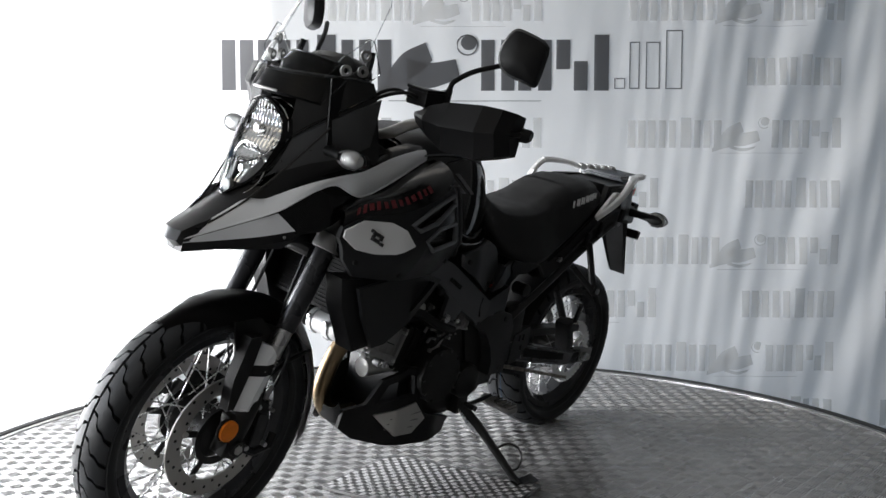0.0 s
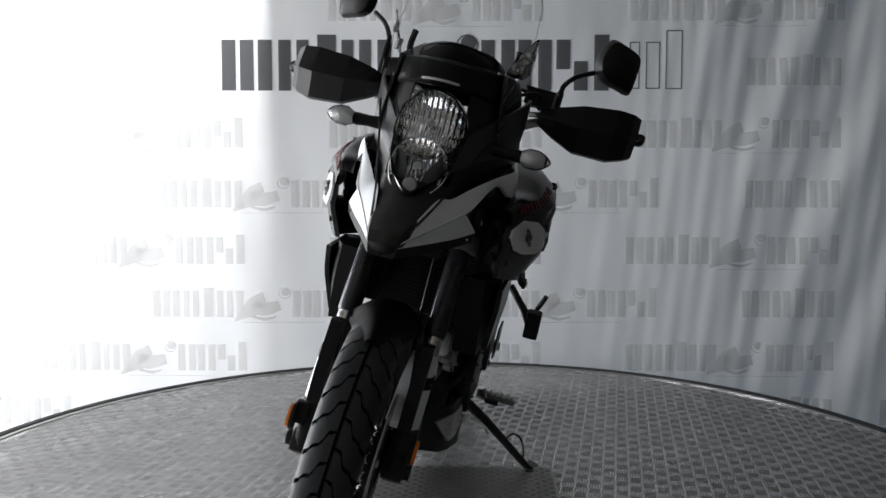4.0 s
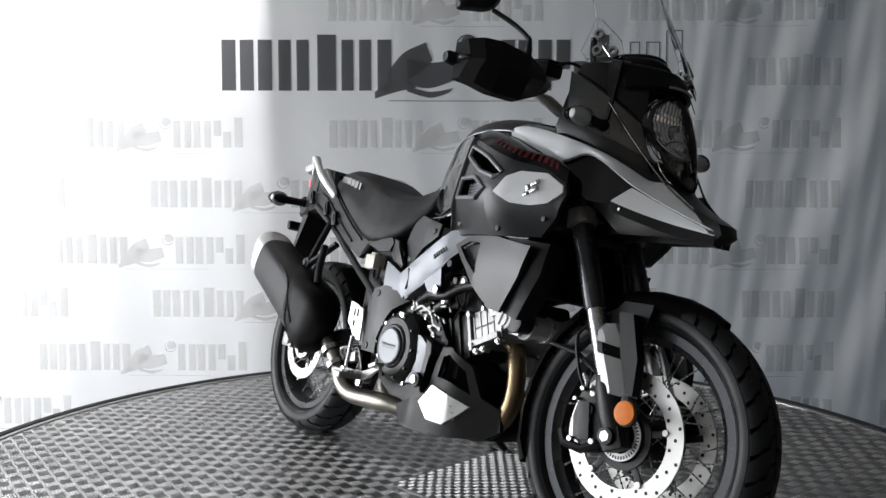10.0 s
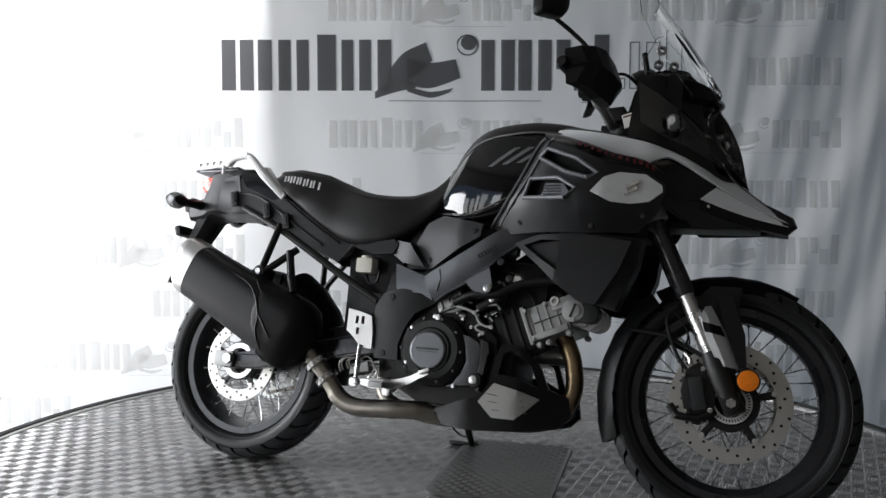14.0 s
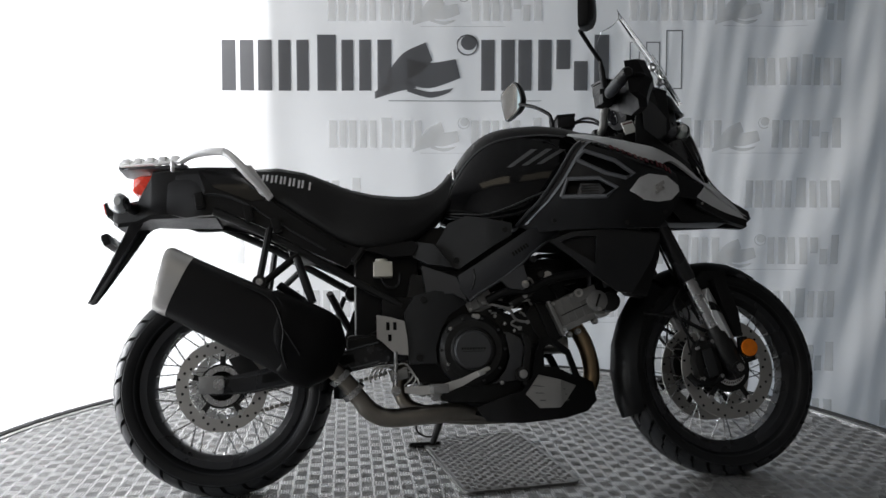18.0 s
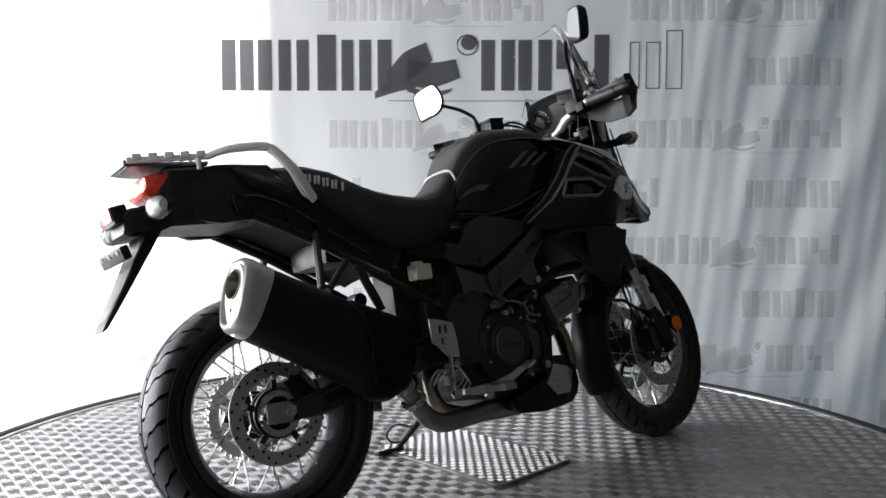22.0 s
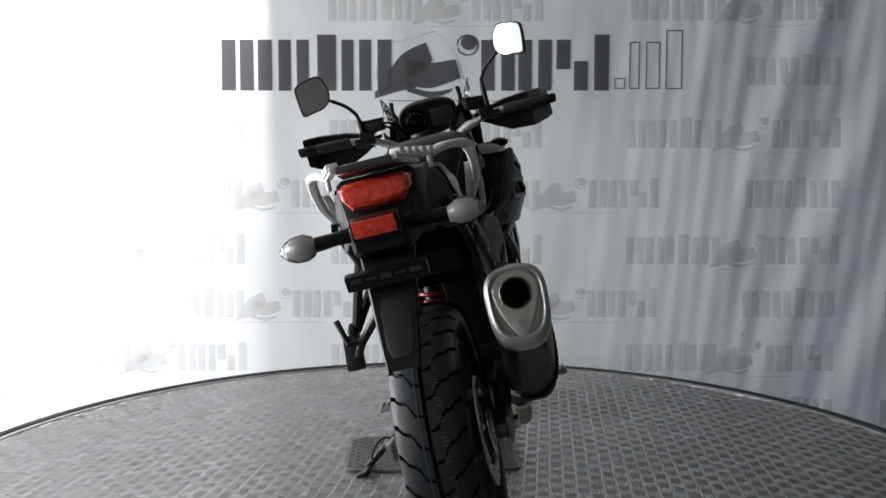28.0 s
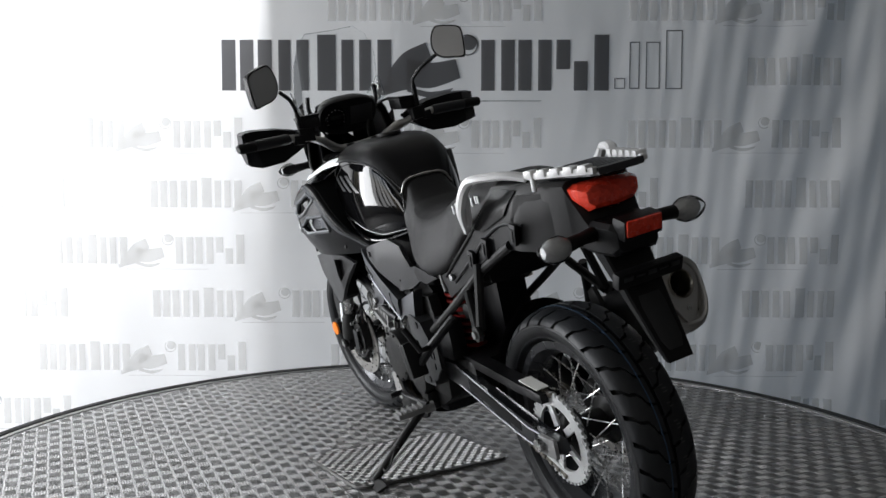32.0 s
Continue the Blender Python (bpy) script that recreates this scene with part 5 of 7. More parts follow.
SIDE_TOP = [(-.112, .822), (-.10, .875), (-.085, .925), (-.045, .975), (-.005, 1.005), (.05, 1.022), (.11, 1.03), (.19, 1.02), (.245, .985), (.262, .945)]
SIDE_LOW = [(-.112, .812), (.01, .793), (.086, .815), (.187, .862), (.262, .935)]
TANK_SIDE = SIDE_TOP + SIDE_LOW[::-1]
for s in LR:
    rings = []
    for i in range(49):
        x = -.112 + .374 * i / 48
        hi, lo = (float(np.interp(x, [p[0] for p in q], [p[1] for p in q])) for q in (SIDE_TOP, SIDE_LOW))
        col = [Vector((x, s * (tank_y(x, z) + 0.004), z)) for z in (lo + (hi - lo) * k / 16 for k in range(17))]
        rings.append([col[0] + Vector((0, -s * .006, -.001))] + col + [col[-1] + Vector((0, -s * .006, .001))])
    tp = part("tank_side", loft(B(), rings, closed=False), M_GLOSS, tank, "gloss black tank side panel", flat=0.9)
    for k in range(3):
        x0 = 0.062 + 0.045 * k
        q = [(x0, .935 + .004 * k), (x0 + .018, .935 + .004 * k), (x0 + .098, .992), (x0 + .078, .992)]
        bm = sheet(B(), q, lambda x, z: tank_y(x, z) + 0.0062, 0.002, side=s, cuts=3)
        part("tank_stripe", bm, M_STRIPE, tp, "grey slanting stripe decal", flat=1)
    pts = [Vector((x, s * (tank_y(x, z) + 0.003), z)) for x, z in TANK_SIDE]
    part("side_groove", tube(B(), pts + [pts[0]], 0.003, 6), M_BLACK, tank)
    bm = tube(B(), spline([(-0.112, s * 0.088, 0.80), (-0.04, s * 0.142, 0.783), (0.05, s * 0.168, 0.785), (0.13, s * 0.176, 0.808), (0.19, s * 0.180, 0.852)], 20), 0.006, 10)
    part("tank_edge", bm, M_GLOSS, tank)
    line = spline([(x, s * (tank_y(x, z) + .007), z) for x, z in ((-.10, .808), (-.05, .801), (.0, .797), (.07, .815), (.137, .843), (.197, .866))], 20)
    part("panel_crease", tube(B(), line, .0026, 8), M_FLANK, tank, "glossy crease along the tank panel's lower edge")
bm = disc(B(), (0.13, 0, 1.093), 0.042, 0.012, "Z", 32, 0.003)
part("filler_cap", bm, M_ENGINE, tank, "black filler cap")
bm = box(B(), (0.36, 0, 1.05), (0.09, 0.13, 0.035), Matrix.Rotation(radians(8), 4, "Y"), 0.01)
part("ignition_cover", bm, M_BLACK, bike)
# ---- seat ----
S_X = [-.735, -.70, -.62, -.527, -.45, -.40, -.341, -.27, -.206, -.15, -.12, -.097]
S_T = [.935, .952, .955, .938, .908, .886, .872, .866, .869, .892, .92, .95]
S_B = [.905, .885, .842, .778, .728, .706, .697, .703, .727, .775, .81, .84]
S_W = [.085, .11, .125, .125, .12, .128, .135, .13, .115, .095, .085, .075]


def seat_ring(x, grow=0.0):
    zt, zb, w = (float(np.interp(x, S_X, q)) for q in (S_T, S_B, S_W))
    h = zt - zb
    wb = w + 0.012 + 0.02 * min(1, h / 0.2)
    half = [(0, zt), (w * .45, zt - .001), (w * .72, zt - .006), (w * .9, zt - .02), (w, zt - .045 * min(1, h / .1)), (w + (wb - w) * .5, zb + h * .4), (wb, zb + h * .12), (wb - .01, zb), (0, zb)]
    r = [Vector((x, -y, z)) for y, z in half]
    return r + [Vector((p.x, -p.y, p.z)) for p in r[-2:0:-1]]


xs = [S_X[0] + (S_X[-1] - S_X[0]) * i / 30 for i in range(31)]
seat = part("seat", loft(B(), [seat_ring(x) for x in xs]), M_SEAT, bike, "black vinyl two-level seat", flat=1.3)
for a, b in ((-0.70, -0.535), (-0.42, -0.16)):
    rings = []
    for i in range(14):
        r = seat_ring(a + (b - a) * i / 13)
        rings.append([p + Vector((0, 0, 0.002)) for p in (r[-3], r[-2], r[-1], r[0], r[1], r[2], r[3])])
    part("seat_top", loft(B(), rings, closed=False), M_SEAT2, seat, "grey-black textured seat top", flat=1.3)
r = tank_ring(-.084)
part("seat_piping", tube(B(), [r[k % len(r)] + Vector((-.002, 0, .007)) for k in range(-16, 17)], .0040, 8), M_SATIN, tank, "pale piping across the rear of the tank cover")
for s in LR:
    bm = B()
    for k in range(6):
        x = -0.655 + 0.026 * k
        r = seat_ring(x)
        a, b = r[4 if s < 0 else -4], r[5 if s < 0 else -5]
        c = a.lerp(b, 0.12)
        wds = (0.018, 0.018, 0.017, 0.018, 0.017, 0.006)[k]
        for q in ((-wds / 2 + 0.003, wds / 2 - 0.003) if k != 5 else (0,)):
            box(bm, c + Vector((q, s * 0.004, 0)), (0.006, 0.003, 0.024), Matrix.Rotation(radians(8), 4, "Y"))
    part("seat_mark", bm, M_WHITE, seat, "pale word mark as plain bars", kind="stuff")

# ---- tail ----
for s in LR:
    tail_y = lambda x, z: float(np.interp(x, [-1.0, -.93, -.84, -.65, -.5, -.36], [.070, .100, .132, .142, .146, .14])) - .35 * max(0, z - .90)
    bm = sheet(B(), [(-.985, .90), (-.95, .935), (-.88, .948), (-.74, .945), (-.70, .90), (-.66, .862), (-.55, .79), (-.43, .714), (-.37, .695), (-.42, .64), (-.53, .69), (-.635, .75), (-.72, .79), (-.80, .80), (-.88, .795), (-.97, .82), (-1.0, .86)], tail_y, 0.02, side=s, cuts=3)
    tc = part("tail_cover", bm, M_BLACK, bike, "black tail side cover")
    bm = sheet(B(), [(-.985, .900), (-.93, .925), (-.845, .925), (-.825, .872), (-.86, .82), (-.965, .832), (-.995, .866)], lambda x, z: tail_y(x, z) + 0.004 - .30 * max(0, .872 - z), 0.008, side=s, cuts=0)
    part("tail_flank", bm, M_BLACK, tc, "black faceted flank beside the tail lamp", flat=0.2)
    bm = sheet(B(), [(-.845, .936), (-.76, .942), (-.70, .892), (-.645, .845), (-.69, .838), (-.80, .880)], lambda x, z: tail_y(x, z) + 0.004, 0.006, side=s)
    part("tail_inlay", bm, M_SATINBLACK, tc, "glossy black inlay under the rail", flat=0.4)
    edge = spline([(x, s * (tail_y(x, z) + .003), z) for x, z in ((-.86, .858), (-.78, .858), (-.70, .826), (-.60, .763), (-.48, .692))], 20)
    part("tail_crease", tube(B(), edge, .004, 6), M_COVERGREY, tc, "raised crease along the tail")
    edge = [(x, s * (tail_y(x, z) + .0015), z) for x, z in ((-.70, .884), (-.60, .812), (-.50, .748), (-.42, .70))]
    part("seat_gap", tube(B(), edge, .0035, 6), M_NEAR_BLACK, tc, "dark gap below the seat")
    for x, z in ((-.84, .84), (-.70, .80), (-.62, .765)):
        bm = box(B(), (x, s * (tail_y(x, z) + 0.01), z), (0.026, 0.012, 0.05), Matrix.Rotation(radians(-12), 4, "Y"), 0.005)
        box(bm, (x, s * (tail_y(x, z) + 0.017), z), (0.012, 0.003, 0.03), Matrix.Rotation(radians(-12), 4, "Y"))
        part("pannier_hook", bm, M_BLACK, tc)
    bm = tube(B(), spline([(-.80, s * .135, .81), (-.63, s * .14, .732), (-.425, s * .145, .615), (-.26, s * .15, .525)], 24), 0.012, 10)
    part("subframe_tube", bm, M_ENGINE, bike, "black subframe tube")
    bm = tube(B(), [(-.40, s * .14, .655), (-.31, s * .12, .78)], 0.011, 8)
    part("subframe_strut", bm, M_ENGINE, bike)
    # passenger peg bracket
    bm = tube(B(), [(-.64, s * .15, .755), (-.665, s * .19, .60), (-.655, s * .195, .59), (-.56, s * .155, .675)], 0.010, 8, 1.3)
    disc(bm, (-.664, s * .20, .593), 0.020, 0.014, "Y", 18, 0.003)
    part("peg_bracket", bm, M_ENGINE, bike, "black passenger peg bracket")
    bm = disc(B(), (-.664, s * .209, .593), 0.010, 0.008, "Y", 12)
    part("bracket_bolt", bm, M_STEEL, bike)
    # grab rail
    rail = spline([(x, s * y, z) for x, y, z in ((-.90, .116, .964), (-.875, .135, .973), (-.85, .151, .977), (-.81, .172, .978), (-.778, .185, .976), (-.760, .191, .969), (-.735, .195, .947), (-.705, .193, .915), (-.682, .186, .892), (-.656, .172, .864), (-.636, .160, .842))], 36)
    rings = []
    for i, p in enumerate(rail):
        d = (rail[min(i + 1, 35)] - rail[max(i - 1, 0)]).normalized()
        u = Vector((0, s, 0)) - d * d.y * s
        u.normalize()
        n = d.cross(u).normalized() * (1 if d.cross(u).z > 0 or d.z < -0.4 else -1)
        hw, ht = (float(np.interp(i, [0, 8, 18, 26, 35], q)) for q in ((.013, .014, .013, .010, .006), (.008, .009, .010, .013, .010)))
        rings.append([p + u * a * hw + n * b * ht for a, b in ((1, .45), (.55, 1), (-.55, 1), (-1, .45), (-1, -.45), (-.55, -1), (.55, -1), (1, -.45))])
    part("grab_rail", loft(B(), rings), M_RACK, bike, "broad pale cast alloy passenger grab rail", flat=0.5)
    bm = sheet(B(), [(-.716, .936), (-.690, .936), (-.660, .895), (-.630, .852), (-.640, .838), (-.668, .856), (-.696, .900)], lambda x, z: .168 + .20 * max(0, z - .86), 0.012, side=s)
    part("rail_foot", bm, M_RACK, bike, "broad pale foot of the grab rail", flat=0.5)
    # rear signals
    c = Vector((-1.057, s * 0.166, 0.827))
    bm = tube(B(), [(-1.035, s * 0.05, .832), (-1.045, s * 0.10, .83), (-1.052, s * 0.138, .828), (-1.052, s * 0.150, .828)], [0.018, 0.014, 0.016, 0.013], 12)
    st = part("rear_indicator", bm, M_BLACK, bike, "clear turn signal on a black stalk")
    rings = [[c + Vector((-0.027 * k * math.cos(a) - 0.1 * d, s * (1.1 * d + 0.004), 0.0285 * k * math.sin(a))) for a in (2 * math.pi * i / 20 for i in range(20))] for d, k in ((-0.030, 0.3), (-0.022, 0.75), (-0.008, 1.0), (0.012, 0.98), (0.027, 0.72), (0.038, 0.35), (0.042, 0.08))]
    part("lens", loft(B(), rings), M_LENS, st, "clear lens")
    rings = [[c + Vector((0.002 + 0.020 * k * math.cos(a), s * (d + 0.002), 0.0255 * k * math.sin(a))) for a in (2 * math.pi * i / 16 for i in range(16))] for d, k in ((-0.028, 0.6), (-0.008, 1.0), (0.016, 0.95), (0.034, 0.5))]
    part("reflector", loft(B(), rings), M_FROST, st)
    rings = [[c + Vector((0.020 + 0.008 * k * math.cos(a), s * (d + 0.002), 0.018 * k * math.sin(a))) for a in (2 * math.pi * i / 16 for i in range(16))] for d, k in ((-0.030, 0.6), (-0.008, 1.0), (0.016, 0.95), (0.036, 0.4))]
    part("housing", loft(B(), rings), M_BLACK, st)
part("seat_lock", disc(B(), (-.473, .150, .706), .010, .014, "Y", 16, .003), M_STEEL, bike, "bright seat lock")
# luggage rack
bm = slab(B(), [(-.885, -.088), (-.885, .088), (-1.062, .062), (-1.080, .050), (-1.080, -.050), (-1.062, -.062)], .952, .962, .003)
bmesh.ops.transform(bm, matrix=Matrix(((1, 0, 0, 0), (0, 0, 1, 0), (0, 1, 0, 0), (0, 0, 0, 1))), verts=bm.verts)
bmesh.ops.recalc_face_normals(bm, faces=bm.faces)
rack = part("luggage_rack", bm, M_CAP, bike, "slotted grey alloy luggage rack")
for k in range(8):
    x = -1.062 + 0.023 * k
    part("slat", box(B(), (x, 0, .965), (0.010, 2 * (.056 + .16 * (k * .021)) - .01, 0.008), None, 0.002), M_CAP, rack)
for s in LR:
    a, b = Vector((-.895, s * .117, .966)), Vector((-1.078, s * .064, .966))
    rot = (b - a).to_track_quat("X", "Z").to_matrix().to_4x4()
    part("rack_rail", box(B(), (a + b) / 2, ((b - a).length + .01, .016, .014), rot, .004), M_RACK, rack, "bright rack side rail")
    for k in range(5):
        part("rack_block", box(B(), a.lerp(b, (k + .5) / 5) + Vector((0, 0, .006)), (0.022, 0.026, 0.016), rot, 0.004), M_RACK, rack, "bright rack side block")
    part("rack_lug", disc(B(), a.lerp(b, .15) + Vector((0, s * .006, -.018)), .006, .03, "Z", 12, .002), M_RACK, rack)
part("rack_end", box(B(), (-1.082, 0, .962), (.014, .116, .016), None, .005), M_CAP, rack, "rounded rear edge of the rack")
# tail lamp, plate holder, mudguard
rings = []
for x, w, zt, zb in ((-.96, .078, .936, .872), (-1.0, .078, .936, .874), (-1.025, .075, .934, .877), (-1.042, .066, .928, .884), (-1.047, .052, .920, .892)):
    top_w, low_w = w, w * .72
    rings.append([Vector((x, y, z)) for y, z in ((-top_w, zt - .008), (-top_w * .8, zt), (0, zt + .002), (top_w * .8, zt), (top_w, zt - .008), (top_w * .97, zt - .03), (low_w, zb), (0, zb - .004), (-low_w, zb), (-top_w * .97, zt - .03))])
part("tail_lamp", loft(B(), rings), M_REDLENS, bike, "glossy red tail lamp", flat=0.5)
rings = []
for x, w, zt, zb in ((-.80, .105, .94, .80), (-.92, .10, .948, .80), (-.985, .086, .946, .80), (-.99, .083, .93, .80), (-1.03, .068, .858, .785), (-1.085, .06, .85, .78), (-1.10, .05, .84, .79)):
    rings.append([Vector((x, y, z)) for y, z in ((-w, zt - .01), (-w * .85, zt), (w * .85, zt), (w, zt - .01), (w, zb + .01), (w * .85, zb), (-w * .85, zb), (-w, zb + .01))])
part("tail_body", loft(B(), rings), M_BLACK, bike, "black tail underbody", flat=0.5)
bm = box(B(), (-1.123, 0, .838), (0.012, 0.088, 0.034), Matrix.Rotation(radians(-14), 4, "Y"), 0.003)
part("rear_reflector", bm, M_REDLENS, bike, "rectangular red reflector")
bm = box(B(), (-1.105, 0, .838), (0.04, 0.098, 0.044), Matrix.Rotation(radians(-14), 4, "Y"), 0.006)
box(bm, (-1.112, 0, .739), (0.022, 0.168, 0.034), Matrix.Rotation(radians(-20), 4, "Y"), 0.006)
part("plate_holder", bm, M_BLACK, bike, "black number plate holder")
bm = B()
for k in range(5):
    box(bm, (-1.1265, -0.06 + 0.03 * k, .740), (0.002, 0.022, 0.004 if k % 2 else 0.010), Matrix.Rotation(radians(-20), 4, "Y"))
part("plate_bar", bm, M_CAP, bike, "pale raised bars on the plate holder")
rings = []
for x, z, w, t in ((-1.045, .80, .060, .062), (-1.075, .735, .053, .046), (-1.11, .665, .046, .030), (-1.145, .60, .039, .018), (-1.165, .562, .034, .008)):
    n = Vector((.85, 0, .45)).normalized()
    rings.append([Vector((x, y, z)) + n * q for y, q in ((-w, t), (-w, 0), (-w * .9, -.006), (w * .9, -.006), (w, 0), (w, t), (w * .85, t * .3), (-w * .85, t * .3))])
mg = part("mudguard", loft(B(), rings), M_BLACK, bike, "long black rear mudguard", flat=0.5)
inset = [(Vector((x, 0, z)) - n * .0075, w) for x, z, w in ((-1.072, .715, .026), (-1.09, .70, .032), (-1.143, .605, .027), (-1.153, .586, .018))]
part("mudguard_inset", loft(B(), [[p + Vector((0, u * w, 0)) - n * (.002 * (abs(u) < 1)) for u in (-1, -.85, 0, .85, 1)] for p, w in inset], closed=False), M_COVERGREY, mg, "raised middle panel")
# inner fender under the tail
rings = [[Vector((x, u * w, z + .012 * (1 - u * u))) for u in (-1, -.6, 0, .6, 1)] for x, z, w in ((-1.0, .825, .06), (-.90, .825, .095), (-.80, .815, .11), (-.70, .785, .11), (-.60, .738, .11), (-.50, .68, .105), (-.42, .63, .10))]
bm = loft(B(), rings, closed=False)
bmesh.ops.solidify(bm, geom=bm.faces, thickness=0.005)
part("inner_fender", bm, M_BLACK, bike, "black inner fender under the tail", flat=0.6)

# ---- frame and engine ----
SPAR = [(-.098, .606), (-.006, .663), (.12, .745), (.17, .757), (.228, .763), (.217, .733), (.165, .701), (.123, .669), (.099, .644), (.027, .591), (-.038, .554), (-.064, .533), (-.09, .566)]
PIVOT = [(-.226, .550), (-.256, .503), (-.25, .43), (-.242, .355), (-.165, .355), (-.168, .40), (-.152, .45), (-.125, .495), (-.068, .530), (-.10, .558), (-.17, .565)]
for s in LR:
    spar_y = lambda x, z: float(np.interp(x, [-.2, 0, .1, .23], [.168, .182, .182, .15])) + 0.006 - 2.2 * (z - .655 - .62 * x) ** 2
    bm = sheet(B(), SPAR, spar_y, 0.035, side=s, cuts=3)
    spar = part("frame_spar", bm, M_FRAME, bike, "grey cast aluminium frame spar", flat=0.5)
    part("spar_seam", tube(B(), [(-.052, s * (spar_y(-.052, .63) + .001), .625), (-.047, s * (spar_y(-.047, .58) + .001), .60), (-.058, s * (spar_y(-.058, .57) + .001), .563)], .0028, 6), M_ENGINE, spar)
    lip = [(-.064, .533), (-.038, .554), (.027, .591), (.099, .644), (.123, .669), (.165, .701), (.217, .733)]
    part("spar_lip", tube(B(), [(x, s * (spar_y(x, z) - .001), z) for x, z in lip], .0045, 8), M_FRAME, spar, "raised lower spar edge")
    bm = B()
    for k in range(6):
        x, z = .068 + .0085 * k, .668 + .0052 * k
        box(bm, (x, s * (spar_y(x, z) + .0008), z), (.006, .003, .012), Matrix.Rotation(radians(-32), 4, "Y"))
    part("cast_mark", bm, M_ENGINE, spar, "cast word mark as plain bars", kind="stuff")
    part("swingarm_mount", sheet(B(), [(-.203, .640), (-.15, .622), (-.101, .604), (-.072, .534), (-.11, .555), (-.19, .556)], lambda x, z: .172 - .1 * max(0, z - .58), .03, side=s), M_FRAME, bike, "pale cast frame plate", flat=0.5)
    bm = sheet(B(), PIVOT, lambda x, z: 0.178 - 1.6 * (x + .2) ** 2, 0.05, side=s, cuts=3)
    part("pivot_plate", bm, M_COVERGREY, bike, "dark grey frame cover over the swingarm pivot", flat=0.5)
    part("pivot_filler", slab(B(), [(-.23, .62), (-.08, .60), (-.06, .50), (-.12, .30), (-.24, .30), (-.26, .48)], s * .10, s * .135, .008), M_ENGINE, bike)
    cov_y = lambda x, z: 0.186 - 0.06 * max(0, -x) / 0.2 - 0.16 * max(0, z - .74)
    bm = sheet(B(), [(-.155, .705), (-.118, .768), (-.065, .789), (.0, .776), (.069, .762), (.066, .727), (.0, .688), (-.091, .629), (-.105, .633)], cov_y, 0.012, side=s, cuts=3)
    cov = part("side_cover", bm, M_COVERGREY, bike, "matt grey side cover under the tank", flat=0.5)
    for x, z in ((.045, .741), (-.098, .655)):
        part("cover_bolt", disc(B(), (x, s * (cov_y(x, z) + .001), z), 0.0085, 0.006, "Y", 14, 0.002), M_ENGINE, cov, "sunk black cover bolt")
    bm = sheet(B(), [(-.222, .714), (-.165, .704), (-.108, .632), (-.186, .645), (-.228, .671)], lambda x, z: 0.170 - .35 * max(0, -.15 - x), 0.012, side=s)
    part("seat_side_cover", bm, M_COVERGREY, bike, "small pale grey cover below the seat")
    bm = sheet(B(), [(-.37, .692), (-.30, .705), (-.225, .716), (-.21, .70), (-.226, .672), (-.29, .668)], lambda x, z: 0.152, 0.012, side=s)
    part("seat_base_edge", bm, M_BLACK, bike)
    for x, z, y in ((-.20, .538, .176), (-.215, .372, .176), (.13, .655, .172), (.155, .61, .16)):
        part("frame_bolt", disc(B(), (x, s * y, z), 0.0105, 0.010, "Y", 14, 0.002), M_ENGINE, bike)
    bm = sheet(B(), [(.027, .594), (.098, .640), (.113, .580), (.097, .563), (.054, .568)], lambda x, z: 0.178, 0.014, side=s)
    part("engine_hanger", bm, M_FRAME, bike, "cast engine hanger plate", flat=0.5)
    for x, y, z, r in ((.100, .182, .578, .012), (.012, .150, .550, .010), (.062, .150, .556, .008), (.078, .155, .566, .007), (.105, .150, .548, .008)):
        part("hanger_bolt", disc(B(), (x, s * y, z), r, 0.014, "Y", 16, 0.003), M_STEEL, bike, "bright engine bolt")
    # forked alloy bracket between the cylinders, a loose lug and a dark coil
    bm = tube(B(), spline([(-.02, s * .150, .528), (.02, s * .152, .520), (.055, s * .152, .508), (.075, s * .15, .478), (.11, s * .15, .470)], 14), .0042, 8, 0.6)
    tube(bm, spline([(.055, s * .152, .508), (.085, s * .152, .530), (.12, s * .15, .535)], 8), .004, 8, 0.6)
    tube(bm, spline([(.075, s * .15, .478), (.06, s * .15, .465), (.085, s * .15, .452)], 8), .0035, 8, 0.6)
    for x, z in ((-.02, .528), (.055, .508), (.11, .470), (.085, .452)):
        disc(bm, (x, s * .152, z), .0065, .008, "Y", 12, .001)
    part("cable_bracket", bm, M_ALLOY, bike, "forked bare alloy bracket")
    part("ignition_coil", tube(B(), [(.06, s * .142, .520), (.065, s * .142, .523), (.125, s * .142, .556), (.13, s * .142, .559)], [.010, .0145, .0145, .010], 12), M_ENGINE, bike, "black coil")
    part("knock_sensor", disc(B(), (.176, s * .150, .608), .013, .012, "Y", 18, .003), M_SATIN, bike, "bright round sensor")
    part("sensor_collar", lathe(B(), [(.014, -.004), (.019, -.004), (.019, .004), (.014, .004)], 20, Matrix.Translation((.176, s * .149, .608))), M_ENGINE, bike)
# crankcase
bm = slab(B(), [(-.20, .50), (-.06, .53), (.06, .50), (.12, .44), (.13, .36), (.10, .27), (.02, .235), (-.12, .24), (-.20, .28), (-.23, .38)], -.125, .125, .02)
case = part("crankcase", bm, M_ENGINE, bike, "black engine crankcase")
bm = lathe(B(), [(.001, -.188), (.060, -.188), (.066, -.182), (.070, -.182), (.084, -.182), (.098, -.172), (.106, -.160), (.106, -.12)], 56, Matrix.Translation((-.060, 0, .392)), closed=False)
part("clutch_cover", bm, M_ENGINE, case, "black round clutch cover", flat=0.4)
bm = lathe(B(), [(.001, -.1965), (.050, -.1965), (.055, -.194), (.057, -.189), (.057, -.184)], 48, Matrix.Translation((-.062, 0, .390)), closed=False)
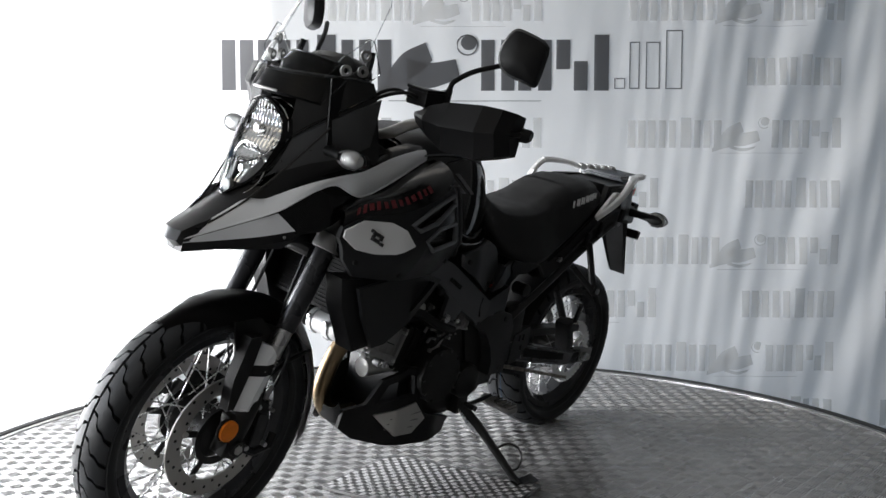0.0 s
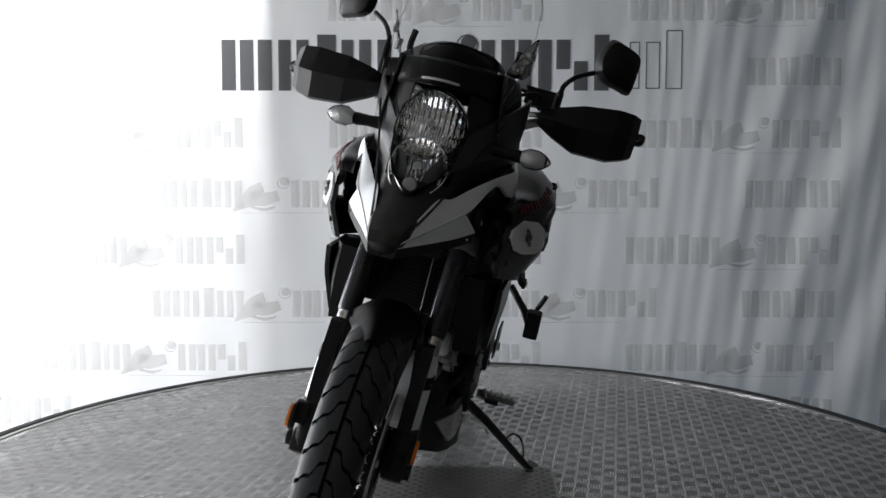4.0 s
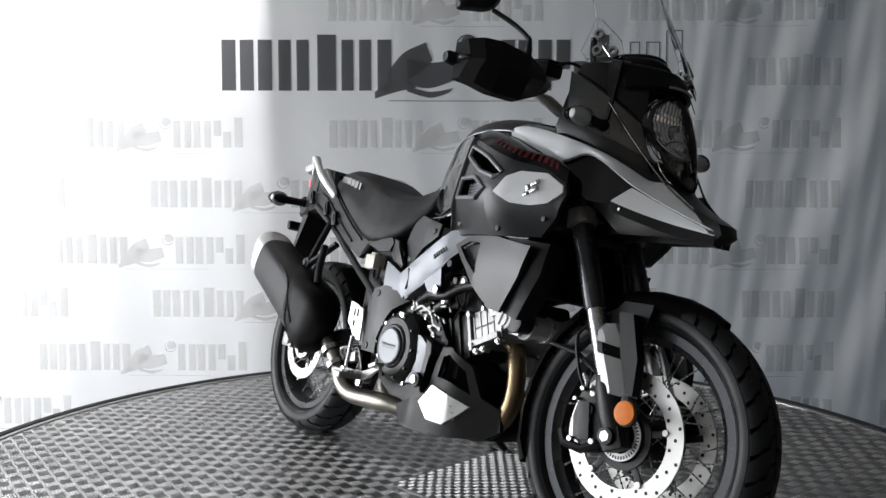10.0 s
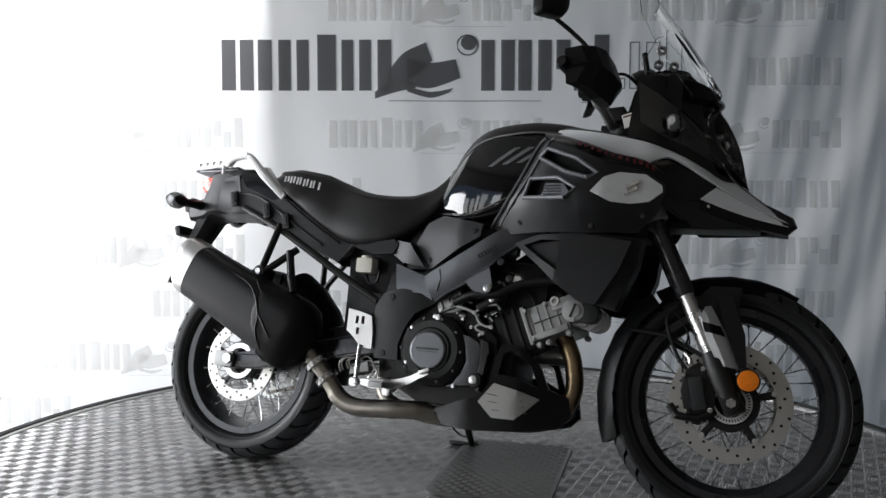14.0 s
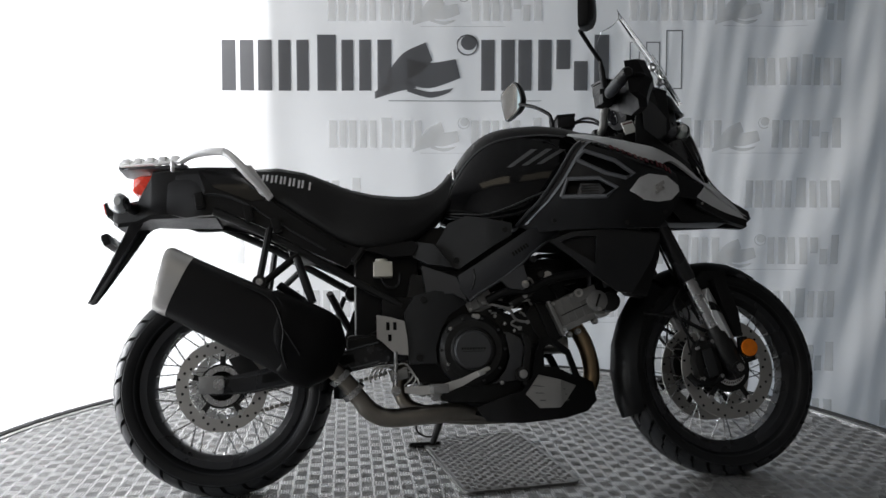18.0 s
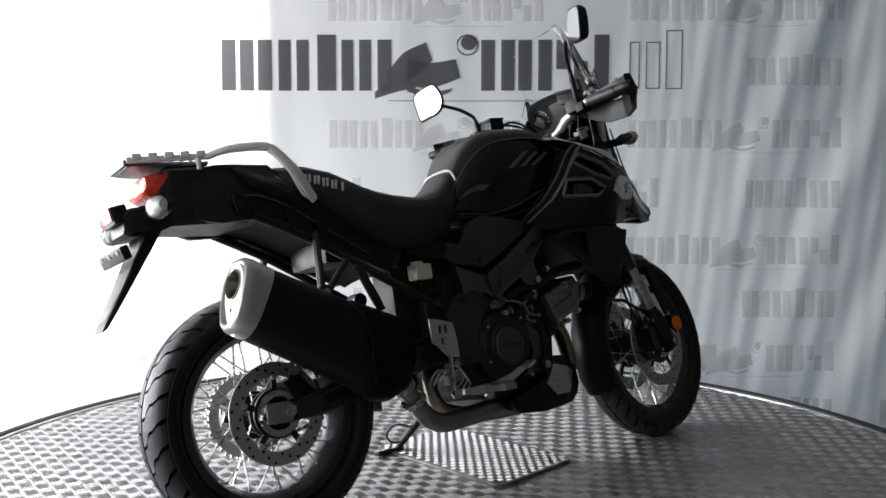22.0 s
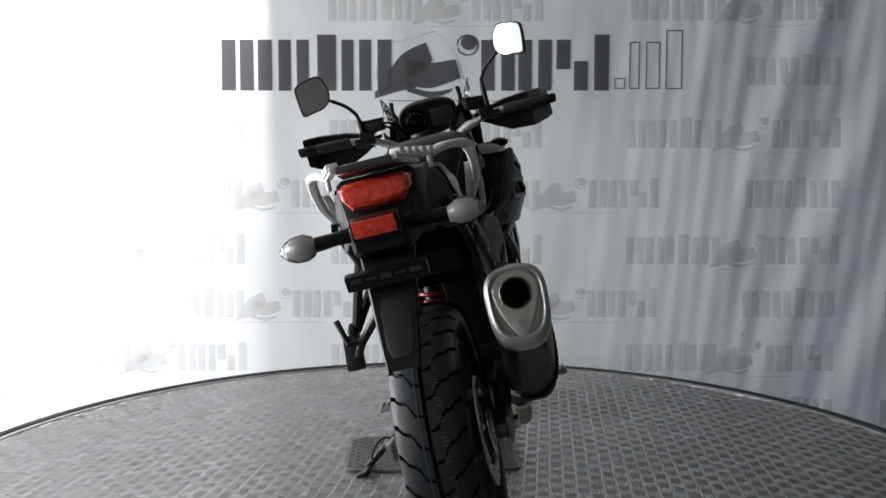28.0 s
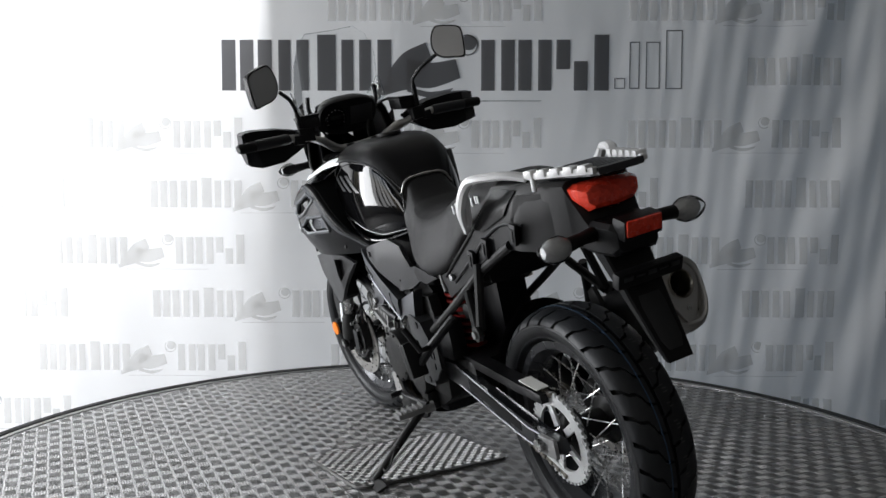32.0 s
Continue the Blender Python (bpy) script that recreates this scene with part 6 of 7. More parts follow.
cap = part("clutch_cap", bm, M_CAP, case, "grey metal clutch cap", flat=0.4)
bm = B()
for k in range(9):
    box(bm, (-.094 + .008 * k, -.1968, .394), (.0055, .001, .0065))
box(bm, (-.062, -.1968, .386), (.064, .001, .0015))
part("cast_mark", bm, M_ENGINE, cap, "cast mark as plain bars", kind="stuff")
bm = slab(B(), [(.030, .442), (.050, .440), (.083, .422), (.094, .394), (.078, .332), (.074, .303), (-.015, .291), (.020, .306), (.040, .330), (.054, .369), (.048, .410)], -.168, -.12, .005)
part("case_rib", bm, M_CAP, case, "grey cast engine side cover")
bm = slab(B(), [(.084, .436), (.112, .425), (.118, .395), (.098, .330), (.10, .285), (.085, .285), (.080, .33), (.098, .395)], -.172, -.13, .005)
part("case_web", bm, M_ENGINE, case, "black engine case web")
bm = disc(B(), (.082, -.176, .318), .021, .02, "Y", 24, .004)
part("oil_cap", bm, M_ENGINE, case, "black oil filler collar")
part("oil_sight", disc(B(), (.082, -.188, .318), .0125, .008, "Y", 20, .003), M_STEEL, case, "bright oil sight glass")
for x, z, r in ((-.045, .487, .0085), (-.055, .489, .0065), (-.125, .453, .006), (-.133, .352, .006), (.02, .295, .006)):
    part("case_bolt", disc(B(), (x, -.176, z), r, .012, "Y", 12, .002), M_STEEL, case, "bright case bolt")
bm = disc(B(), (.06, .148, .39), .085, .05, "Y", 44, .012)
part("sprocket_cover", disc(B(), (-.08, .145, .345), .055, .045, "Y", 36, .01), M_ENGINE, case, "black sprocket cover")
part("generator_cover", bm, M_ENGINE, case, "black round generator cover")
bm = B()
for k in range(10):
    a = 2 * math.pi * k / 10
    disc(bm, (-.060 + .093 * math.cos(a), -.178, .392 + .093 * math.sin(a)), .0042, .01, "Y", 8)
    disc(bm, (.06 + .077 * math.cos(a), .173, .39 + .077 * math.sin(a)), .0042, .01, "Y", 8)
part("cover_bolt", bm, M_COVER, case, "small cover bolts", kind="stuff")
# front cylinder with its head, and the rear one
rotf = Matrix.Rotation(radians(-23), 4, "Y")
bm = box(B(), (.145, 0, .458), (.14, .19, .13), rotf, .015)
for k in range(3):
    box(bm, Vector((.145, 0, .458)) + rotf @ Vector((-.04 + .036 * k, 0, 0)), (.010, .205, .135), rotf, .003)
part("front_cylinder", bm, M_ENGINE, bike, "black front cylinder")
hc = Vector((.258, 0, .505))
bm = box(B(), hc, (.125, .225, .100), rotf, .016)
head = part("front_head", bm, M_ALLOY, bike, "bare cast alloy cylinder head")
for s in LR:
    at_head = lambda dx, dz, y: hc + rotf @ Vector((dx, 0, dz)) + Vector((0, s * y, 0))
    for k in range(4):
        part("head_rib", box(B(), at_head(-.045 + .026 * k, 0, .109), (.007, .012, .088), rotf, .002), M_ALLOY, head)
    part("head_flange", box(B(), at_head(-.058, 0, .108), (.012, .03, .112), rotf, .003), M_ALLOY, head)
    part("head_pad", box(B(), at_head(.0, -.040, .117), (.11, .014, .018), rotf, .004), M_ALLOY, head)
    bm = disc(B(), at_head(.082, -.004, .112), .032, .024, "Y", 28, .003)
    box(bm, at_head(.06, .03, .108), (.07, .02, .03), rotf, .006)
    part("cam_boss", bm, M_ALLOY, head, "round cast cam boss")
    part("boss_plug", disc(B(), at_head(.082, -.004, .125), .021, .006, "Y", 24, .002), M_ALLOY, head)
    part("plug_slot", box(B(), at_head(.082, -.004, .1285), (.006, .002, .040), Matrix.Rotation(radians(20), 4, "Y")), M_ENGINE, head)
    part("head_port", lathe(B(), [(.007, -.008), (.013, -.008), (.013, .008), (.007, .008)], 20, Matrix.Translation(at_head(.040, .040, .114))), M_SATIN, head, "round bright port")
    part("head_split", box(B(), at_head(.008, .0, .1145), (.092, .003, .003), rotf), M_ENGINE, head)
    for dx, dz in ((-.040, -.062), (-.012, -.064), (.05, -.058)):
        part("head_stud", disc(B(), at_head(dx, dz, .108), .009, .022, "Y", 14, .002), M_ALLOY, head)
        part("stud_nut", disc(B(), at_head(dx, dz, .121), .0055, .008, "Y", 6), M_STEEL, head)
    for dx, dz in ((-.05, .042), (-.05, -.042), (.012, .042), (.075, -.030)):
        part("head_bolt", disc(B(), at_head(dx, dz, .124), .0055, .012, "Y", 8), M_STEEL, head)
bm = box(B(), (.338, 0, .556), (.05, .20, .060), rotf, .018)
disc(bm, (.378, -.098, .530), .030, .05, "Y", 24, .008)
part("valve_cover", bm, M_ENGINE, head, "black valve cover")
bm = tube(B(), [(.362, -.075, .522), (.362, -.07, .522), (.362, .105, .522), (.362, .112, .522)], [.026, .032, .032, .026], 20)
cam_h = part("cam_housing", bm, M_RACK, head, "bright cast cam housing")
for y in (-.06, .01, .075):
    part("housing_collar", disc(B(), (.362, y, .522), .036, .018, "Y", 20, .004), M_RACK, cam_h)
    part("housing_bolt", disc(B(), (.392, y, .536), .008, .014, "X", 10, .002), M_STEEL, cam_h)
part("head_gasket_edge", box(B(), (.33, .01, .499), (.075, .20, .010), None, .003), M_SATIN, head)
bm = box(B(), (-.06, 0, .59), (.17, .18, .13), Matrix.Rotation(radians(-130), 4, "Y"), .015)
part("rear_cylinder", bm, M_ENGINE, bike, "black rear cylinder")
for s in LR:
    bm = box(B(), (-.035, s * .105, .53), (.075, .04, .055), rotf, .008)
    if s < 0:
        disc(bm, (-.02, -.128, .54), .016, .02, "Y", 16, .004)
    part("thermostat_housing", bm, M_ALLOY, bike, "grey cast housing")
# castings on the rear cylinder
for s in LR:
    rh = part("rear_head_cover", box(B(), (-.035, s * .122, .545), (.085, .03, .06), rotf, .008), M_ALLOY, bike, "small grey cast cover on the rear cylinder")
    for k in range(3):
        part("cover_rib", box(B(), Vector((-.035, s * .138, .545)) + rotf @ Vector((-.026 + .026 * k, 0, 0)), (.006, .008, .05), rotf, .002), M_ALLOY, rh)
    for dx, dz in ((-.034, .022), (.034, .022), (-.034, -.022), (.034, -.022)):
        part("cover_screw", disc(B(), Vector((-.035, s * .139, .545)) + rotf @ Vector((dx, 0, dz)), .0045, .008, "Y", 8), M_STEEL, rh)
    for k in range(4):
        part("case_bolt", disc(B(), (.015 + .028 * k, s * .135, .490 - .022 * k), .005, .012, "Y", 8), M_STEEL, bike)
# hoses, wires, small fittings between the cylinders
bm = tube(B(), spline([(-.01, -.15, .535), (.05, -.16, .56), (.12, -.16, .565), (.20, -.15, .60), (.34, -.14, .62)], 24), .013, 12)
part("coolant_hose", bm, M_BLACK, bike, "black coolant hose")
bm = tube(B(), spline([(.02, .15, .52), (.10, .16, .55), (.20, .15, .60), (.34, .14, .63)], 20), .013, 12)
part("coolant_hose", bm, M_BLACK, bike, "black coolant hose")
bm = B()
rng = random.Random(4)
for s in LR:
    for k in range(9):
        a = Vector((rng.uniform(-.02, .20), s * rng.uniform(.10, .15), rng.uniform(.52, .66)))
        b = a + Vector((rng.uniform(-.08, .1), s * rng.uniform(-.03, .02), rng.uniform(-.07, .05)))
        c = b + Vector((rng.uniform(-.05, .05), 0, rng.uniform(-.06, .02)))
        tube(bm, spline([a, b, c], 10), .0035, 6)
part("wire", bm, M_BLACK, bike, "black wiring", kind="stuff")
bm = B()
for s in LR:
    for x, z, r in ((.0, .505, .006), (.045, .512, .008), (.09, .50, .006), (.02, .545, .007), (.11, .535, .006), (-.14, .505, .007), (.12, .60, .008)):
        disc(bm, (x, s * .142, z), r * .62, .014, "Y", 10, .001)
        box(bm, (x + .012, s * .135, z - .006), (.018, .008, .006), Matrix.Rotation(x * 9, 4, "Y"), .002)
part("engine_fitting", bm, M_ALLOY, bike, "small bright bolts and fittings", kind="stuff")
# exhaust
bm = tube(B(), spline([(.272, -.018, .478), (.296, -.02, .45), (.322, -.026, .39), (.330, -.033, .31), (.295, -.04, .245), (.22, -.05, .21), (.05, -.06, .205)], 40), .0255, 16)
disc(bm, (.284, -.019, .464), .034, .012, Matrix.Rotation(radians(40), 4, "Y"), 20, .003)
part("header_pipe", bm, M_PIPE, bike, "heat-browned front exhaust header")
bm = tube(B(), spline([(-.20, -.03, .40), (-.26, -.04, .32), (-.24, -.06, .235), (-.10, -.07, .20), (.05, -.07, .198)], 24), .022, 14)
part("rear_header", bm, M_PIPE2, bike)
bm = tube(B(), spline([(.02, -.07, .205), (-.08, -.10, .212), (-.12, -.12, .214), (-.20, -.135, .21), (-.30, -.14, .205), (-.355, -.145, .225), (-.39, -.15, .265), (-.43, -.16, .315), (-.49, -.18, .37), (-.53, -.20, .40)], 44),
         [.024] * 5 + [.028] * 10 + [.027] * 12 + [.025] * 9 + [.026] * 8, 18)
part("mid_pipe", bm, M_PIPE2, bike, "dull steel exhaust link pipe")
bm = B()
for d, k in (((-.405, -.153, .283), 0), ((-.44, -.163, .325), 1)):
    lathe(bm, [(.030, -.008), (.036, -.008), (.036, .008), (.030, .008)], 24, Matrix.Translation(d) @ Vector((-.05, -.012, .055)).to_track_quat("Y", "Z").to_matrix().to_4x4())
part("pipe_clamp", bm, M_STEEL, bike)
# silencer: a triangular-oval can from low front to high rear
SA, SB = Vector((-.525, -.205, .408)), Vector((-.872, -.225, .578))
ax = (SB - SA).normalized()
upv = ax.cross(Vector((0, 1, 0))).normalized()
if upv.z < 0:
    upv = -upv
outv = Vector((0, -1, 0))


def can_ring(d, k):
    pts = []
    tall = float(np.interp(d, [-.14, -.06, .02, .12, .38], [1.0, 1.22, 1.22, 1.12, 1.0]))
    for i in range(40):
        a = 2 * math.pi * i / 40
        ca, sa = math.cos(a), math.sin(a)
        cs, ss = math.copysign(abs(ca) ** .68, ca), math.copysign(abs(sa) ** .68, sa)
        pts.append(SA + ax * d + outv * (cs * .068 * (1 + .13 * sa) * k) + upv * (ss * .088 * k * tall) + ax * (ss * k * .0155 * min(1, max(0, d - .393) / .03)))
    return pts


sil = part("silencer", loft(B(), [can_ring(-.085, .36), can_ring(-.07, .62), can_ring(-.04, .90), can_ring(-.01, 1.0), can_ring(.08, 1.0), can_ring(.2, 1.0), can_ring(.395, 1.0)]), M_BLACK, bike, "large matt black silencer with satin end cap", flat=0.7)
bm = loft(B(), [can_ring(.386, 1.014), can_ring(.424, 1.014), can_ring(.439, .99), can_ring(.447, .93), can_ring(.450, .86), can_ring(.447, .80), can_ring(.437, .76), can_ring(.433, .73), can_ring(.435, .70)], cap=False)
part("end_cap", bm, M_SATIN, sil, "satin alloy end cap", flat=0.5)
capn = (ax - upv * .2).normalized()
inn = (upv + ax * .2).normalized()
oc = SA + ax * .444 + upv * .024
rot = capn.to_track_quat("Y", "Z").to_matrix().to_4x4()


def plate_ring(k, d):
    """A pear outline round the outlet, narrow towards the bottom."""
    pts = []
    for i in range(36):
        a = 2 * math.pi * i / 36
        v = math.sin(a) * (.052 if math.sin(a) > 0 else .092)
        w = float(np.interp(v, [-.092, -.06, -.02, .02, .052], [.026, .034, .044, .050, .044]))
        pts.append(oc + outv * (math.cos(a) * w * k) + inn * (v * k) + capn * d)
    return pts


hole = [oc + outv * (math.cos(a) * .034) + inn * (math.sin(a) * .034) + capn * .007 for a in (2 * math.pi * i / 36 for i in range(36))]
part("cap_plate", loft(B(), [plate_ring(1.3, -.006), plate_ring(1.12, -.004), plate_ring(1.10, .004), plate_ring(1.0, .007), hole], cap=False), M_SATIN, sil, "pear-shaped inner end plate", flat=0.5)
bm = lathe(B(), [(.029, -.05), (.0315, -.05), (.0345, .006), (.0365, .010), (.034, .012), (.031, .008), (.029, -.02)], 36, Matrix.Translation(oc) @ rot)
part("outlet", bm, M_PIPE2, sil, "exhaust outlet pipe")
bm = disc(B(), oc - capn * .040, .0300, .004, rot @ Matrix.Rotation(radians(90), 4, "X"), 28)
part("outlet_dark", bm, M_NEAR_BLACK, sil, "dark inside of the outlet")
for d in (-.062,):
    part("cap_rivet", disc(B(), oc + inn * d + capn * .008, .006, .005, rot @ Matrix.Rotation(radians(90), 4, "X"), 12), M_STEEL, sil)
rings = []
for i in range(-13, 14):
    edge = .090 + .060 * math.sin(2 * math.pi * i / 40) + .012 * math.cos(i * .9)
    rings.append([can_ring(d, k)[i % 40] for d, k in ((-.092, .42), (-.075, .68), (-.044, .97), (-.012, 1.05), (.02, 1.06), (edge * .8, 1.06), (edge, 1.045), (edge + .004, 1.0))])
bm = loft(B(), rings, closed=False)
bmesh.ops.solidify(bm, geom=bm.faces, thickness=0.004)
part("heat_shield", bm, M_BLACK, sil, "dark heat shield", flat=0.7)


def shield_y(x, z):
    """Outer surface of the heat shield at (x, z)."""
    p = Vector((x - SA.x, 0, z - SA.z))
    d, h = p.dot(ax), p.dot(upv)
    tall = float(np.interp(d, [-.14, -.06, .02, .12, .38], [1.0, 1.22, 1.22, 1.12, 1.0]))
    sa = min(.97, abs(h) / (.088 * 1.06 * tall)) ** (1 / .68)
    return SA.y + ax.y * d - (1 - sa * sa) ** .34 * .068 * (1 + .13 * math.copysign(sa, h)) * 1.06


for line in (((-.69, .572), (-.625, .533), (-.595, .459), (-.598, .40), (-.585, .350)), ((-.595, .459), (-.57, .42), (-.548, .385))):
    part("shield_crease", tube(B(), spline([(x, shield_y(x, z) - .001, z) for x, z in line], 20), .0032, 6), M_BLACK, sil, "pressed crease in the heat shield")
bm = slab(B(), [(-.665, .615), (-.64, .60), (-.655, .53), (-.70, .50), (-.705, .55)], -.16, -.145, .003)
part("silencer_bracket", bm, M_ENGINE, bike)

# ---- swingarm, chain, shock, stands, pegs ----
for s in LR:
    prof = [(-.20, .425), (-.32, .425), (-.50, .385), (-.70, .335), (-.83, .33), (-.845, .30), (-.80, .282), (-.68, .288), (-.48, .328), (-.32, .362), (-.20, .37)]
    bm = slab(B(), prof, s * .105, s * .135, .01)
    arm = part("swingarm", bm, M_RIM, bike, "black braced swingarm leg")
    # pale beads stand in for reflections along the arm's bevelled edges
    for line in (((-.33, .421), (-.50, .382), (-.70, .332), (-.82, .327)), ((-.33, .366), (-.48, .332), (-.68, .292), (-.79, .286))):
        part("arm_glint", tube(B(), [(x, s * .1355, z) for x, z in line], .0028, 6), M_CAP, arm, "pale bead in place of the edge's reflection")
    # flat sheet on the arm; its black colour paints the shade of a recess
    bm = sheet(B(), [(-.40, .392), (-.52, .368), (-.66, .335), (-.66, .312), (-.52, .338), (-.40, .365)], lambda x, z: .1365, .004, side=s)
    part("arm_recess_shade", bm, M_NEAR_BLACK, arm)
    bm = box(B(), (-.80, s * .142, .312), (.07, .012, .05), None, .006)
    part("chain_adjuster", bm, M_ALLOY, bike, "cast chain adjuster block")
    bm = disc(B(), (-.7775, s * .152, .314), .017, .02, "Y", 6)
    part("rear_axle_nut", bm, M_STEEL, bike, "bright rear axle nut")
bm = box(B(), (-.36, 0, .41), (.12, .24, .07), None, .015)
part("swingarm_bridge", bm, M_ENGINE, bike)
bm = slab(B(), [(-.735, .345), (-.76, .385), (-.71, .40), (-.66, .34), (-.69, .31)], -.10, -.05, .006)
part("rear_caliper", bm, M_ENGINE, bike, "black rear brake caliper")
bm = lathe(B(), [(.084, .088), (.112, .088), (.112, .096), (.084, .096)], 80, RM)
for k in range(42):
    a = 2 * math.pi * k / 42
    box(bm, RM @ Vector((.114 * math.cos(a), .092, .114 * math.sin(a))), (.010, .007, .007), Matrix.Rotation(-a, 4, "Y"))
for k in range(5):
    a = 2 * math.pi * k / 5
    box(bm, RM @ Vector((.06 * math.cos(a), .09, .06 * math.sin(a))), (.06, .008, .022), Matrix.Rotation(-a, 4, "Y"), .003)
part("sprocket", bm, M_SPROCKET, rw, "bright steel rear sprocket")
# chain as links
FS, RS = Vector((-.26, .092, .385)), Vector((-.7775, .092, .314))
for top in (1, -1):
    bm = B()
    a, b = FS + Vector((0, 0, .038 * top)), RS + Vector((0, 0, .107 * top))
    n = 34
    for k in range(n):
        c = a.lerp(b, (k + .5) / n)
        box(bm, c, (.013, .018 if k % 2 else .012, .011), (b - a).to_track_quat("X", "Z").to_matrix().to_4x4(), .002)
    part("chain_run", bm, M_PIPE2, bike, "drive chain", kind="stuff")
bm = slab(B(), [(-.34, .452), (-.40, .452), (-.68, .43), (-.76, .425), (-.76, .40), (-.66, .405), (-.40, .425)], .075, .118, .005)
part("chain_guard", bm, M_BLACK, bike, "black chain guard")
bm = box(B(), (-.70, .097, .4365), (.085, .036, .002), Matrix.Rotation(radians(-6), 4, "Y"))
part("hugger_label", bm, M_STICKER, bike, "small white label on the chain guard")
rings = []
for ang in (-8, 6, 20, 34, 48, 62):
    a = radians(ang)
    rings.append([RA + Vector(((.350 - .03 * u * u) * math.cos(a), u * .078, (.350 - .03 * u * u) * math.sin(a))) for u in (-1, -.7, -.35, 0, .35, .7, 1)])
bm = loft(B(), rings, closed=False)
bmesh.ops.solidify(bm, geom=bm.faces, thickness=0.004)
part("rear_hugger", bm, M_BLACK, bike, "black inner mudguard")
bm = B()
pts = [Vector((-.30 + .06 * k / 140, 0.045 + .033 * math.cos(k * .42), .42 + .0014 * k)) + Vector((.033 * math.sin(k * .42), 0, 0)) for k in range(141)]
tube(bm, pts, .006, 6)
part("shock_spring", bm, M_SPRING, bike, "red shock spring")
bm = tube(B(), [(-.30, .045, .40), (-.24, .045, .64)], .02, 12)
part("shock_body", bm, M_ENGINE, bike)
bm = disc(B(), (-.40, .075, .585), .022, .05, "Y", 16, .004)
part("preload_knob", bm, M_ENGINE, bike, "black preload adjuster")
for s in LR:
    # rider peg
    bm = tube(B(), [(-.175, s * .17, .275), (-.17, s * .20, .275)], .016, 10)
    box(bm, (-.17, s * .245, .28), (.045, .095, .018), None, .005)
    for k in range(5):
        box(bm, (-.17, s * (.21 + .018 * k), .292), (.045, .004, .008), None)
    part("foot_peg", bm, M_ALLOY, bike, "toothed alloy foot peg")
    # heel plate
    bm = sheet(B(), [(-.337, .496), (-.30, .490), (-.258, .477), (-.250, .43), (-.248, .38), (-.285, .384), (-.322, .42), (-.337, .43)], lambda x, z: .185, .006, ([(-.31, .475), (-.30, .475), (-.30, .452), (-.31, .452)], [(-.29, .475), (-.28, .475), (-.28, .452), (-.29, .452)], [(-.305, .44), (-.295, .44), (-.295, .42), (-.305, .42)]), cuts=0, side=s)
    part("heel_plate", bm, M_SATIN if s < 0 else M_GREY, bike, "slotted heel plate")
    # folded passenger peg
    bm = tube(B(), [(-.56, s * .20, .66), (-.53, s * .22, .57), (-.515, s * .225, .53)] if s < 0 else [(-.47, .17, .60), (-.43, .24, .53), (-.40, .27, .48)], [.012, .013, .011], 10)
    if s > 0:
        tube(bm, [(-.43, .235, .53), (-.445, .275, .535), (-.42, .30, .60)], .009, 8)
        box(bm, (-.39, .278, .50), (.035, .05, .10), Matrix.Rotation(radians(18), 4, "Y"), .008)
    part("passenger_peg", bm, M_BLACK, bike, "folded black passenger foot peg")
rings = []
for x, y, z, h in ((-.262, -.198, .283, .008), (-.22, -.203, .279, .012), (-.15, -.210, .284, .013), (-.10, -.216, .300, .011), (-.06, -.222, .320, .009), (-.036, -.226, .328, .007)):
    rings.append([Vector((x, y - .006, z - h)), Vector((x, y + .006, z - h)), Vector((x, y + .006, z + h)), Vector((x, y - .006, z + h))])
bm = loft(B(), rings)
box(bm, (-.042, -.238, .330), (.034, .034, .010), Matrix.Rotation(radians(-22), 4, "Y"), .003)
part("brake_pedal", bm, M_SATIN, bike, "bare alloy brake pedal")
bm = tube(B(), [(-.285, -.19, .39), (-.287, -.19, .285)], .006, 8)
disc(bm, (-.287, -.195, .28), .014, .016, "Y", 14, .003)
part("pedal_rod", bm, M_STEEL, bike)
part("pedal_pivot", disc(B(), (-.175, -.20, .262), .014, .016, "Y", 14, .003), M_STEEL, bike)
bm = tube(B(), spline([(-.18, .19, .29), (-.10, .20, .29), (-.03, .215, .30)], 10), .007, 8)
tube(bm, [(-.03, .21, .30), (-.03, .25, .30)], .009, 8)
part("gear_lever", bm, M_BLACK, bike, "black gear lever")
bm = box(B(), (-.314, -.142, .632), (.056, .045, .046), None, .008)
disc(bm, (-.318, -.138, .658), .018, .01, "Z", 16)
part("brake_reservoir", bm, M_RESERV, bike, "pale rear brake fluid reservoir")
bm = tube(B(), spline([(-.318, -.138, .61), (-.30, -.145, .58), (-.27, -.15, .585), (-.265, -.15, .62)], 14), .005, 6)
part("reservoir_hose", bm, M_BLACK, bike)
bm = tube(B(), spline([(-.30, -.17, .47), (-.36, -.16, .44), (-.42, -.15, .43)], 10), .0035, 6)
part("reservoir_hose", bm, M_BLACK, bike)
bm = B()
for k in range(4):
    c = Vector((-.318 + .007 * k, -.170 - .008 * (k % 2), .318 + .004 * k))
    r = .034 - .005 * k
    tube(bm, [c + Vector((r * 1.15 * math.cos(a), .012 * math.sin(2 * a), r * math.sin(a))) for a in (radians(200 - 17 * i) for i in range(14))], .0026, 6)
for k in range(3):
    a = Vector((-.29 + .008 * k, -.176, .345 - .012 * k))
    tube(bm, spline([a, a + Vector((.03, 0, .012)), a + Vector((.055, 0, -.02)), a + Vector((.03, .01, -.05))], 10), .0026, 6)
part("brake_line", bm, M_SATIN, bike, "looped bare metal brake lines", kind="stuff")
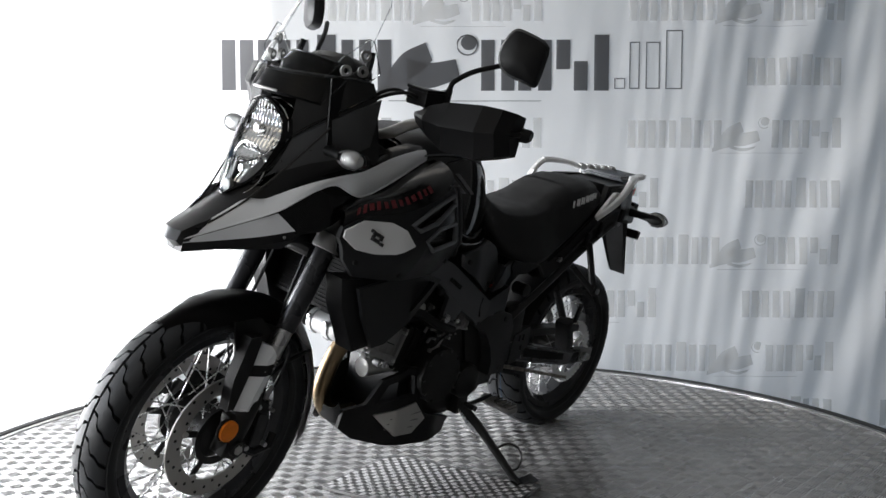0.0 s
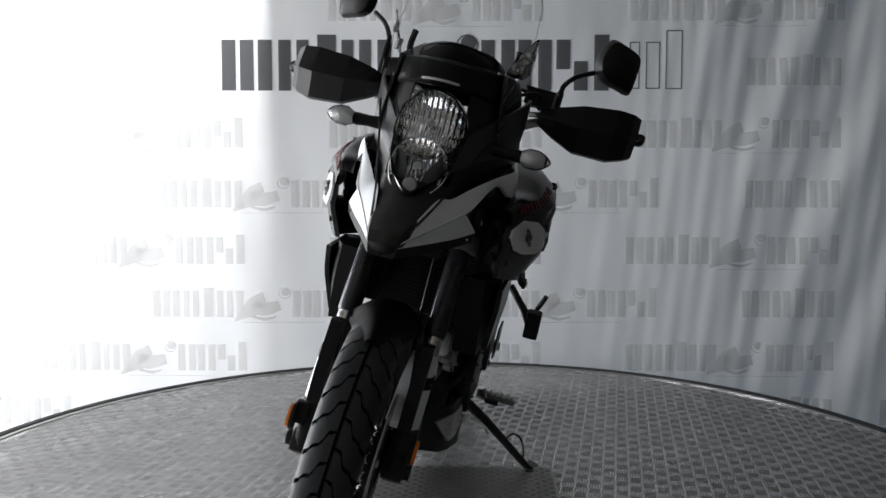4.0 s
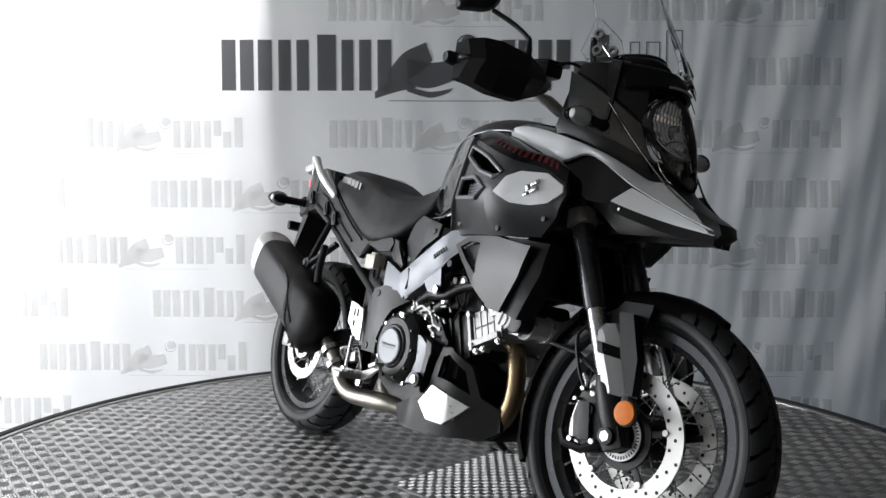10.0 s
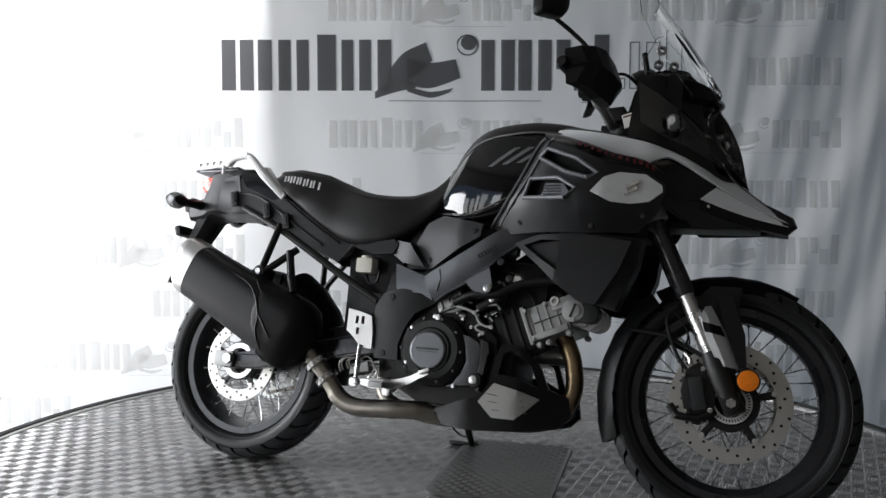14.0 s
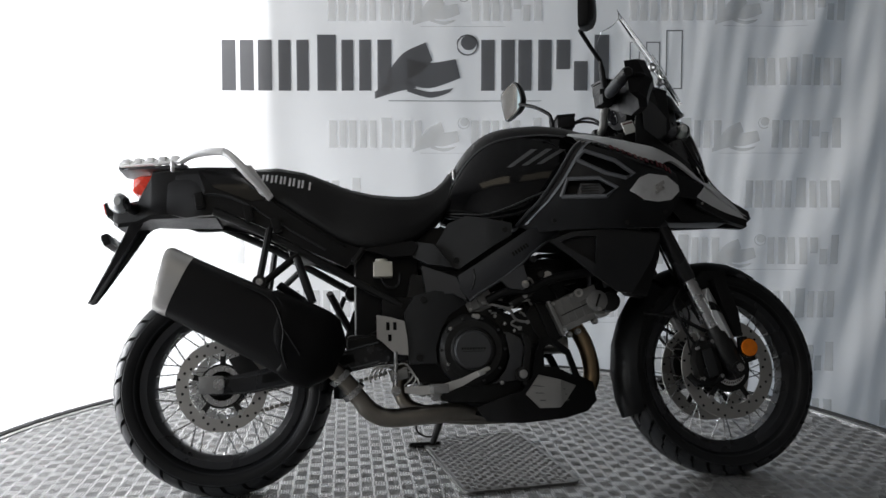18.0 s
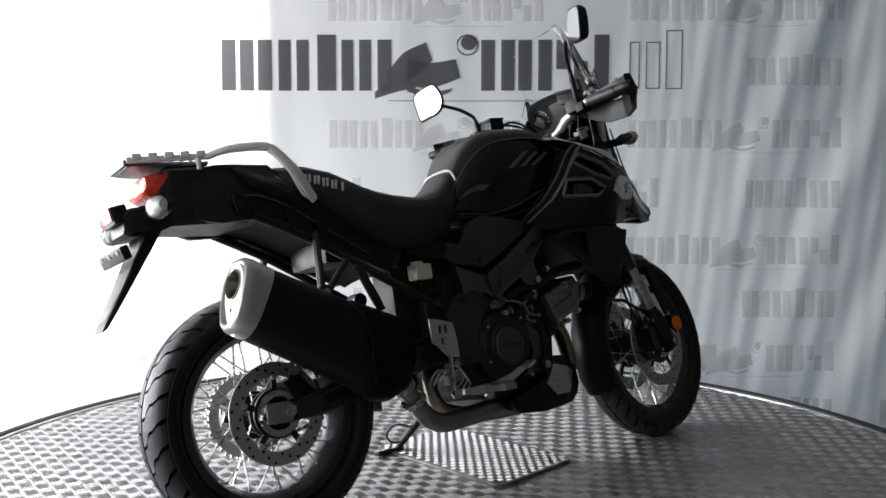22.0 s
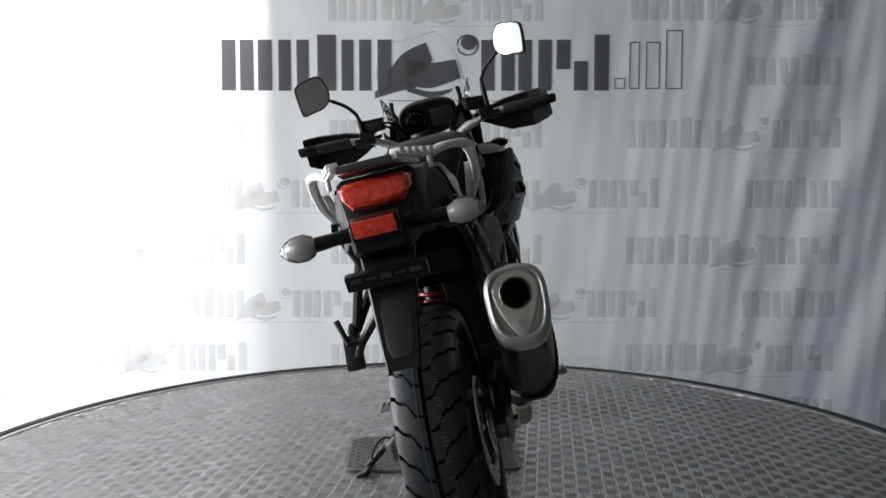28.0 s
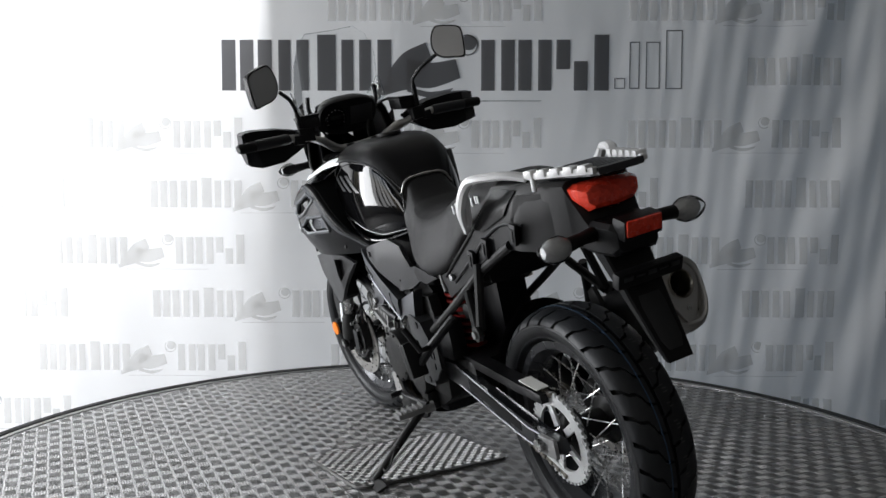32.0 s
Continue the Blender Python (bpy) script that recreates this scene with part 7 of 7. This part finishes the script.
part("line_block", box(B(), (-.275, -.172, .325), (.05, .03, .03), Matrix.Rotation(radians(-12), 4, "Y"), .006), M_ALLOY, bike, "cast brake line block")
# the last three boxes are added only to fill see-through gaps with black
for nm, c, d, bev in (("abs_box", (-.27, -.13, .50), (.10, .05, .10), .012), ("relay_box", (-.30, .12, .50), (.10, .05, .12), .012), ("battery_box", (-.42, 0, .72), (.34, .20, .08), .02),
                      ("tail_tray", (-.75, 0, .855), (.34, .20, .09), .02), ("air_box", (-.06, 0, .70), (.30, .20, .14), .03), ("rear_fill", (-.30, -.06, .56), (.19, .10, .30), .02),
                      ("belly_fill", (.02, 0, .315), (.30, .22, .20), .03), ("vee_fill", (.10, 0, .60), (.30, .18, .14), .03)):
    part(nm, box(B(), c, d, None, bev), M_BLACK, bike)
# side stand with its spring, reaching the pad
bm = tube(B(), [(-.085, .15, .262), (-.10, .22, .22), (-.12, .375, .108), (-.123, .392, .097)], [.016, .014, .011, .011], 10)
box(bm, (-.150, .395, .0965), (.105, .036, .010), Matrix.Rotation(radians(-13.5), 4, "X"), .004)
box(bm, (-.085, .14, .265), (.05, .04, .06), None, .01)
stand = part("side_stand", bm, M_ENGINE, bike, "black steel side stand")
bm = tube(B(), spline([(-.112, .29, .165), (-.150, .31, .185), (-.178, .335, .172), (-.178, .352, .145), (-.15, .36, .125), (-.12, .355, .125)], 22), .0034, 6)
part("stand_prong", bm, M_ENGINE, stand)
pts = [Vector((-.075, .16, .25)).lerp(Vector((-.09, .24, .185)), k / 100) + Vector((.006 * math.sin(k * .8), 0, .006 * math.cos(k * .8))) for k in range(101)]
part("stand_spring", tube(B(), pts, .0016, 5), M_STEEL, stand)
# belly cowl with silver inlays
for s in LR:
    bash_y = lambda x, z: float(np.interp(x, [-.04, .05, .2, .33], [.14, .165, .145, .06]))
    bm = sheet(B(), [(-.05, .225), (.02, .252), (.085, .272), (.115, .310), (.128, .377), (.145, .423), (.177, .427), (.243, .386), (.275, .31), (.325, .29), (.335, .235), (.30, .205), (.22, .188), (.08, .178), (-.02, .185)], bash_y, 0.012, ([(.142, .340), (.152, .398), (.174, .407), (.228, .372), (.250, .312), (.19, .336)],), side=s)
    part("belly_cowl", bm, M_BLACK, bike, "black belly cowl side", flat=0.5)
    bm = sheet(B(), [(.092, .260), (.134, .315), (.20, .300), (.256, .281), (.225, .246), (.196, .219), (.134, .219)], lambda x, z: bash_y(x, z) + .006, .010, side=s)
    ins = part("cowl_inlay", bm, M_SATIN, bike, "silver belly cowl inlay with grooves", flat=0.4)
    bm = B()
    for k in range(3):
        a, b = Vector((.11 + .012 * k, 0, .285 - .022 * k)), Vector((.215 + .006 * k, 0, .272 - .016 * k))
        a.y, b.y = s * (bash_y(a.x, 0) + .0075), s * (bash_y(b.x, 0) + .0075)
        tube(bm, [a, b], .0016, 6)
    part("inlay_rib", bm, M_ALLOY, ins)
bm = loft(B(), [[Vector((x, u * w, z + .03 * abs(u) ** 3)) for u in [(-1 + i / 5) for i in range(11)]] for x, w, z in ((-.05, .135, .186), (.08, .16, .176), (.2, .14, .184), (.28, .09, .20), (.325, .06, .235), (.335, .05, .28))], closed=False)
bmesh.ops.solidify(bm, geom=bm.faces, thickness=0.006)
part("belly_plate", bm, M_BLACK, bike, "black belly plate")
bm = disc(B(), (.222, .06, .412), .029, .12, "X", 30, .010)
part("oil_filter", bm, M_SATIN, bike, "bright oil filter")


def motions():
    """The platform turns at an even rate, with the pad and the leaning motorcycle on it."""
    stand_pose = pose(0.104, -0.145, 0.003, 0, 0, 1.0) @ pose(0, 0, 0, -13.5, 0, 0)
    pad_pose = pose(0.16, 0.075, 0.0, 0, 0, 9)
    times = [0.5 * k for k in range(65)]
    turn = lambda t: pose(0, 0, 0, 0, 0, START + RATE * t)
    walk(table, [(t, turn(t)) for t in times])
    walk(floor_pad, [(t, turn(t) @ pad_pose) for t in times])
    walk(bike, [(t, turn(t) @ stand_pose) for t in times])


motions()
